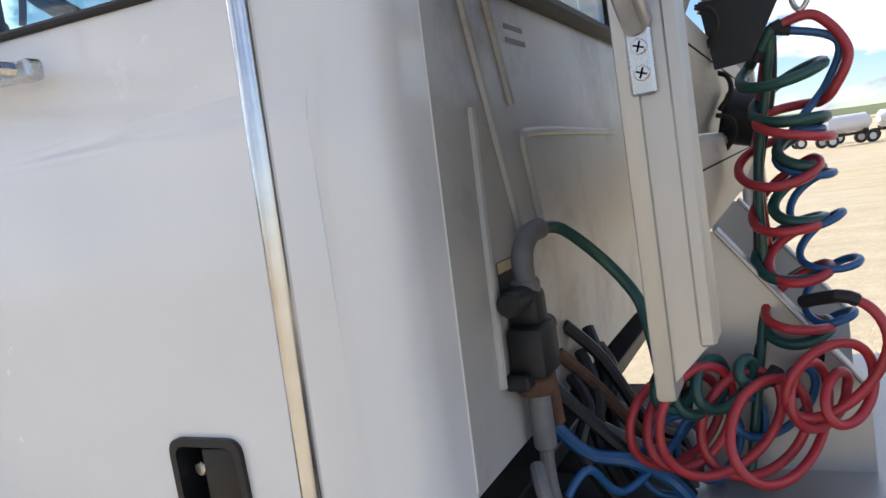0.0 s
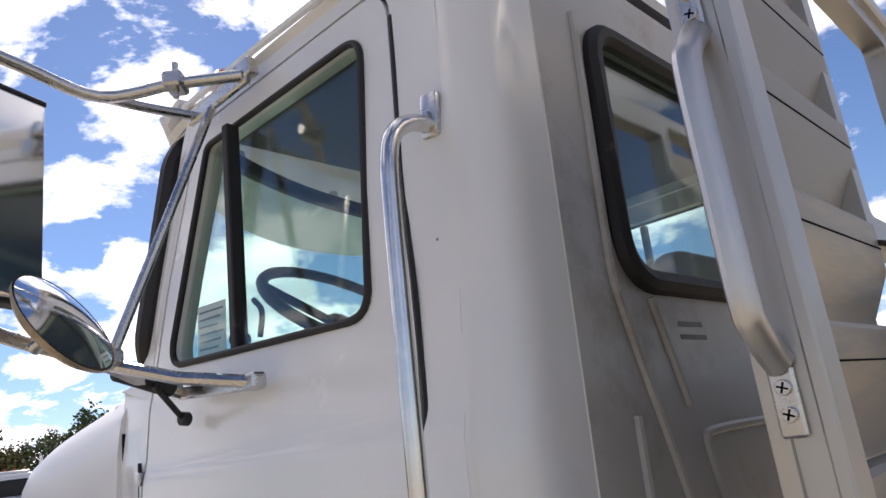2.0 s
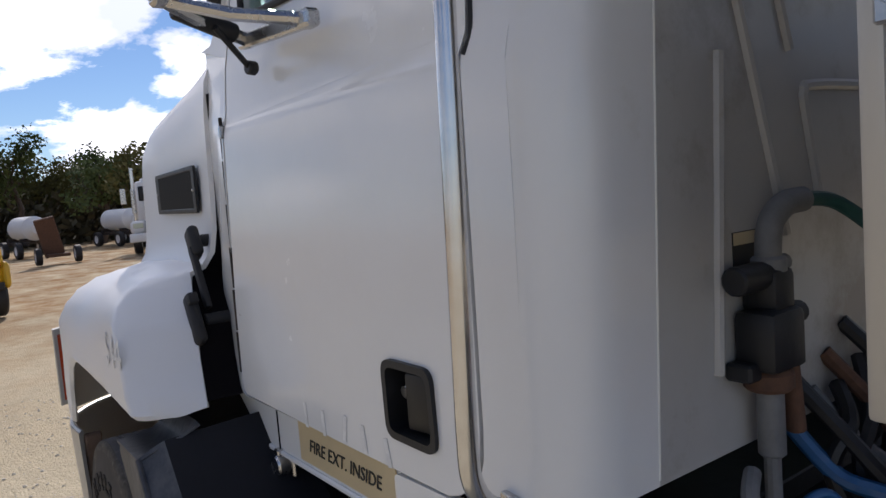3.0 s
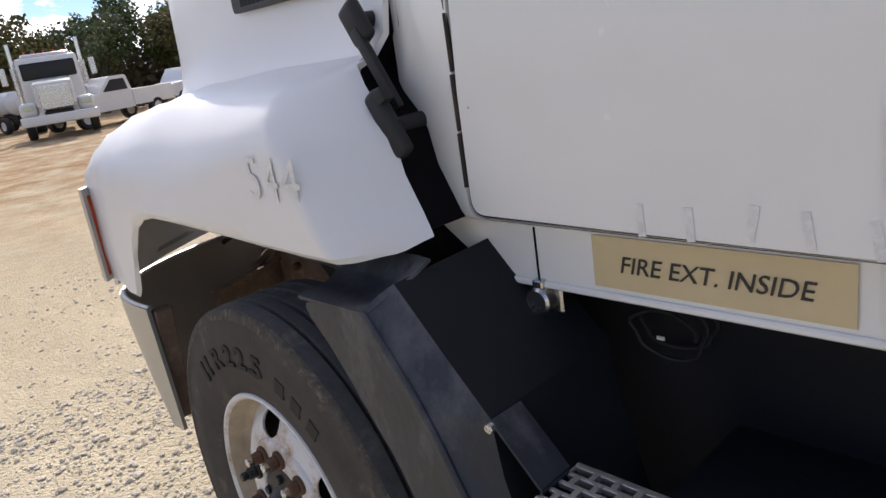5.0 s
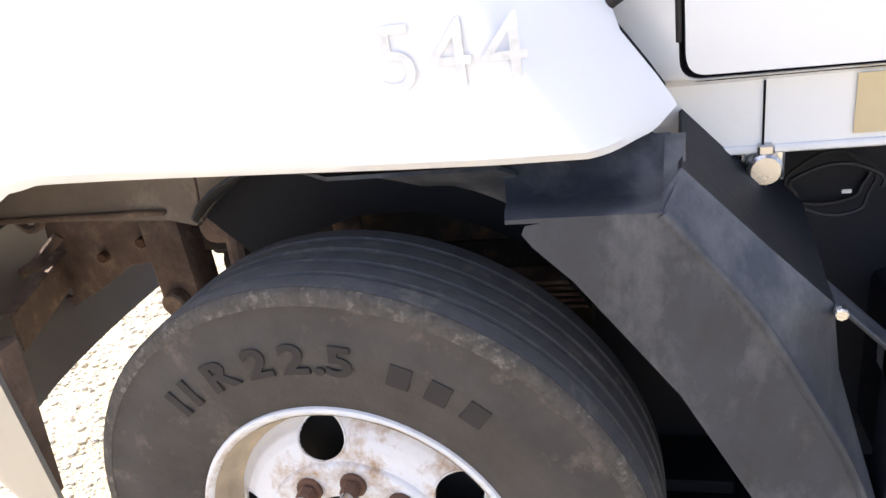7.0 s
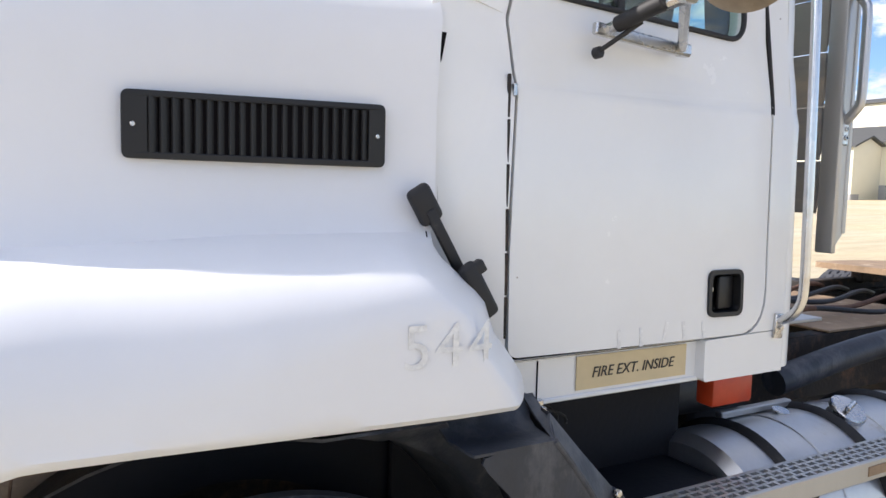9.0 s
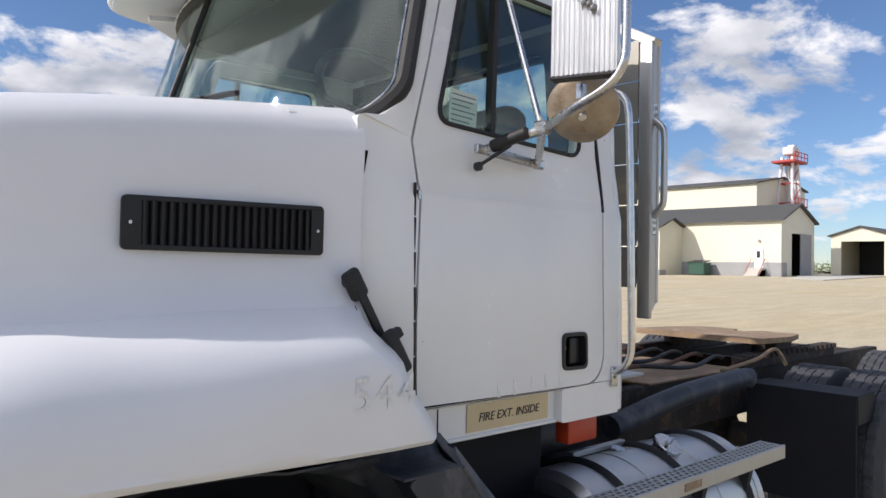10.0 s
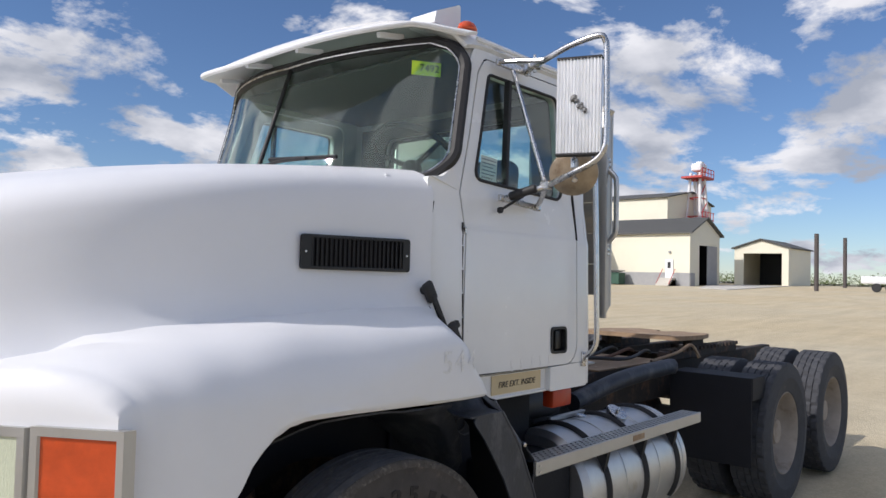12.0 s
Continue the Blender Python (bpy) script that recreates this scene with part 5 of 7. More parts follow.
# a loose coil of cable hung up under the cab
coil = [(0.772 + (0.066 + 0.006 * math.sin(5 * a)) * math.cos(a), -0.80 + 0.006 * a, 0.942 + 0.052 * math.sin(a) + 0.006 * math.cos(1.7 * a)) for a in np.linspace(0, 6 * math.pi, 90)]
part("cable_coil", tube(coil, 0.004, 6), M_RUBBER, truck, "loose coil of dark cable under the cab")
part("cable_tag", box((0.775, -0.815, 0.945), (0.79, -0.811, 0.952), 0.001), M_PAPER, truck)

# round cap on a square bracket under the sill
cap = part("receptacle_bracket", box((0.603, -0.925, 1.014), (0.667, -0.915, 1.076), 0.004), M_STEEL, truck, "square receptacle plate with round cap")
part("receptacle_cap", rod((0.636, -0.925, 1.042), (0.636, -0.955, 1.042), 0.025, 22), M_STEEL, cap)
part("receptacle_hinge", box((0.625, -0.95, 1.064), (0.648, -0.925, 1.080), 0.003), M_STEEL, cap)

# under the cab: battery box and step frames in black; dark sheets added as shade
part("battery_box", box((0.86, -1.00, 0.42), (1.32, -0.47, 0.76), 0.02, 2), M_GUARD, truck, "black battery box under the cab")
part("shade_panel", box((0.36, -0.72, 0.33), (1.36, -0.70, 1.05), 0.004), M_GUARD, truck)
part("shade_tray", box((0.40, -1.08, 0.30), (1.36, -0.30, 0.33), 0.004), M_GUARD, truck)
part("air_tank", rod((0.95, -0.62, 0.93), (1.70, -0.62, 0.93), 0.09, 20), M_BLACK, truck)

# fuel tank with straps, filler cap and step
TANK = (1.32, 2.46, -0.80, 0.54, 0.300)
x0, x1, ty, tz, tr = TANK
tank = part("fuel_tank", rod((x0, ty, tz), (x1, ty, tz), tr, 56, bev=0.03), M_TANK, truck, "cylindrical aluminium fuel tank")
for x in (1.50, 1.90, 2.29):
    part("tank_strap", tube([(x, ty + (tr + 0.004) * math.cos(a), tz + (tr + 0.004) * math.sin(a)) for a in np.linspace(-0.6, math.pi + 0.6, 40)], 0.022, 8, flat=0.25), M_RUBBER, tank, "black tank strap")
for x in (1.70, 2.08, 2.38):
    part("weld_bead", tube([(x, ty + tr * math.cos(a), tz + tr * math.sin(a)) for a in np.linspace(0, 2 * math.pi, 48, endpoint=False)], 0.004, 6, closed=True), M_TANK, tank)
part("filler_neck", rod((1.99, -0.84, 0.80), (1.99, -0.872, 0.845), 0.05, 24), M_TANK, tank)
part("filler_cap", join(rod((1.99, -0.871, 0.842), (1.99, -0.884, 0.862), 0.062, 28), rotated(box((-0.05, -0.008, -0.010), (0.05, 0.008, 0.010), 0.004), pose(1.99, -0.888, 0.870, 30, 0, 20))), M_STEEL, tank, "round fuel filler cap")
part("sender_plate", rod((1.80, -0.76, 0.836), (1.80, -0.762, 0.848), 0.03, 16), M_STEEL, tank)
part("tank_hinge_bar", box((1.56, -0.72, 0.832), (1.92, -0.69, 0.856), 0.004), M_ALU, tank)
# step plank along the tank
sx0, sx1, sy0, sy1, sz = 0.772, 2.465, -1.164, -1.06, 0.836
step = part("running_step", join(box((sx0, sy0 - 0.004, sz - 0.055), (sx1, sy0 + 0.006, sz + 0.004), 0.003), box((sx0, sy1 - 0.006, sz - 0.04), (sx1, sy1 + 0.004, sz + 0.002), 0.003),
                                 box((sx0, sy0, sz - 0.05), (sx0 + 0.006, sy1, sz), 0.002), box((sx1 - 0.006, sy0, sz - 0.05), (sx1, sy1, sz), 0.002)), M_ALU, truck, "perforated aluminium running step")
bars = []
for k in range(5):
    yy = lerp(sy0 + 0.006, sy1 - 0.006, k / 4)
    bars.append(box((sx0 + 0.006, yy - 0.0045, sz - 0.008), (sx1 - 0.006, yy + 0.0045, sz + 0.002), 0.001))
for k in range(44):
    xx = sx0 + 0.02 + k * 0.0378
    for r in range(4):
        off = 0.02 if r % 2 else 0
        ya, yb = lerp(sy0 + 0.006, sy1 - 0.006, r / 4), lerp(sy0 + 0.006, sy1 - 0.006, (r + 1) / 4)
        if xx + off + 0.008 < sx1:
            bars.append(box((xx + off, ya, sz - 0.008), (xx + off + 0.010, yb, sz + 0.003), 0))
part("step_grating", join(*bars), M_ALU, step, "slotted non-slip grating")
# black sheet painted in as the shade below the slots
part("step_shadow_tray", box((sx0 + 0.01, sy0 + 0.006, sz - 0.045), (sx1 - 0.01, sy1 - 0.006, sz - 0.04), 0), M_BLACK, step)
for x in (0.82, 1.50, 1.90, 2.29):
    part("step_bracket", plate([(-1.11, sz - 0.05), (-1.01, sz - 0.04), (-1.03, 0.56), (-1.06, 0.56)], [], 0.03, lambda u, v, d, x=x: (x - 0.015 + d, u, v)), M_BLACK, step)
part("step_reflector", box((1.62, sy0 - 0.007, sz - 0.04), (1.74, sy0 - 0.003, sz - 0.012), 0.001), M_WOODY, step)
for z in (sz - 0.015, sz - 0.04):
    part("step_rivet", rod((sx0 + 0.025, sy0 - 0.003, z), (sx0 + 0.025, sy0 - 0.008, z), 0.005, 8), M_STEEL, step)
part("side_marker", box((1.262, -0.925, 0.968), (1.432, -0.86, 1.055), 0.012, 2), M_ORANGE, truck, "orange side turn lamp under the cab")
part("marker_stem", box((1.31, -0.90, 1.05), (1.38, -0.87, 1.075), 0.003), M_BLACK, truck)

# black half fenders ahead of the drive wheels, fifth wheel, ramps, clutter on the frame
part("half_fender", rotated(join(grid(6, 3, lambda s, t: (lerp(3.25, 3.52, s), lerp(-1.16, -0.58, t), 0.955), 0.008), box((3.25, -1.165, 0.80), (3.50, -1.155, 0.955), 0.003), box((3.24, -1.16, 0.35), (3.255, -0.58, 0.955), 0.003)), pose(0.10, 0, 0)), M_GUARD, truck, "black quarter fender ahead of the drive wheels")
part("fender_tube", tube(smooth_path([(2.05, -0.55, 0.86), (2.6, -0.58, 0.95), (3.2, -0.60, 0.985), (3.30, -0.62, 0.985)], 5), 0.055, 14), M_PLASTIC, truck)
fifth = part("fifth_wheel", join(
    plate(rounded([(3.75, -0.46, 0.08), (4.25, -0.46, 0.12), (4.62, -0.36, 0.06), (4.62, -0.10, 0.02), (4.42, -0.04, 0.01), (4.42, 0.04, 0.01), (4.62, 0.10, 0.02), (4.62, 0.36, 0.06), (4.25, 0.46, 0.12), (3.75, 0.46, 0.08)]), [], 0.035, lambda u, v, d: (u, v, 1.125 + d + (u - 4.2) * -0.02))), M_WOODY, truck, "rusty greased fifth wheel plate")
part("fifth_wheel_rail", join(box((3.55, -0.46, 0.985), (5.0, -0.38, 1.06), 0.006), box((3.55, 0.38, 0.985), (5.0, 0.46, 1.06), 0.006), *[box((3.6 + k * 0.08, -0.475, 1.045), (3.635 + k * 0.08, -0.375, 1.075), 0.002) for k in range(18)],
                               box((4.1, -0.42, 1.03), (4.35, -0.34, 1.13), 0.01), box((4.1, 0.34, 1.03), (4.35, 0.42, 1.13), 0.01)), M_FRAME, truck)
part("frame_plate", box((2.55, -0.44, 0.988), (3.55, 0.44, 1.0), 0.003), M_WOODY, truck)
part("release_arm", tube(smooth_path([(3.2, -0.5, 1.02), (3.6, -0.52, 1.06), (3.9, -0.50, 1.10), (3.95, -0.55, 1.0)], 5), 0.012, 8), M_WOODY, truck)
for k in range(5):
    yy = -0.3 + 0.15 * k
    part("frame_hose", tube(smooth_path([(2.2, yy, 1.02), (2.7, yy + 0.08 * (-1) ** k, 1.05), (3.1, yy - 0.05, 1.03), (3.5, yy, 1.06), (3.8, yy + 0.1, 1.02)], 5), 0.013, 8), (M_BLACK, M_RUST, M_BLACK, M_BLACK, M_RUST)[k], truck)
part("deck_plate", box((1.78, -0.44, 1.045), (2.50, 0.44, 1.06), 0.003), M_ALU, truck, "dull aluminium deck plate behind the cab")
# oil pan and inner sheet added to darken the view behind the wheel
part("oil_pan", box((-0.72, -0.34, 0.36), (0.45, 0.34, 0.68), 0.04, 2), M_FRAME, truck)
part("inner_shade_sheet", box((0.30, -0.86, 0.34), (0.62, -0.40, 0.37), 0.004), M_GUARD, truck)
# the wide black box is added to keep the space underneath dark
part("gearbox", join(box((0.45, -0.30, 0.60), (1.75, 0.30, 1.04), 0.05, 2), box((1.55, -0.60, 0.74), (1.85, 0.60, 0.97), 0.02)), M_BLACK, truck)

# inside the cab
part("dashboard", join(box((0.44, -0.84, 1.75), (0.72, 0.84, 2.0), 0.05, 3), box((0.60, -0.80, 1.80), (0.78, -0.10, 2.06), 0.05, 3)), M_GREENP, truck, "green-grey moulded dashboard")
swc = Vector((0.715, -0.49, 2.145))
swn = Vector((0.62, 0.05, 0.78)).normalized()
su = Vector((0, 1, 0)) - swn * swn.y
su.normalize()
sw_ = swn.cross(su)
ring = [swc + (su * math.cos(a) + sw_ * math.sin(a)) * 0.228 for a in np.linspace(0, 2 * math.pi, 40, endpoint=False)]
wheel_rim = part("steering_wheel", tube(ring, 0.015, 10, closed=True), M_BLACK, truck, "black steering wheel")
for a in (0.4, math.pi - 0.4, -math.pi / 2):
    part("wheel_spoke", tube([swc - swn * 0.05, swc + (su * math.cos(a) + sw_ * math.sin(a)) * 0.222], 0.012, 8), M_BLACK, wheel_rim)
part("steering_column", rod(swc - swn * 0.03, swc - swn * 0.40, 0.045, 14), M_BLACK, wheel_rim)
for sgn in (-1, 1):
    part("seat_back", rotated(box((-0.07, -0.24, 0), (0.07, 0.24, 0.62), 0.06, 4), pose(1.20, sgn * 0.42, 1.60, 0, 8)), M_GREYP, truck, "grey cab seat back")
    part("seat_base", box((0.86, sgn * 0.42 - 0.25, 1.42), (1.25, sgn * 0.42 + 0.25, 1.62), 0.05, 3), M_GREYP, truck)
    part("door_trim", box((0.56, sgn * 0.87, 1.16), (1.40, sgn * 0.885, 1.95), 0.01), M_GREYP, truck)
part("back_trim", plate([(-0.82, 1.24), (0.82, 1.24), (0.80, 2.56), (-0.80, 2.56)], [BACKWIN], 0.02, lambda u, v, d: (REAR_X - 0.045 - d, u, v)), M_GREYP, truck)
part("dash_paper", rotated(box((-0.06, -0.09, 0), (0.06, 0.09, 0.002), 0), pose(0.62, -0.20, 2.07, 0, -30, 10)), M_PAPER, truck)

# door mirror: stainless tube frame, rectangular head with fluted back, round wide-angle mirror
mirror = part("mirror_frame", join(
    tube(smooth_path([(0.985, -0.930, 2.560), (0.897, -1.031, 2.552), (0.805, -1.145, 2.533), (0.79, -1.28, 2.565), (0.80, -1.405, 2.585), (0.815, -1.43, 2.565), (0.82, -1.435, 2.50), (0.825, -1.435, 2.2), (0.82, -1.425, 2.12), (0.815, -1.38, 2.075), (0.81, -1.28, 2.035), (0.832, -1.150, 1.995)], 5), 0.0125, 12),
    tube(smooth_path([(0.775, -0.928, 2.558), (0.785, -1.04, 2.545), (0.803, -1.15, 2.533)], 5), 0.011, 10),
    tube([(0.865, -0.935, 2.536), (0.834, -1.142, 2.0)], 0.010, 10)), M_STEEL, truck, "stainless tube mirror frame")
part("mirror_clamp", join(rotated(box((-0.02, -0.03, -0.016), (0.02, 0.03, 0.016), 0.005), pose(0.897, -1.031, 2.553, 0, 0, 45)), rod((0.897, -1.031, 2.52), (0.897, -1.031, 2.60), 0.007, 8)), M_STEEL, mirror)
part("lower_clamp", rotated(box((-0.02, -0.022, -0.02), (0.02, 0.022, 0.02), 0.006), pose(0.834, -1.146, 1.998)), M_STEEL, mirror)
part("mirror_top_bracket", join(box((0.755, -0.934, 2.540), (1.0, -0.918, 2.572), 0.004), rotated(box((-0.03, -0.014, -0.02), (0.03, 0.014, 0.02), 0.004), pose(0.985, -0.922, 2.572))), M_STEEL, mirror)
part("mirror_arm", join(tube(smooth_path([(0.765, -0.965, 1.942), (0.79, -1.06, 1.965), (0.83, -1.145, 1.99)], 4), 0.014, 8), tube([(0.834, -1.146, 1.99), (0.925, -1.06, 1.95), (1.015, -0.975, 1.928)], 0.012, 8),
                        rotated(box((-0.155, -0.010, -0.014), (0.155, 0.010, 0.014), 0.004), pose(0.888, -0.972, 1.935, 0, 4)), box((1.005, -0.985, 1.912), (1.042, -0.955, 1.942), 0.005)), M_STEEL, mirror, "stainless lower mirror bracket")
part("mirror_sleeve", rod((0.775, -1.0, 1.952), (0.80, -1.12, 1.985), 0.019, 12), M_RUBBER, mirror)
part("mirror_knob", join(tube([(0.805, -1.05, 1.955), (0.754, -0.972, 1.897)], 0.006, 8), rod((0.755, -0.975, 1.894), (0.752, -0.955, 1.892), 0.014, 14)), M_BLACK, mirror)
md = Vector((0.36, -0.93, 0)).normalized()        # along the mirror's width
mn = Vector((-0.93, -0.36, 0))                     # its back looks forward
mc = Vector((0.80, -1.325, 2.305))
head = Matrix(((md.x, mn.x, 0, mc.x), (md.y, mn.y, 0, mc.y), (0, 0, 1, mc.z), (0, 0, 0, 1)))


def fluted(s, t):
    u = lerp(-0.09, 0.09, s)
    return (u, 0.022 + 0.0045 * math.cos(s * 2 * math.pi * 13), lerp(-0.195, 0.195, t))


part("mirror_head", rotated(join(grid(132, 4, fluted), box((-0.091, -0.012, -0.196), (0.091, 0.018, 0.196), 0.006, 2)), head), M_FLUTE, mirror, "rectangular mirror head with bright fluted back")
for z0 in (-0.203, 0.192):
    part("mirror_edge", rotated(box((-0.093, -0.014, z0), (0.093, 0.026, z0 + 0.012), 0.003), head), M_RUBBER, mirror)
part("mirror_glass", rotated(box((-0.085, -0.0145, -0.188), (0.085, -0.0125, 0.188), 0), head), M_MIRROR, mirror)
rnd = random.Random(8)
bl = []
for k in range(10):
    bm = bmesh.new()
    bmesh.ops.create_icosphere(bm, subdivisions=1, radius=rnd.uniform(0.007, 0.014))
    bl.append(rotated(bm, head @ pose(-0.025 + 0.006 * k + rnd.uniform(-.006, .006), 0.029, 0.045 - 0.008 * k + rnd.uniform(-.018, .018))))
part("mirror_ornament", join(*bl), M_GRAYPIPE, mirror, "small cast metal ornament")
dn = Vector((0.69, 0.49, 0.53)).normalized()
dc = Vector((0.893, -1.247, 2.045))
d, u, w = frame_along(dc, dc + dn)
disc = bmesh.new()
rings = []
for r, s in ((0.0, -0.03), (0.03, -0.028), (0.06, -0.018), (0.09, -0.006), (0.102, 0.004), (0.104, 0.012)):
    rings.append([disc.verts.new(dc + dn * s + (u * math.cos(a) + w * math.sin(a)) * max(r, 0.0005)) for a in np.linspace(0, 2 * math.pi, 40, endpoint=False)])
for i in range(5):
    for k in range(40):
        disc.faces.new((rings[i][k], rings[i][(k + 1) % 40], rings[i + 1][(k + 1) % 40], rings[i + 1][k]))
rm = part("round_mirror", disc, M_BROWNDISC, mirror, "round wide-angle mirror with dust-stained back")
glass_bm = bmesh.new()
rings = []
for r in np.linspace(0, 1, 8):
    rings.append([glass_bm.verts.new(dc + dn * (0.012 + 0.018 * (1 - r * r)) + (u * math.cos(a) + w * math.sin(a)) * max(0.1 * r, 0.0005)) for a in np.linspace(0, 2 * math.pi, 40, endpoint=False)])
for i in range(7):
    for k in range(40):
        glass_bm.faces.new((rings[i][k], rings[i][(k + 1) % 40], rings[i + 1][(k + 1) % 40], rings[i + 1][k]))
part("convex_glass", glass_bm, M_MIRROR, rm)
part("round_mirror_clamp", join(rod(dc - dn * 0.02, dc - dn * 0.06, 0.012, 10), rotated(box((-0.016, -0.012, -0.024), (0.016, 0.012, 0.024), 0.004), pose(0.85, -1.275, 2.085))), M_STEEL, mirror)
# air cleaner canister on the far side
part("air_cleaner", join(rod((0.80, 1.10, 1.55), (0.80, 1.10, 2.16), 0.14, 32), rod((0.80, 1.10, 2.16), (0.80, 1.10, 2.24), 0.15, 32)), M_CHROME, truck, "bright cylindrical air cleaner")


# ---- headache rack behind the cab ----
rack = thing("headache_rack", "full-width weathered aluminium headache rack behind the cab", "cab guard")
RX0, RX1 = 1.857, 1.912
for sgn in (-1, 1):
    post = plate([(RX0, 1.398), (RX1, 1.456), (RX1, 2.545), (RX0, 2.545)], [], 0.05, lambda u, v, d, sgn=sgn: (u, sgn * (0.866 - d), v))
    p = part("rack_post", post, M_ALU, rack, "flat extruded aluminium post")
    part("post_flange", join(box((RX0 - 0.012, sgn * 0.811, 1.388), (RX0 + 0.012, sgn * 0.872, 2.545), 0.006, 2), box((RX1 - 0.012, sgn * 0.811, 1.452), (RX1 + 0.006, sgn * 0.870, 2.545), 0.003)), M_ALU, p)
    part("post_crown", rotated(box((RX0 - RX1, -0.13, -0.022), (0, 0.13, 0.022), 0.004), pose(RX1, sgn * 0.759, 2.60, sgn * -30)), M_ALU, p)
part("rack_top", box((RX0, -0.65, 2.645), (RX1, 0.65, 2.69), 0.005), M_ALU, rack)
# horizontal planks, each with a deep bevelled face
PLANKS = 6
for k in range(PLANKS):
    z0 = 1.515 + k * 0.175
    z1 = z0 + 0.175
    prof = [(1.856, z0), (1.862, z0), (1.862, z0 + 0.014), (1.896, z0 + 0.085), (1.896, z1 - 0.012), (1.889, z1 - 0.004), (1.856, z1 - 0.004)]
    spans = [(-0.80, 0.80)] if z1 < 2.02 else [(-0.80, -0.36), (0.36, 0.80)]
    for a, b in spans:
        part("rack_plank", plate(prof, [], b - a, lambda u, v, d, a=a: (u, a + d, v)), M_ALUP, rack)
        part("plank_groove", box((1.895, a, z0 + 0.12), (1.8972, b, z0 + 0.1225), 0), M_SEAM, rack)
part("rack_window_frame", plate(rounded([(-0.39, 2.00, 0.01), (0.39, 2.00, 0.01), (0.39, 2.645, 0.01), (-0.39, 2.645, 0.01)]), [rounded([(-0.345, 2.045, 0.02), (0.345, 2.045, 0.02), (0.345, 2.60, 0.02), (-0.345, 2.60, 0.02)])], 0.05, lambda u, v, d: (1.845 + d, u, v)), M_ALU, rack, "bright frame of the rack window")
for sgn in (-1, 1):
    part("rack_gusset", plate([(1.80, 1.51), (1.87, 1.51), (2.09, 1.21), (2.09, 1.06), (1.80, 1.06)], [], 0.012, lambda u, v, d, sgn=sgn: (u, sgn * (0.30 - d), v)), M_ALU, rack, "flat aluminium brace down to the deck")
    part("gusset_flange", rotated(box((-0.19, -0.02, -0.004), (0.19, 0.02, 0.004), 0.002), pose(1.982, sgn * 0.30, 1.362, 0, 53.7)), M_ALU, rack)
# grab handle on the post
gx = 1.866
hb = [(gx + 0.010 - 0.004 * q, -0.870 - w, z + 0.012) for q, w, z in ((0, 0, 1.80), (0.5, 0.012, 1.812), (1, 0.036, 1.838), (1, 0.047, 1.87), (1, 0.048, 2.0), (1, 0.047, 2.13), (0.7, 0.036, 2.165), (0.3, 0.010, 2.192), (0, 0, 2.20))]
handle = part("rack_handle", tube(smooth_path(hb, 5), 0.0175, 12, flat=0.8), M_SATIN, rack, "bright grab handle on the rack post")
for zc in (1.774, 2.248):
    part("handle_foot", box((gx - 0.006, -0.875, zc - 0.038), (gx + 0.022, -0.866, zc + 0.036), 0.003), M_STEEL, handle)
    for zz in (zc + 0.014, zc - 0.014):
        part("handle_screw", rod((gx + 0.009, -0.875, zz), (gx + 0.009, -0.879, zz), 0.0085, 14), M_STEEL, handle)
        for a in (0, 90):
            part("screw_slot", rotated(box((-0.006, -0.0006, -0.001), (0.006, 0.0006, 0.001), 0), pose(gx + 0.009, -0.8792, zz, 0, a + 20)), M_SEAM, handle)
# hose hanger on the back of the rack
part("hanger_plate", plate([(1.885, 1.915), (2.02, 1.91), (1.96, 1.80), (1.90, 1.795)], [], 0.006, lambda u, v, d: (u, -0.31 + d, v)), M_BLACK, rack, "black steel hose hanger plate")
part("hanger_bar", tube([(1.885, -0.30, 1.895), (1.892, -0.30, 1.915), (2.08, -0.30, 1.925)], 0.006, 8), M_STEEL, rack)
part("hanger_shackle", tube(smooth_path([(2.035, -0.30, 1.935), (2.03, -0.30, 1.89), (2.04, -0.30, 1.868), (2.055, -0.30, 1.885), (2.06, -0.30, 1.94)], 5), 0.0045, 8), M_STEEL, rack)
for y, z in ((-0.2, 1.80), (-0.2, 1.72), (-0.36, 2.0), (-0.36, 1.9)):
    part("rack_hook", tube(smooth_path([(1.884, y, z), (1.91, y, z - 0.01), (1.915, y, z - 0.04), (1.89, y + 0.02, z - 0.07)], 4), 0.005, 6), M_FRAME, rack)
part("rack_work_lamp", rod((1.89, -0.12, 1.72), (1.96, -0.12, 1.70), 0.055, 20), M_BLACK, rack, "round black work lamp")


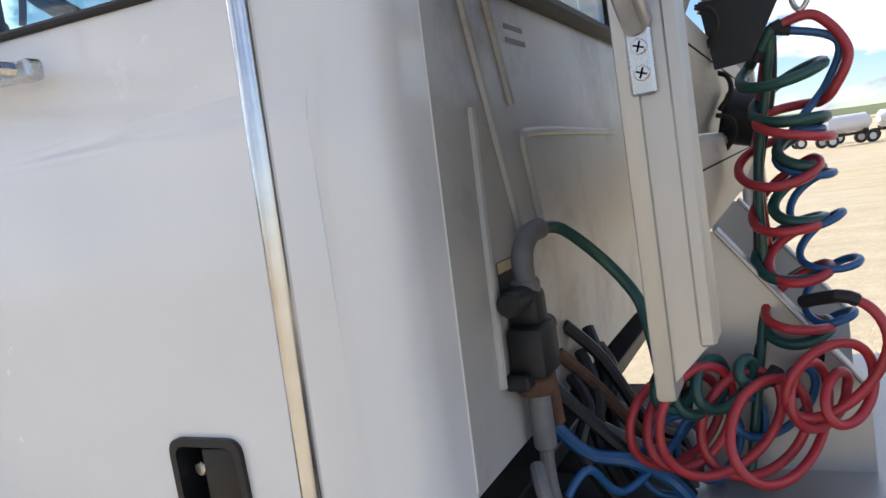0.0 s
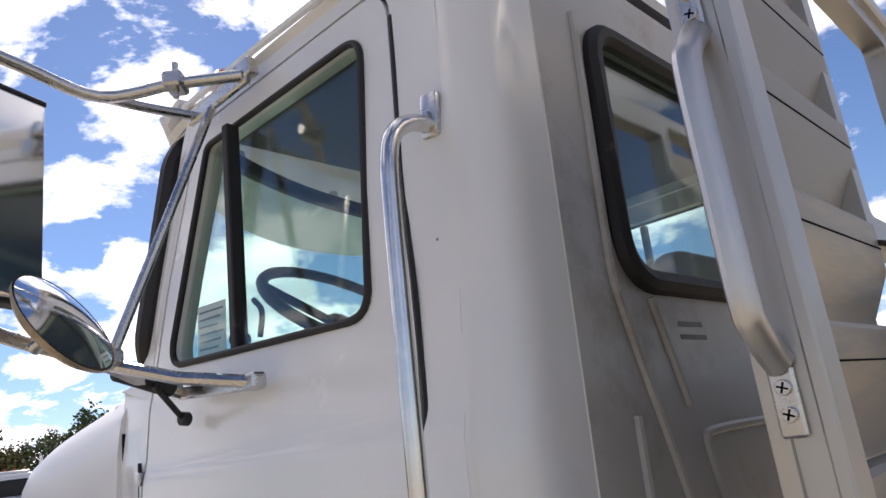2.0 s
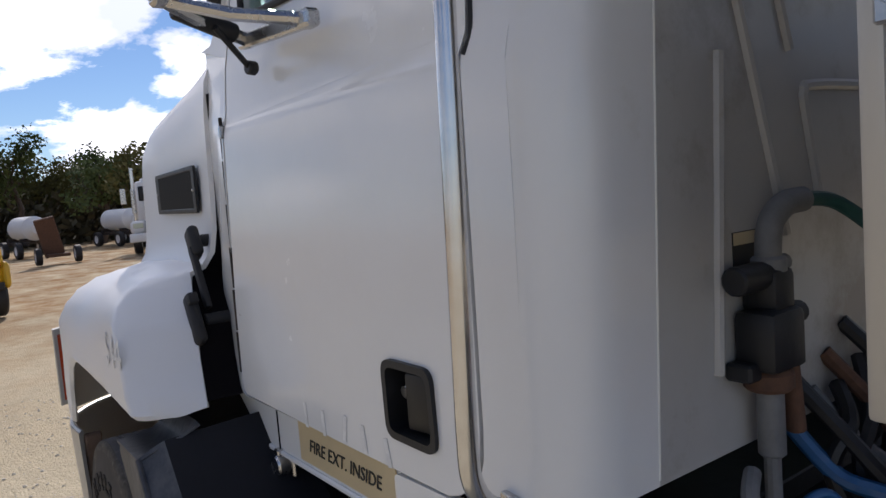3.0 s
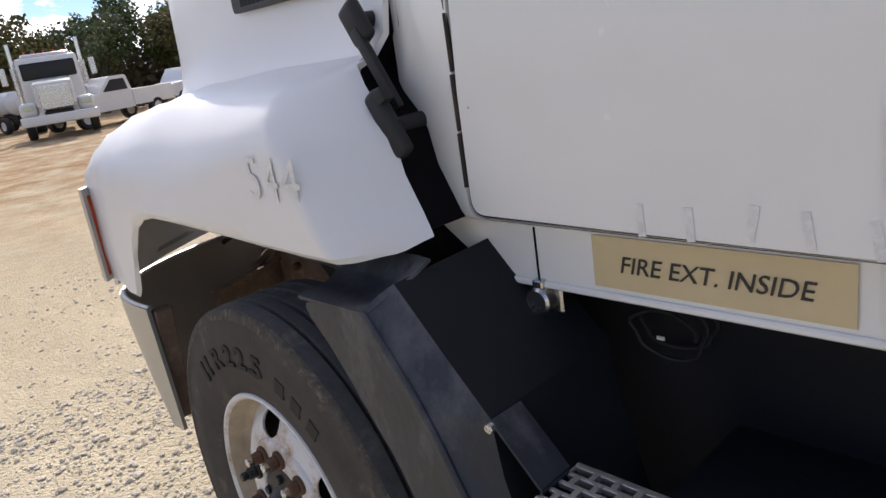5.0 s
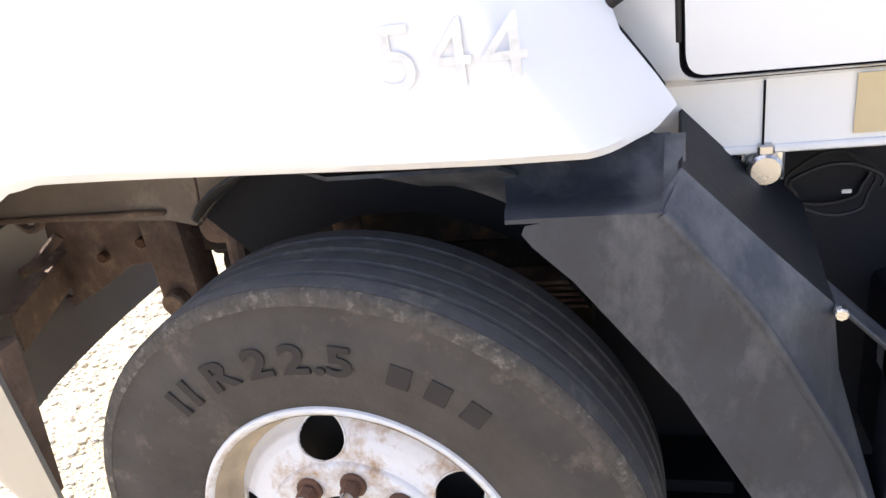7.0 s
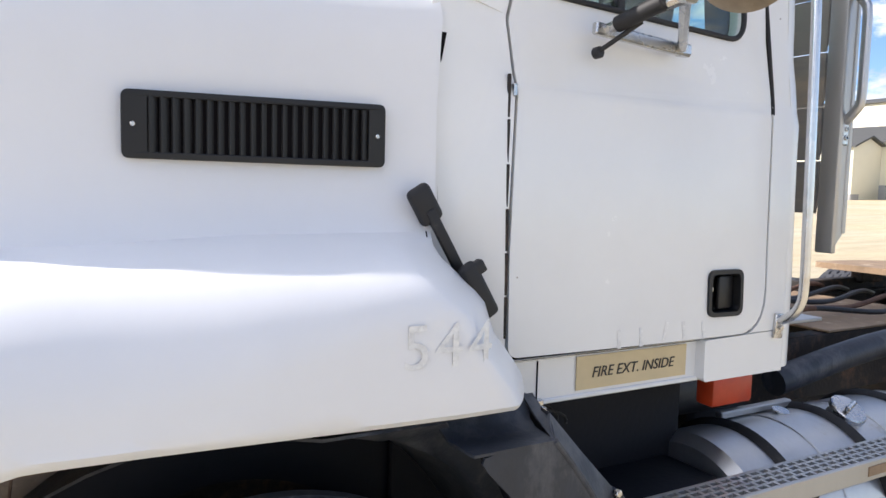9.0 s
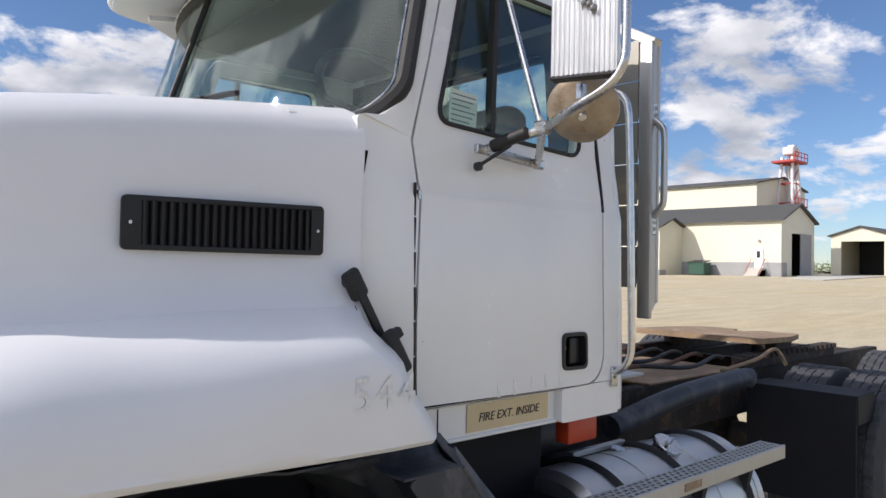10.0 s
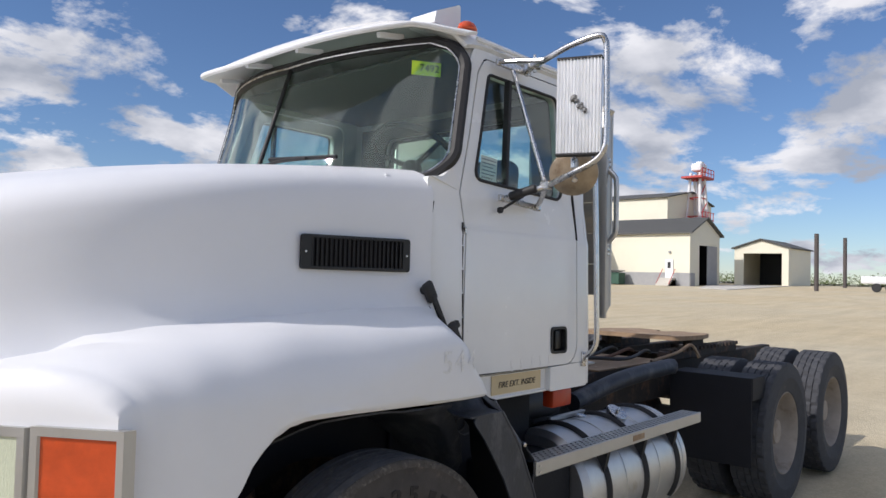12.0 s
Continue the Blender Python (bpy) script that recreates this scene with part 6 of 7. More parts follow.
# ---- coiled air and electric lines ----
def coil(name, label, material, line, r, turns, phase, plane, seed, head=(), tail=(), thick=0.0085, mess=0.3):
    """A springy hose: loops of radius r in the plane of two unit vectors, strung along a line of points."""
    rn = random.Random(seed)
    path = smooth_path(line, 12)
    u, w = Vector(plane[0]).normalized(), Vector(plane[1]).normalized()
    n = int(turns * 20)
    amp = [rn.uniform(1 - mess, 1 + mess) for k in range(int(turns) + 3)]
    lean = [rn.uniform(-mess, mess) for k in range(int(turns) + 3)]
    pts = []
    for k in range(n + 1):
        t = k / n
        q = t * (len(path) - 1)
        i0 = min(int(q), len(path) - 2)
        c = path[i0].lerp(path[i0 + 1], q - i0)
        a = phase + t * turns * 2 * math.pi
        m = t * turns
        i1 = int(m)
        rr = r * lerp(amp[i1], amp[i1 + 1], m - i1)
        ln = lerp(lean[i1], lean[i1 + 1], m - i1)
        nrm = u.cross(w)
        pts.append(c + u * rr * math.cos(a) + w * rr * math.sin(a) + nrm * rr * ln * math.sin(a + 1.3))
    if head:
        pts = smooth_path([*head, pts[0], pts[3]], 6)[:-7] + pts
    pts += [Vector(p) for p in tail]
    run = smooth_path(pts, 2)
    hose = solid(name, tube(run, thick, 8), material, label, "hose", "coiled trailer lines", angle=60)
    for end in (run[:5], run[-5:]):
        part("strain_relief", tube(end, thick * 1.3, 10), M_RUBBER, hose, "black rubber sleeve")
    return hose


FLAT = ((1, 0.1, 0.25), (-0.1, 1, 0.3))
FACE = ((0.86, 0.5, 0.1), (0.1, 0.2, 1))
top = (1.995, -0.30, 1.845)
coil("air_hose", "red coiled air hose hanging from the rack", M_RED, [(2.02, -0.30, 1.71), (1.985, -0.29, 1.60), (2.0, -0.30, 1.45), (1.985, -0.31, 1.32)], 0.056, 5.2, 0.4, FLAT, 1, head=[top, (2.06, -0.30, 1.855), (2.105, -0.30, 1.79), (2.08, -0.30, 1.73)], mess=0.4)
coil("electric_line", "green coiled electric line hanging from the rack", M_GREEN, [(2.0, -0.29, 1.79), (2.02, -0.29, 1.64), (1.99, -0.28, 1.45), (1.99, -0.29, 1.25)], 0.05, 6.3, 2.4, FLAT, 2, head=[(1.965, -0.29, 1.80), top], thick=0.010, mess=0.35)
coil("air_hose", "blue coiled air hose hanging from the rack", M_BLUE, [(2.02, -0.28, 1.68), (2.03, -0.28, 1.55), (2.05, -0.28, 1.42), (2.03, -0.28, 1.28)], 0.043, 5.0, 4.4, FLAT, 3, head=[top, (2.09, -0.29, 1.81), (2.07, -0.28, 1.74)], thick=0.007, mess=0.4)
coil("air_hose", "red air hose in loose loops beside the rack", M_RED, [(1.75, -0.44, 1.20), (1.79, -0.40, 1.19), (1.83, -0.46, 1.215), (1.90, -0.40, 1.18), (1.95, -0.45, 1.20), (2.03, -0.38, 1.23), (2.05, -0.42, 1.25), (2.01, -0.40, 1.31)], 0.06, 8.2, 0.0, FACE, 5, tail=[(2.0, -0.34, 1.38)], mess=0.62)
coil("air_hose", "blue air hose in loose loops on the deck", M_BLUE, [(1.76, -0.38, 1.11), (1.86, -0.36, 1.14), (2.0, -0.34, 1.24)], 0.055, 3.4, 1.0, FACE, 6, head=[(1.62, -0.62, 1.12), (1.66, -0.58, 1.17), (1.70, -0.50, 1.10)], mess=0.6, thick=0.0075)
coil("electric_line", "green line in loose loops below the rack", M_GREEN, [(1.78, -0.44, 1.26), (1.84, -0.42, 1.25), (1.93, -0.40, 1.29)], 0.045, 3.6, 2.0, FACE, 7, thick=0.010, mess=0.6)
for k, (mt, yy) in enumerate(((M_BLACK, -0.27), (M_GREEN, -0.285), (M_RED, -0.26))):
    solid("hanging_line", tube(smooth_path([top, (1.985 - 0.008 * k, yy, 1.75), (1.95, yy, 1.60), (1.93 + 0.01 * k, yy, 1.40), (1.91, yy - 0.05, 1.2), (1.88, -0.36, 1.03)], 6), 0.0085, 8), mt,
          "limp hose hanging down the back of the rack", "hose", "coiled trailer lines", angle=60)

# trailer air valve and fittings on the back wall
valve = thing("air_line_valve", "black cast trailer air valve and grey elbow on the cab back", "valve")
vx = REAR_X + 0.03
vy = -0.015
part("valve_body", box((vx - 0.028, vy - 0.64, 1.345), (vx + 0.035, vy - 0.555, 1.43), 0.012, 2), M_BLACK, valve)
part("valve_neck", box((vx - 0.03, vy - 0.615, 1.42), (vx + 0.025, vy - 0.56, 1.485), 0.012, 2), M_BLACK, valve)
part("valve_arm", rod((vx, vy - 0.675, 1.475), (vx, vy - 0.60, 1.475), 0.02, 12), M_BLACK, valve)
part("valve_port", rod((vx + 0.01, vy - 0.56, 1.415), (vx + 0.01, vy - 0.53, 1.415), 0.016, 12), M_BLACK, valve)
part("valve_port", rod((vx, vy - 0.545, 1.34), (vx, vy - 0.545, 1.40), 0.022, 12), M_BLACK, valve)
part("valve_foot", box((vx - 0.03, vy - 0.66, 1.335), (vx + 0.01, vy - 0.63, 1.36), 0.004), M_BLACK, valve)
part("valve_base", rod((vx, vy - 0.60, 1.345), (vx, vy - 0.60, 1.315), 0.034, 16), M_RUST, valve, "rust-brown brass fitting")
part("brass_pipe", rod((vx, vy - 0.545, 1.35), (vx + 0.005, vy - 0.54, 1.24), 0.014, 12), M_RUST, valve)
part("elbow", tube(smooth_path([(vx, vy - 0.588, 1.47), (vx, vy - 0.588, 1.51), (vx, vy - 0.578, 1.545), (vx + 0.005, vy - 0.55, 1.568), (vx + 0.01, vy - 0.51, 1.572)], 6), 0.018, 14), M_GRAYPIPE, valve, "grey pipe elbow")
part("elbow_collar", join(rod((vx, vy - 0.588, 1.475), (vx, vy - 0.588, 1.50), 0.024, 14), rod((vx, vy - 0.588, 1.487), (vx, vy - 0.545, 1.487), 0.012, 10)), M_GRAYPIPE, valve)
part("lower_pipe", join(rod((vx, vy - 0.598, 1.315), (vx, vy - 0.598, 1.22), 0.019, 14), tube(smooth_path([(vx, vy - 0.598, 1.22), (vx, vy - 0.598, 1.16), (vx + 0.02, vy - 0.63, 1.11), (vx + 0.03, vy - 0.68, 1.13), (vx + 0.02, vy - 0.69, 1.19), (vx, vy - 0.65, 1.21)], 6), 0.012, 10)), M_GRAYPIPE, valve)
part("valve_hose", tube(smooth_path([(vx + 0.01, vy - 0.51, 1.572), (vx + 0.03, -0.46, 1.56), (vx + 0.08, -0.40, 1.49), (vx + 0.13, -0.40, 1.42), (vx + 0.15, -0.42, 1.36), (vx + 0.16, -0.43, 1.30)], 6), 0.011, 10), M_GREEN, valve, "green rubber hose")
for k, (mt, dy, dz) in enumerate(((M_BLACK, 0.0, 0.0), (M_GRAYPIPE, 0.05, -0.03), (M_RUST, 0.10, 0.02), (M_BLACK, 0.16, 0.06), (M_BLUE, -0.02, -0.06), (M_GRAYPIPE, 0.2, -0.05))):
    part("conduit", tube(smooth_path([(vx - 0.03, -0.50 + dy, 1.30 + dz), (vx + 0.03, -0.47 + dy, 1.22 + dz), (vx + 0.10, -0.45 + dy, 1.14), (vx + 0.16, -0.40 + dy, 1.08), (vx + 0.22, -0.45, 1.02)], 5), 0.013, 8), mt, valve)

for k in range(4):
    part("dark_hose", tube(smooth_path([(REAR_X + 0.02, -0.40 + 0.075 * k, 1.27 + 0.03 * (k % 3)), (REAR_X + 0.06, -0.45 + 0.07 * k, 1.23), (REAR_X + 0.05 + 0.02 * (k % 2), -0.49 + 0.05 * k, 1.16), (REAR_X + 0.10, -0.46 + 0.05 * k, 1.05)], 5), 0.013, 8), (M_VENT, M_RUBBER, M_VENT)[k % 3], valve)

# ---- gravel stones near the truck ----
rn = random.Random(11)
proto = bmesh.new()
bmesh.ops.create_icosphere(proto, subdivisions=1, radius=1)
pv = [v.co.copy() for v in proto.verts]
pf = [[v.index for v in f.verts] for f in proto.faces]
proto.free()
verts, faces = [], []
for k in range(14000):
    x = rn.uniform(-5.5, 2.2) if k < 4200 else rn.uniform(-2.6, 0.4)
    y = rn.uniform(-3.4, 1.2) if k < 4200 else rn.uniform(-1.9, 1.4)
    s = rn.choice((0.004, 0.004, 0.005, 0.006, 0.007, 0.009, 0.013)) * rn.uniform(0.7, 1.3)
    sx, sy, sz = s * rn.uniform(0.8, 1.4), s * rn.uniform(0.8, 1.4), s * rn.uniform(0.5, 0.8)
    a = rn.uniform(0, 6.28)
    b = len(verts)
    for p in pv:
        q = 1 + 0.25 * rn.uniform(-1, 1)
        verts.append((x + (p.x * math.cos(a) - p.y * math.sin(a)) * sx * q, y + (p.x * math.sin(a) + p.y * math.cos(a)) * sy * q, ground_height(x, y) + p.z * sz * q + sz * 0.35))
    faces += [[b + i for i in f] for f in pf]
me = bpy.data.meshes.new("gravel_stones")
me.from_pydata(verts, [], faces)
M_STONE = mat("limestone_chips", (0.68, 0.62, 0.51), 0.95, var=0.3, scale=60, stain=(0.30, 0.26, 0.20), stain_at=0.55, stain_scale=25, bump=0.001, bscale=200)
me.materials.append(M_STONE)
tagged(new("gravel_stones", me), "loose limestone chips scattered over the yard", "gravel", kind="stuff")


# ---- far buildings ----
def barn(name, label, x, y, wx, wy, eave, ridge, along, base=0.0, skirt=0.0, opening=None):
    """A steel building; along: 'x' or 'y', the way its ridge runs; opening: (u0, u1, top) of the door in the gable or front wall."""
    b = thing(name, label, "building", (x, y, ground_height(x, y)))
    def wall(outline, holes, place, nm="wall"):
        return part(nm, plate(outline, holes, 0.25, place), M_CREAM, b)
    hole = [[(opening[0], 0.02), (opening[1], 0.02), (opening[1], opening[2]), (opening[0], opening[2])]] if opening else []
    if along == 'y':      # gables face y, long walls face x
        gab = [(0, 0), (wx, 0), (wx, eave), (wx / 2, ridge), (0, eave)]
        wall(gab, hole, lambda u, v, d: (u, d, v), "gable_wall")
        wall(gab, [], lambda u, v, d: (u, wy - 0.25 + d, v), "gable_wall")
        wall([(0.25, 0), (wy - 0.25, 0), (wy - 0.25, eave), (0.25, eave)], [], lambda u, v, d: (d, u, v), "long_wall")
        wall([(0.25, 0), (wy - 0.25, 0), (wy - 0.25, eave), (0.25, eave)], [], lambda u, v, d: (wx - 0.25 + d, u, v), "long_wall")
        for s in (0, 1):
            part("roof_slope", plate([(-0.4, -0.4), (wx / 2, -0.4), (wx / 2, wy + 0.4), (-0.4, wy + 0.4)], [], 0.18,
                                     lambda u, v, d, s=s: (u if s == 0 else wx - u, v, eave + (ridge - eave) * u / (wx / 2) + 0.05 + d)), M_ROOFG, b)
        if skirt:
            part("block_skirt", box((-0.06, 0, 0), (-0.01, wy, skirt), 0), M_BLOCK, b)
            part("block_skirt", box((0, -0.06, 0), (1.3, -0.01, skirt), 0), M_BLOCK, b)
    else:
        gab = [(0, 0), (wy, 0), (wy, eave), (wy / 2, ridge), (0, eave)]
        wall(gab, hole, lambda u, v, d: (d, u, v), "gable_wall")
        wall(gab, [], lambda u, v, d: (wx - 0.25 + d, u, v), "gable_wall")
        wall([(0.25, 0), (wx - 0.25, 0), (wx - 0.25, eave), (0.25, eave)], [], lambda u, v, d: (u, d, v), "long_wall")
        wall([(0.25, 0), (wx - 0.25, 0), (wx - 0.25, eave), (0.25, eave)], [], lambda u, v, d: (u, wy - 0.25 + d, v), "long_wall")
        for s in (0, 1):
            part("roof_slope", plate([(-0.3, -0.3), (wx + 0.3, -0.3), (wx + 0.3, wy / 2), (-0.3, wy / 2)], [], 0.15,
                                     lambda u, v, d, s=s: (u, v if s == 0 else wy - v, eave + (ridge - eave) * v / (wy / 2) + 0.05 + d)), M_ROOFG, b)
    part("floor_slab", box((0.2, 0.2, -0.6), (wx - 0.2, wy - 0.2, 0.02), 0), M_BLOCK, b)
    return b


main = barn("grain_shed", "cream steel shed with grey block skirt and dark roof", 76.7, 30.4, 8.6, 30.0, 6.0, 7.8, 'y', skirt=1.5, opening=(2.6, 7.4, 4.7))
part("walk_door", box((-0.10, 1.9, 0.9), (-0.02, 2.85, 3.0), 0.01), M_WPOLE, main, "white walk-in door")
part("door_light", box((-0.115, 2.2, 2.0), (-0.10, 2.55, 2.7), 0), M_BLACK, main)
part("wall_lamp", box((-0.2, 2.2, 3.7), (-0.02, 2.45, 3.95), 0.03), M_BLOCK, main)
for k in range(4):
    part("door_step", box((-1.1 - 0.3 * k, 1.6, 0), (-0.02, 3.1, 0.9 - 0.22 * k), 0.01), M_CONC, main)
part("step_rail", join(rod((-1.9, 1.6, 0.2), (-0.2, 1.6, 1.9), 0.04, 6), rod((-1.9, 3.1, 0.2), (-0.2, 3.1, 1.9), 0.04, 6)), M_REDP, main)
part("sliding_door", box((4.6, -0.14, 0.05), (7.5, -0.04, 4.7), 0.02), M_BLOCK, main)
wing = barn("shed_wing", "cream lean-to wing with small windows", 71.8, 41.8, 5.2, 14.0, 5.4, 6.4, 'y', skirt=0.6)
for yy in (1.0, 3.2):
    part("small_window", box((-0.08, yy, 3.2), (-0.02, yy + 0.7, 4.0), 0.01), M_BLACK, wing)
part("wing_door", box((-0.08, 2.4, 0.1), (-0.02, 3.3, 2.2), 0.01), M_WPOLE, wing)
hall = barn("tall_hall", "tall cream storage hall behind the shed", 97.0, 42.4, 16.0, 40.0, 12.2, 13.6, 'y')
shed = barn("machine_shed", "small cream machine shed with open doorway", 89.1, 23.7, 9.0, 6.3, 4.5, 5.5, 'x', opening=(0.75, 5.2, 3.9))
# black boards put the inside shade of the doorways into colour
part("shade_board", box((8.4, 0.3, 0.03), (8.6, 6.0, 4.2), 0), M_BLACK, shed)
part("shade_board", box((8.0, 0.4, 0.03), (8.2, 29.0, 5.0), 0), M_BLACK, main)
solid("door_apron", plate([(66.6, 22.5), (88.6, 23.6), (88.7, 29.6), (80.7, 30.1), (69.7, 26.5)], [], 0.05, lambda u, v, d: (u, v, ground_height(u, v) + 0.02 + d)), M_CONC, "pale concrete apron before the sheds", "pavement", kind="structure")
dump = thing("dumpster", "green steel dumpster against the shed wall", "dumpster", (74.5, 37.9, ground_height(74.5, 37.9)))
part("bin", join(box((0, 0, 0.1), (1.5, 1.9, 1.35), 0.05), box((-0.05, -0.05, 1.3), (1.55, 1.95, 1.42), 0.02)), mat("green_bin_paint", (0.03, 0.09, 0.06), 0.6, var=0.2), dump)
part("dumpster_lid", rotated(box((0, 0, 0), (1.6, 1.95, 0.08), 0.02), pose(-0.03, 0, 1.42, 0, -8)), M_BLACK, dump)
tw = thing("elevator_tower", "red and white steel elevator leg tower", "tower", (105.0, 41.4, 0.5))
legs = [((-2.6, -1.6, 0), (-0.7, -0.7, 17.5)), ((2.6, -1.6, 0), (0.7, -0.7, 17.5)), ((-2.6, 1.6, 0), (-0.7, 0.7, 17.5)), ((2.6, 1.6, 0), (0.7, 0.7, 17.5))]
for a, b in legs:
    part("tower_leg", rod(a, b, 0.22, 10), M_WPOLE, tw)
for k in range(6):
    z = 2.5 + k * 2.8
    q = z / 17.5
    xx, yy = lerp(2.6, 0.7, q), lerp(1.6, 0.7, q)
    part("tower_brace", join(rod((-xx, -yy, z), (xx, -yy, z), 0.1, 6), rod((-xx, yy, z), (xx, yy, z), 0.1, 6), rod((-xx, -yy, z), (xx, -yy, z + 2.4), 0.07, 6), rod((-xx, -yy, z), (-xx, yy, z), 0.08, 6), rod((xx, -yy, z), (xx, yy, z), 0.08, 6)), M_REDP, tw)
part("tower_leg_casing", box((0.9, -0.5, 0), (1.6, 0.5, 18.2), 0.03), M_WPOLE, tw)
part("tower_deck", join(box((-2.2, -1.6, 16.6), (2.4, 1.6, 16.9), 0.02), *[rod((-2.1 + k * 1.1, -1.6, 16.9), (-2.1 + k * 1.1, -1.6, 18.0), 0.06, 6) for k in range(5)], rod((-2.1, -1.6, 18.0), (2.3, -1.6, 18.0), 0.06, 6), rod((-2.1, -1.6, 17.4), (2.3, -1.6, 17.4), 0.06, 6)), M_REDP, tw)
part("tower_lower_deck", join(box((-3.4, -2.2, 10.2), (1.0, 1.2, 10.4), 0.02), *[rod((-3.3 + k * 1.0, -2.2, 10.4), (-3.3 + k * 1.0, -2.2, 11.4), 0.06, 6) for k in range(5)], rod((-3.3, -2.2, 11.4), (0.9, -2.2, 11.4), 0.06, 6)), M_REDP, tw)
part("tower_head", join(box((-0.6, -0.8, 17.8), (1.8, 0.8, 19.0), 0.25, 3), box((0.4, -0.5, 18.6), (1.5, 0.5, 19.4), 0.2, 3)), M_WPOLE, tw)
for px, py, h in ((72.4, 16.35, 5.4), (88.5, 17.6, 5.6)):
    solid("timber_pole", rod((px, py, ground_height(px, py) - 0.1), (px, py, ground_height(px, py) + h), 0.2, 12), M_POLE, "dark weathered timber pole standing in the yard", "pole", "yard poles")
gr = thing("gravity_wagon", "white farm wagon on wheels", "wagon", (74.8, 11.4, ground_height(74.8, 11.4)))
part("tub", box((-0.9, -1.6, 0.75), (0.9, 1.6, 1.45), 0.15, 2), M_WPOLE, gr)
for yy in (-0.8, 0.3):
    part("wagon_wheel", revolve([(0.0, -0.1), (0.36, -0.1), (0.4, -0.05), (0.4, 0.05), (0.36, 0.1), (0, 0.1)], (0, 0, 0), 20), M_RUBBER, gr).matrix_local = pose(-0.9, yy, 0.4, 0, 0, 90)


# ---- vehicles and clutter across the yard ----
def road_wheel(parent, x, y, r=0.5, w=0.28, rim=M_WPOLE):
    wh = part("wheel", revolve([(r * 0.55, w / 2), (r * 0.92, w / 2), (r, w * 0.35), (r, -w * 0.35), (r * 0.92, -w / 2), (r * 0.55, -w / 2)], (x, y, r), 28), M_RUBBER, parent)
    part("wheel_disc", revolve([(0, w * 0.3), (r * 0.5, w * 0.3), (r * 0.56, w * 0.48), (r * 0.56, -w * 0.48), (r * 0.5, -w * 0.3), (0, -w * 0.3)], (x, y, r), 20), rim, wh)


def far_truck(at, turn):
    """A white long-nosed truck seen from its front; it looks along its own -x."""
    b = thing("parked_truck", "white long-nosed truck with chrome stacks, parked across the yard", "truck")
    part("cab", join(box((1.2, -1.0, 1.1), (2.9, 1.0, 2.75), 0.12, 3), box((1.4, -0.8, 2.7), (2.8, 0.8, 2.86), 0.06, 2)), M_WHITE, b)
    part("hood", join(box((-0.9, -0.62, 1.0), (1.25, 0.62, 1.85), 0.12, 3), rotated(box((-1.1, -0.6, -0.05), (1.1, 0.6, 0.05), 0.03), pose(0.2, 0, 1.86, 0, -5))), M_WHITE, b)
    for s in (-1, 1):
        part("fender", join(box((-0.75, s * 0.62, 0.75), (0.55, s * 1.18, 1.25), 0.16, 4)), M_WHITE, b)
        part("headlamp", box((-0.80, s * 0.72, 0.98), (-0.74, s * 1.06, 1.16), 0.02), M_LENS, b)
        part("exhaust_stack", rod((2.75, s * 1.15, 1.2), (2.75, s * 1.15, 3.35), 0.075, 14), M_CHROME, b)
        part("stack_guard", rod((2.75, s * 1.15, 1.5), (2.75, s * 1.15, 2.5), 0.12, 16), M_STEEL, b)
        part("mirror", box((1.35, s * 1.35, 1.9), (1.45, s * 1.55, 2.5), 0.02), M_STEEL, b)
        road_wheel(b, 0.0, s * 1.0)
        for x in (5.0, 6.3):
            road_wheel(b, x, s * 0.95, 0.5, 0.55)
    part("windscreen", box((1.17, -0.88, 1.98), (1.21, 0.88, 2.55), 0.05, 3), M_VENT, b)
    part("grille", box((-0.97, -0.5, 0.95), (-0.88, 0.5, 1.72), 0.03), M_STEEL, b)
    part("bumper", box((-1.15, -1.2, 0.48), (-0.95, 1.2, 0.80), 0.05, 3), M_WHITE, b)
    part("frame", box((-0.9, -0.45, 0.6), (7.0, 0.45, 0.9), 0.02), M_FRAME, b)
    part("fuel_tank", rod((1.5, -0.85, 0.6), (2.9, -0.85, 0.6), 0.32, 24), M_TANK, b)
    for k in range(5):
        part("marker_lamp", box((1.30, -0.62 + 0.31 * k - 0.04, 2.86), (1.42, -0.62 + 0.31 * k + 0.04, 2.93), 0.015), M_AMBER, b)
    b.matrix_world = pose(at[0], at[1], 0, 0, 0, turn)
    return b


far_truck((-26.2, 6.25, 0), 163)


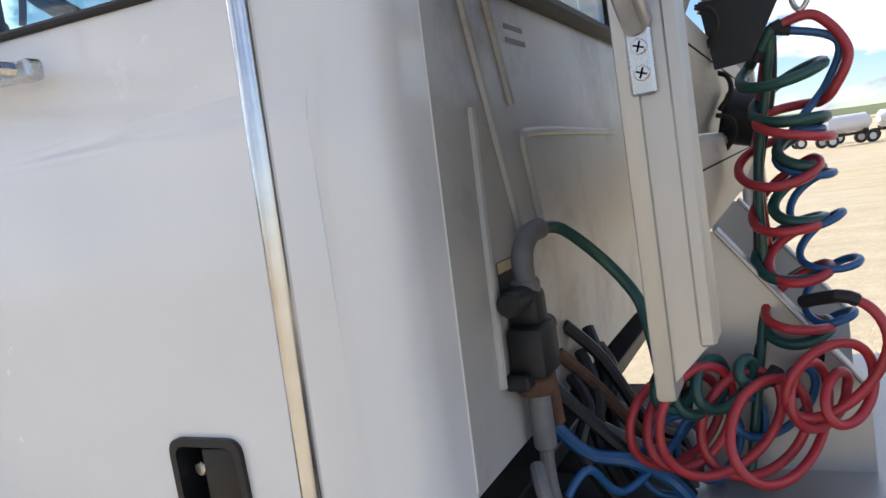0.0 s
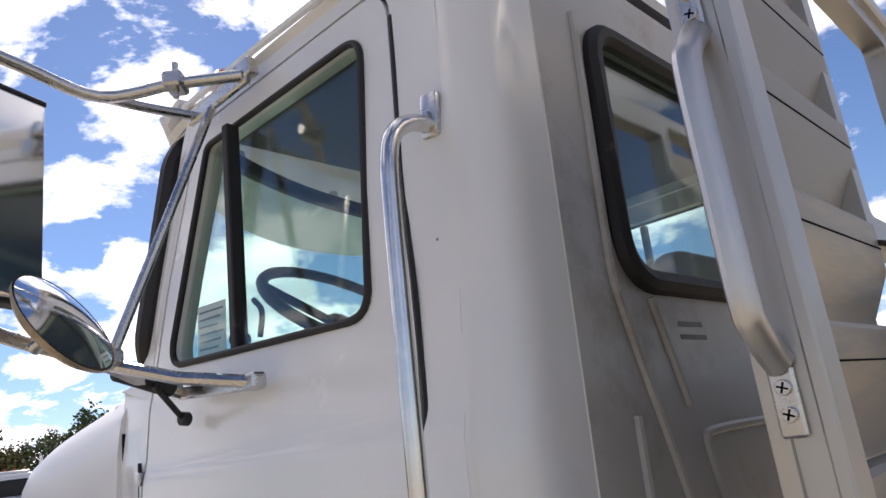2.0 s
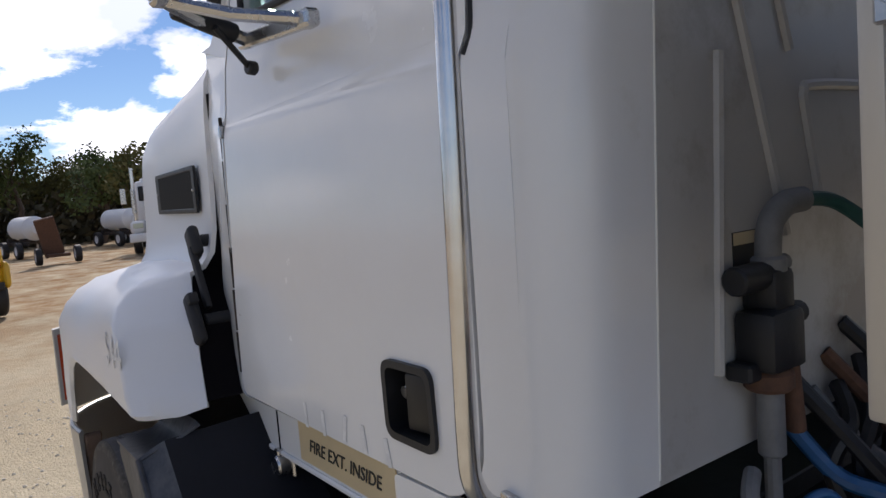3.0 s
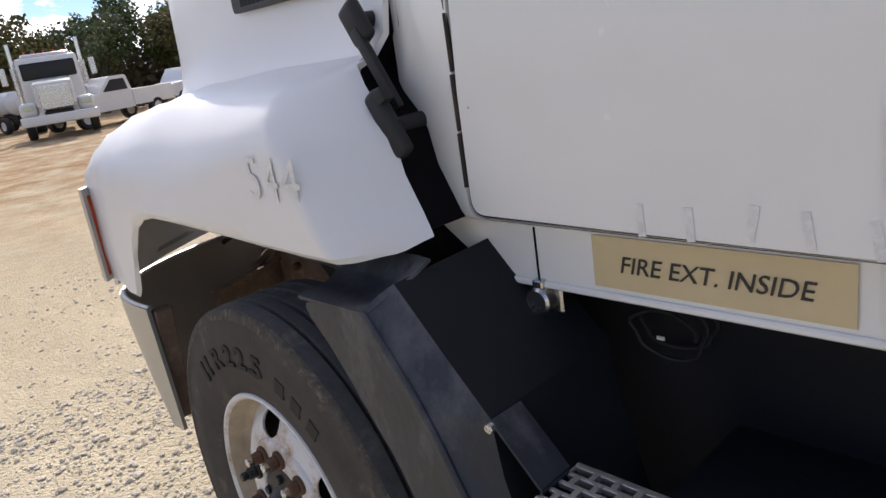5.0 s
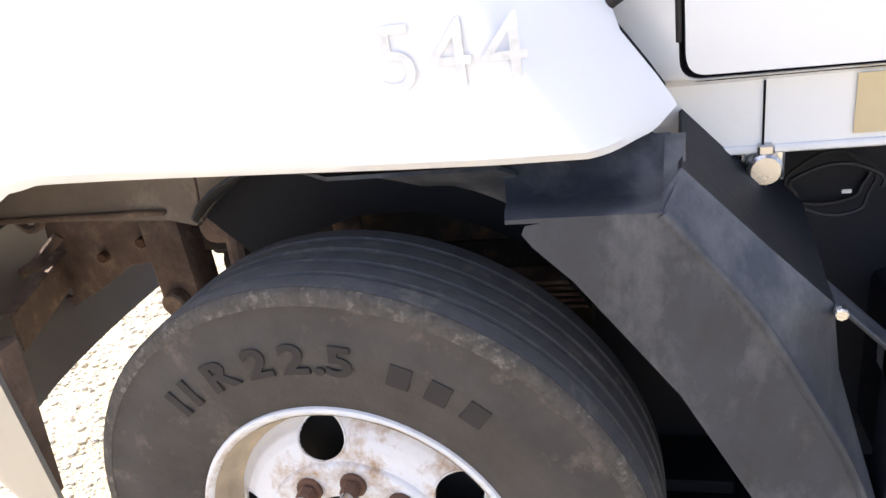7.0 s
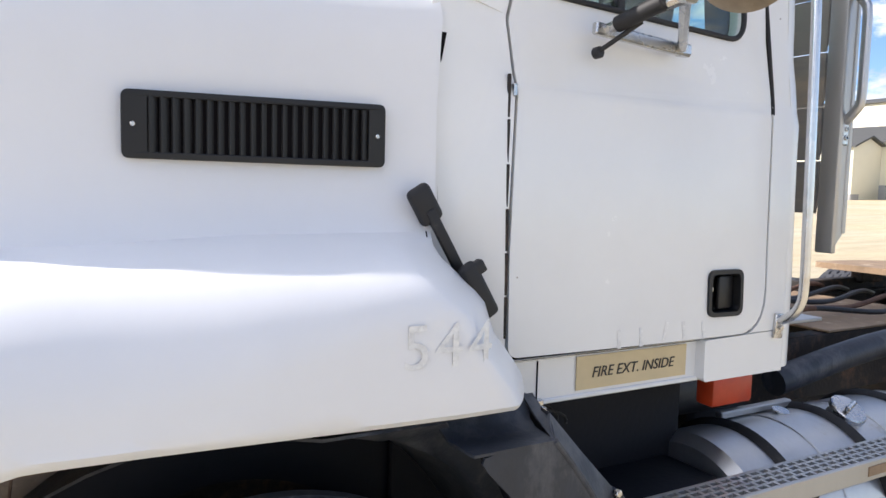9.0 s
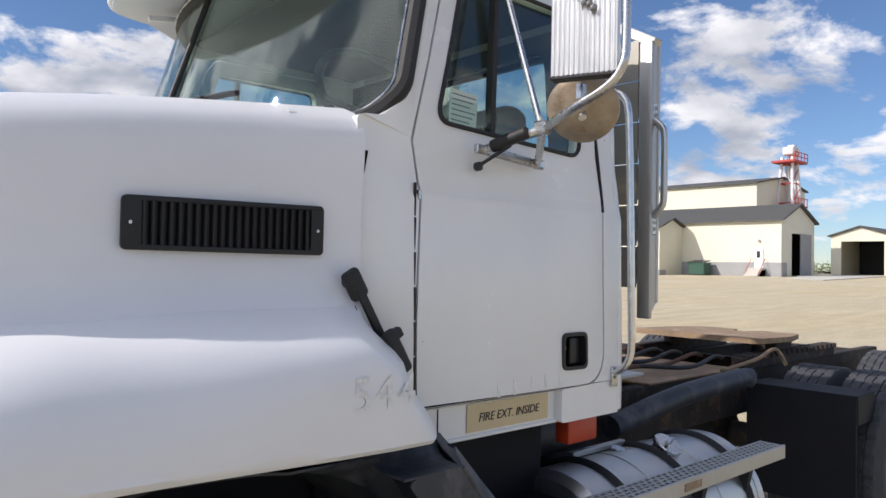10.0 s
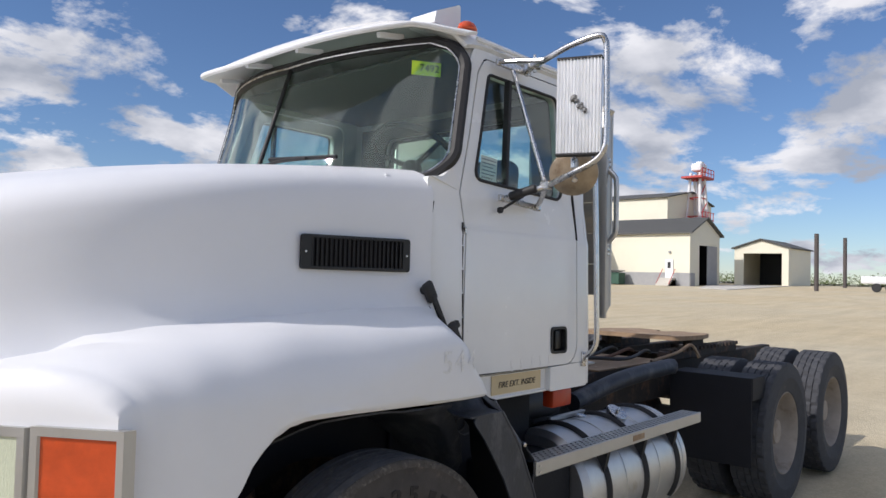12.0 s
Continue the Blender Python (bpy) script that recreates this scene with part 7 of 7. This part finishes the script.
def utility_truck(at, turn):
    b = thing("utility_vehicle", "old yellow utility truck with an open cab frame", "truck")
    part("tail_body", box((-0.95, -0.85, 0.55), (0.9, 0.85, 1.28), 0.14, 4), M_YELLOW, b)
    part("cab_shell", plate(rounded([(-0.80, 1.25, 0), (0.80, 1.25, 0), (0.74, 2.02, 0.12), (-0.74, 2.02, 0.12)]), [rounded([(-0.68, 1.34, 0.04), (0.68, 1.34, 0.04), (0.64, 1.90, 0.06), (-0.64, 1.90, 0.06)])], 0.07, lambda u, v, d: (0.55 - d, u, v)), M_BLOCK, b)
    part("cab_roof", box((-0.95, -0.76, 1.96), (0.58, 0.76, 2.04), 0.04, 2), M_BLOCK, b)
    part("front_frame", plate(rounded([(-0.80, 1.25, 0), (0.80, 1.25, 0), (0.74, 2.0, 0.12), (-0.74, 2.0, 0.12)]), [rounded([(-0.72, 1.30, 0.04), (0.72, 1.30, 0.04), (0.67, 1.93, 0.06), (-0.67, 1.93, 0.06)])], 0.06, lambda u, v, d: (-0.9 - d, u, v)), M_BLOCK, b)
    part("rear_pane", box((0.50, -0.66, 1.36), (0.506, 0.66, 1.88), 0), M_GLASS, b)
    part("seats", box((-0.4, -0.6, 1.15), (-0.1, 0.6, 1.62), 0.08, 3), M_BLACK, b)
    part("tail_panel", box((0.895, -0.2, 0.98), (0.91, 0.12, 1.18), 0.005), M_BLOCK, b)
    for s in (-1, 1):
        part("tail_lamp", box((0.89, s * 0.60, 0.86), (0.92, s * 0.78, 0.94), 0.01), M_AMBER, b)
        part("rear_fender", box((0.1, s * 0.80, 0.5), (0.95, s * 0.92, 0.95), 0.08, 3), M_YELLOW, b)
        road_wheel(b, 0.5, s * 0.74, 0.36, 0.24)
        road_wheel(b, -1.4, s * 0.74, 0.36, 0.24)
    part("nose", box((-2.2, -0.75, 0.55), (-0.9, 0.75, 1.25), 0.15, 4), M_YELLOW, b)
    part("bumper", box((0.92, -0.8, 0.48), (1.0, 0.8, 0.62), 0.02), M_BLACK, b)
    bm = bmesh.new()
    bmesh.ops.create_uvsphere(bm, u_segments=12, v_segments=8, radius=0.07)
    part("beacon", rotated(bm, pose(0.2, 0.1, 2.09)), M_REDP, b)
    b.matrix_world = pose(at[0], at[1], 0, 0, 0, turn)
    return b


utility_truck((-12.9, -1.25, 0), 6)


def pickup(at, turn):
    b = thing("pickup_truck", "white single-cab pickup parked by the trees", "pickup")
    part("bed", plate(rounded([(0.6, 0.55, 0.05), (2.7, 0.55, 0.05), (2.7, 1.15, 0.04), (0.6, 1.15, 0.02)]), [], 1.8, lambda u, v, d: (u, d - 0.9, v)), M_WHITE, b)
    part("cab", plate(rounded([(-1.0, 0.5, 0.05), (0.6, 0.5, 0.02), (0.6, 1.2, 0.02), (0.45, 1.75, 0.12), (-0.35, 1.75, 0.15), (-1.0, 1.15, 0.06)]), [], 1.76, lambda u, v, d: (u, d - 0.88, v)), M_WHITE, b)
    part("nose", plate(rounded([(-2.5, 0.5, 0.08), (-1.0, 0.5, 0), (-1.0, 1.15, 0.03), (-2.4, 1.05, 0.12)]), [], 1.76, lambda u, v, d: (u, d - 0.88, v)), M_WHITE, b)
    for s in (-1, 1):
        part("side_glass", plate(rounded([(-0.78, 1.2, 0.03), (0.42, 1.2, 0.03), (0.32, 1.62, 0.06), (-0.33, 1.62, 0.06)]), [], 0.01, lambda u, v, d, s=s: (u, s * (0.885 + d), v)), M_VENT, b)
        road_wheel(b, -1.75, s * 0.78, 0.36, 0.24)
        road_wheel(b, 1.75, s * 0.78, 0.36, 0.24)
    part("bumper", box((2.7, -0.88, 0.5), (2.82, 0.88, 0.68), 0.03), M_STEEL, b)
    b.matrix_world = pose(at[0], at[1], 0, 0, 0, turn)
    return b


pickup((-28.4, 8.6, 0), 112)
copy_thing(bpy.data.objects["pickup_truck"], pose(-33.5, 14.5, 0, 0, 0, 118))


def nurse_tank(at, turn, s=1.0):
    b = thing("tank_wagon", "white pressure tank on a farm wagon", "tank wagon", group="tank wagons")
    part("tank", join(rod((-1.4, 0, 1.25), (1.4, 0, 1.25), 0.52, 28, bev=0.3)), M_WPOLE, b)
    part("chassis", join(box((-1.6, -0.5, 0.55), (1.6, -0.4, 0.7), 0.01), box((-1.6, 0.4, 0.55), (1.6, 0.5, 0.7), 0.01), box((-1.0, -0.6, 0.68), (-0.85, 0.6, 0.85), 0.01), box((0.85, -0.6, 0.68), (1.0, 0.6, 0.85), 0.01)), M_FRAME, b)
    for x in (-1.1, 1.1):
        for y in (-0.72, 0.72):
            road_wheel(b, x, y, 0.36, 0.22)
    b.matrix_world = pose(at[0], at[1], ground_height(at[0], at[1]), 0, 0, turn)
    return b


tw1 = nurse_tank((-34.0, 2.6, 0), 8)
copy_thing(tw1, pose(-36.0, 6.9, 0, 0, 0, 14))
for k, (x, y, a) in enumerate(((4.6, 47, 20), (7.6, 50, 35), (3.2, 52, 10), (10.2, 46, 60))):
    copy_thing(tw1, pose(x, y, 0, 0, 0, a))
cart = thing("tipped_cart", "rusty red cart standing on end", "cart", (-26.5, 2.55, 0))
part("cart_bed", join(rotated(box((-0.08, -0.32, 0.30), (0.08, 0.32, 1.70), 0.03), pose(0, 0, 0, 12, 14)), rotated(box((-0.3, -0.36, 0.25), (0.5, 0.36, 0.36), 0.02), pose(0, 0, 0, 0, 0))), M_RUST, cart)
for s in (-1, 1):
    road_wheel(cart, 0.3, s * 0.62, 0.30, 0.2)
solid("far_trailer", join(box((0, 0, 0.5), (2.4, 7.0, 2.9), 0.05), box((0, 0.5, 0.1), (2.3, 1.6, 0.6), 0.1)).copy(), M_WPOLE, "white box trailer parked far off", "trailer").location = (8.5, 54, 0)


# ---- trees behind the yard ----
def tree_mesh(seed, h, material):
    rn = random.Random(seed)
    t = bmesh.new()
    limbs = []
    def limb(a, b, r0, r1):
        nonlocal t
        mid = a.lerp(b, 0.5) + Vector((rn.uniform(-.1, .1), rn.uniform(-.1, .1), 0)) * (b - a).length
        t = join(t, rod(a, mid, r0, 7, (r0 + r1) / 2), rod(mid, b, (r0 + r1) / 2, 7, r1))
        limbs.append((mid, b))
    top = Vector((rn.uniform(-.4, .4), rn.uniform(-.4, .4), h * 0.62))
    limb(Vector((0, 0, -0.2)), top, 0.19, 0.09)
    for k in range(9):
        a = rn.uniform(0, 6.28)
        z = h * rn.uniform(0.28, 0.62)
        L = h * rn.uniform(0.18, 0.34)
        s = Vector((top.x * z / top.z, top.y * z / top.z, z))
        limb(s, s + Vector((math.cos(a) * L * 0.8, math.sin(a) * L * 0.8, L * rn.uniform(0.35, 0.9))), 0.07, 0.025)
    verts, faces = [], []
    blobs = []
    for m_, e in limbs:
        for q in range(4):
            c = m_.lerp(e, rn.uniform(0.3, 1.1)) + Vector((rn.gauss(0, .45), rn.gauss(0, .45), rn.gauss(0.15, .4)))
            blobs.append((c, rn.uniform(0.45, 0.95)))
    for c, r in blobs:
        for q in range(62):
            d = Vector((rn.gauss(0, 1), rn.gauss(0, 1), rn.gauss(0, 0.8)))
            d = d.normalized() * r * rn.uniform(0.35, 1.05)
            p = c + d
            s = rn.uniform(0.07, 0.15)
            u = Vector((rn.gauss(0, 1), rn.gauss(0, 1), rn.gauss(0, 1))).normalized()
            w = u.orthogonal().normalized() * s * 0.7
            b = len(verts)
            verts += [p - u * s, p + w, p + u * s, p - w]
            faces.append([b, b + 1, b + 2, b + 3])
    me = bpy.data.meshes.new("crown")
    me.from_pydata(verts, [], faces)
    me.materials.append(material)
    return t, me


TREES = []
for k in range(5):
    t, me = tree_mesh(20 + k, 5.0 + 0.55 * k, (M_LEAF, M_LEAF2, M_LEAF, M_LEAF2, M_LEAF)[k])
    ob = thing("tree", "broadleaf tree in early autumn leaf behind the yard", "tree", group="tree line")
    part("trunk", t, M_BARK, ob)
    c = new("crown", me)
    c.parent = ob
    TREES.append(ob)
rn = random.Random(77)
spots = []
for row in range(3):
    for k in range(17):
        y = -9 + k * 3.2 + rn.uniform(-1.1, 1.1) + row * 1.3
        spots.append((-45 - 5.5 * row + rn.uniform(-2, 2) + 0.30 * max(0, y), y))
for i, (x, y) in enumerate(spots):
    m = pose(x, y, 0, 0, 0, rn.uniform(0, 360))
    if i < 5:
        TREES[i].matrix_world = m
    else:
        copy_thing(TREES[i % 5], m)
# low scrub under the trees and along the far field
def scrub(name, label, count, xr, yr, h, material, seed):
    rn = random.Random(seed)
    verts, faces = [], []
    for k in range(count):
        x, y = rn.uniform(*xr), rn.uniform(*yr)
        hh = h * rn.uniform(0.4, 1.2)
        z0 = ground_height(x, y)
        for q in range(26):
            p = Vector((x + rn.gauss(0, h * .45), y + rn.gauss(0, h * .45), z0 + rn.uniform(0, hh)))
            s = rn.uniform(0.08, 0.22) * max(1, h * 0.5)
            u = Vector((rn.gauss(0, 1), rn.gauss(0, 1), rn.gauss(0, 1))).normalized()
            w = u.orthogonal().normalized() * s * 0.6
            b = len(verts)
            verts += [p - u * s, p + w, p + u * s, p - w]
            faces.append([b, b + 1, b + 2, b + 3])
    me = bpy.data.meshes.new(name)
    me.from_pydata(verts, [], faces)
    me.materials.append(material)
    tagged(new(name, me), label, "bushes", kind="stuff")


scrub("undergrowth", "tangled brown undergrowth below the trees", 1500, (-62, -44), (-16, 52), 3.4, M_BRUSH, 5)
scrub("far_bushes", "distant dark bushes on the horizon", 260, (170, 240), (20, 95), 3.0, M_LEAF, 6)
bm = grid(60, 3, lambda s, t: (lerp(-400, 500, s), 260 + 40 * t, 1.0 + t * (9 + 4 * math.sin(s * 9) + 2 * math.sin(s * 23))))
solid("far_hill", bm, mat("far_field", (0.16, 0.20, 0.08), 0.95, var=0.4, scale=0.02), "low green hill beyond the fields", "backdrop", kind="structure")
bm = grid(40, 2, lambda s, t: (lerp(130, 900, s * s), 5 + 240 * t, ground_height(95, 0) + 0.3 + 0.5 * t))
solid("stubble_field", bm, mat("stubble", (0.40, 0.30, 0.14), 0.95, var=0.4, scale=0.2), "dry stubble field beyond the yard", "backdrop", kind="structure")
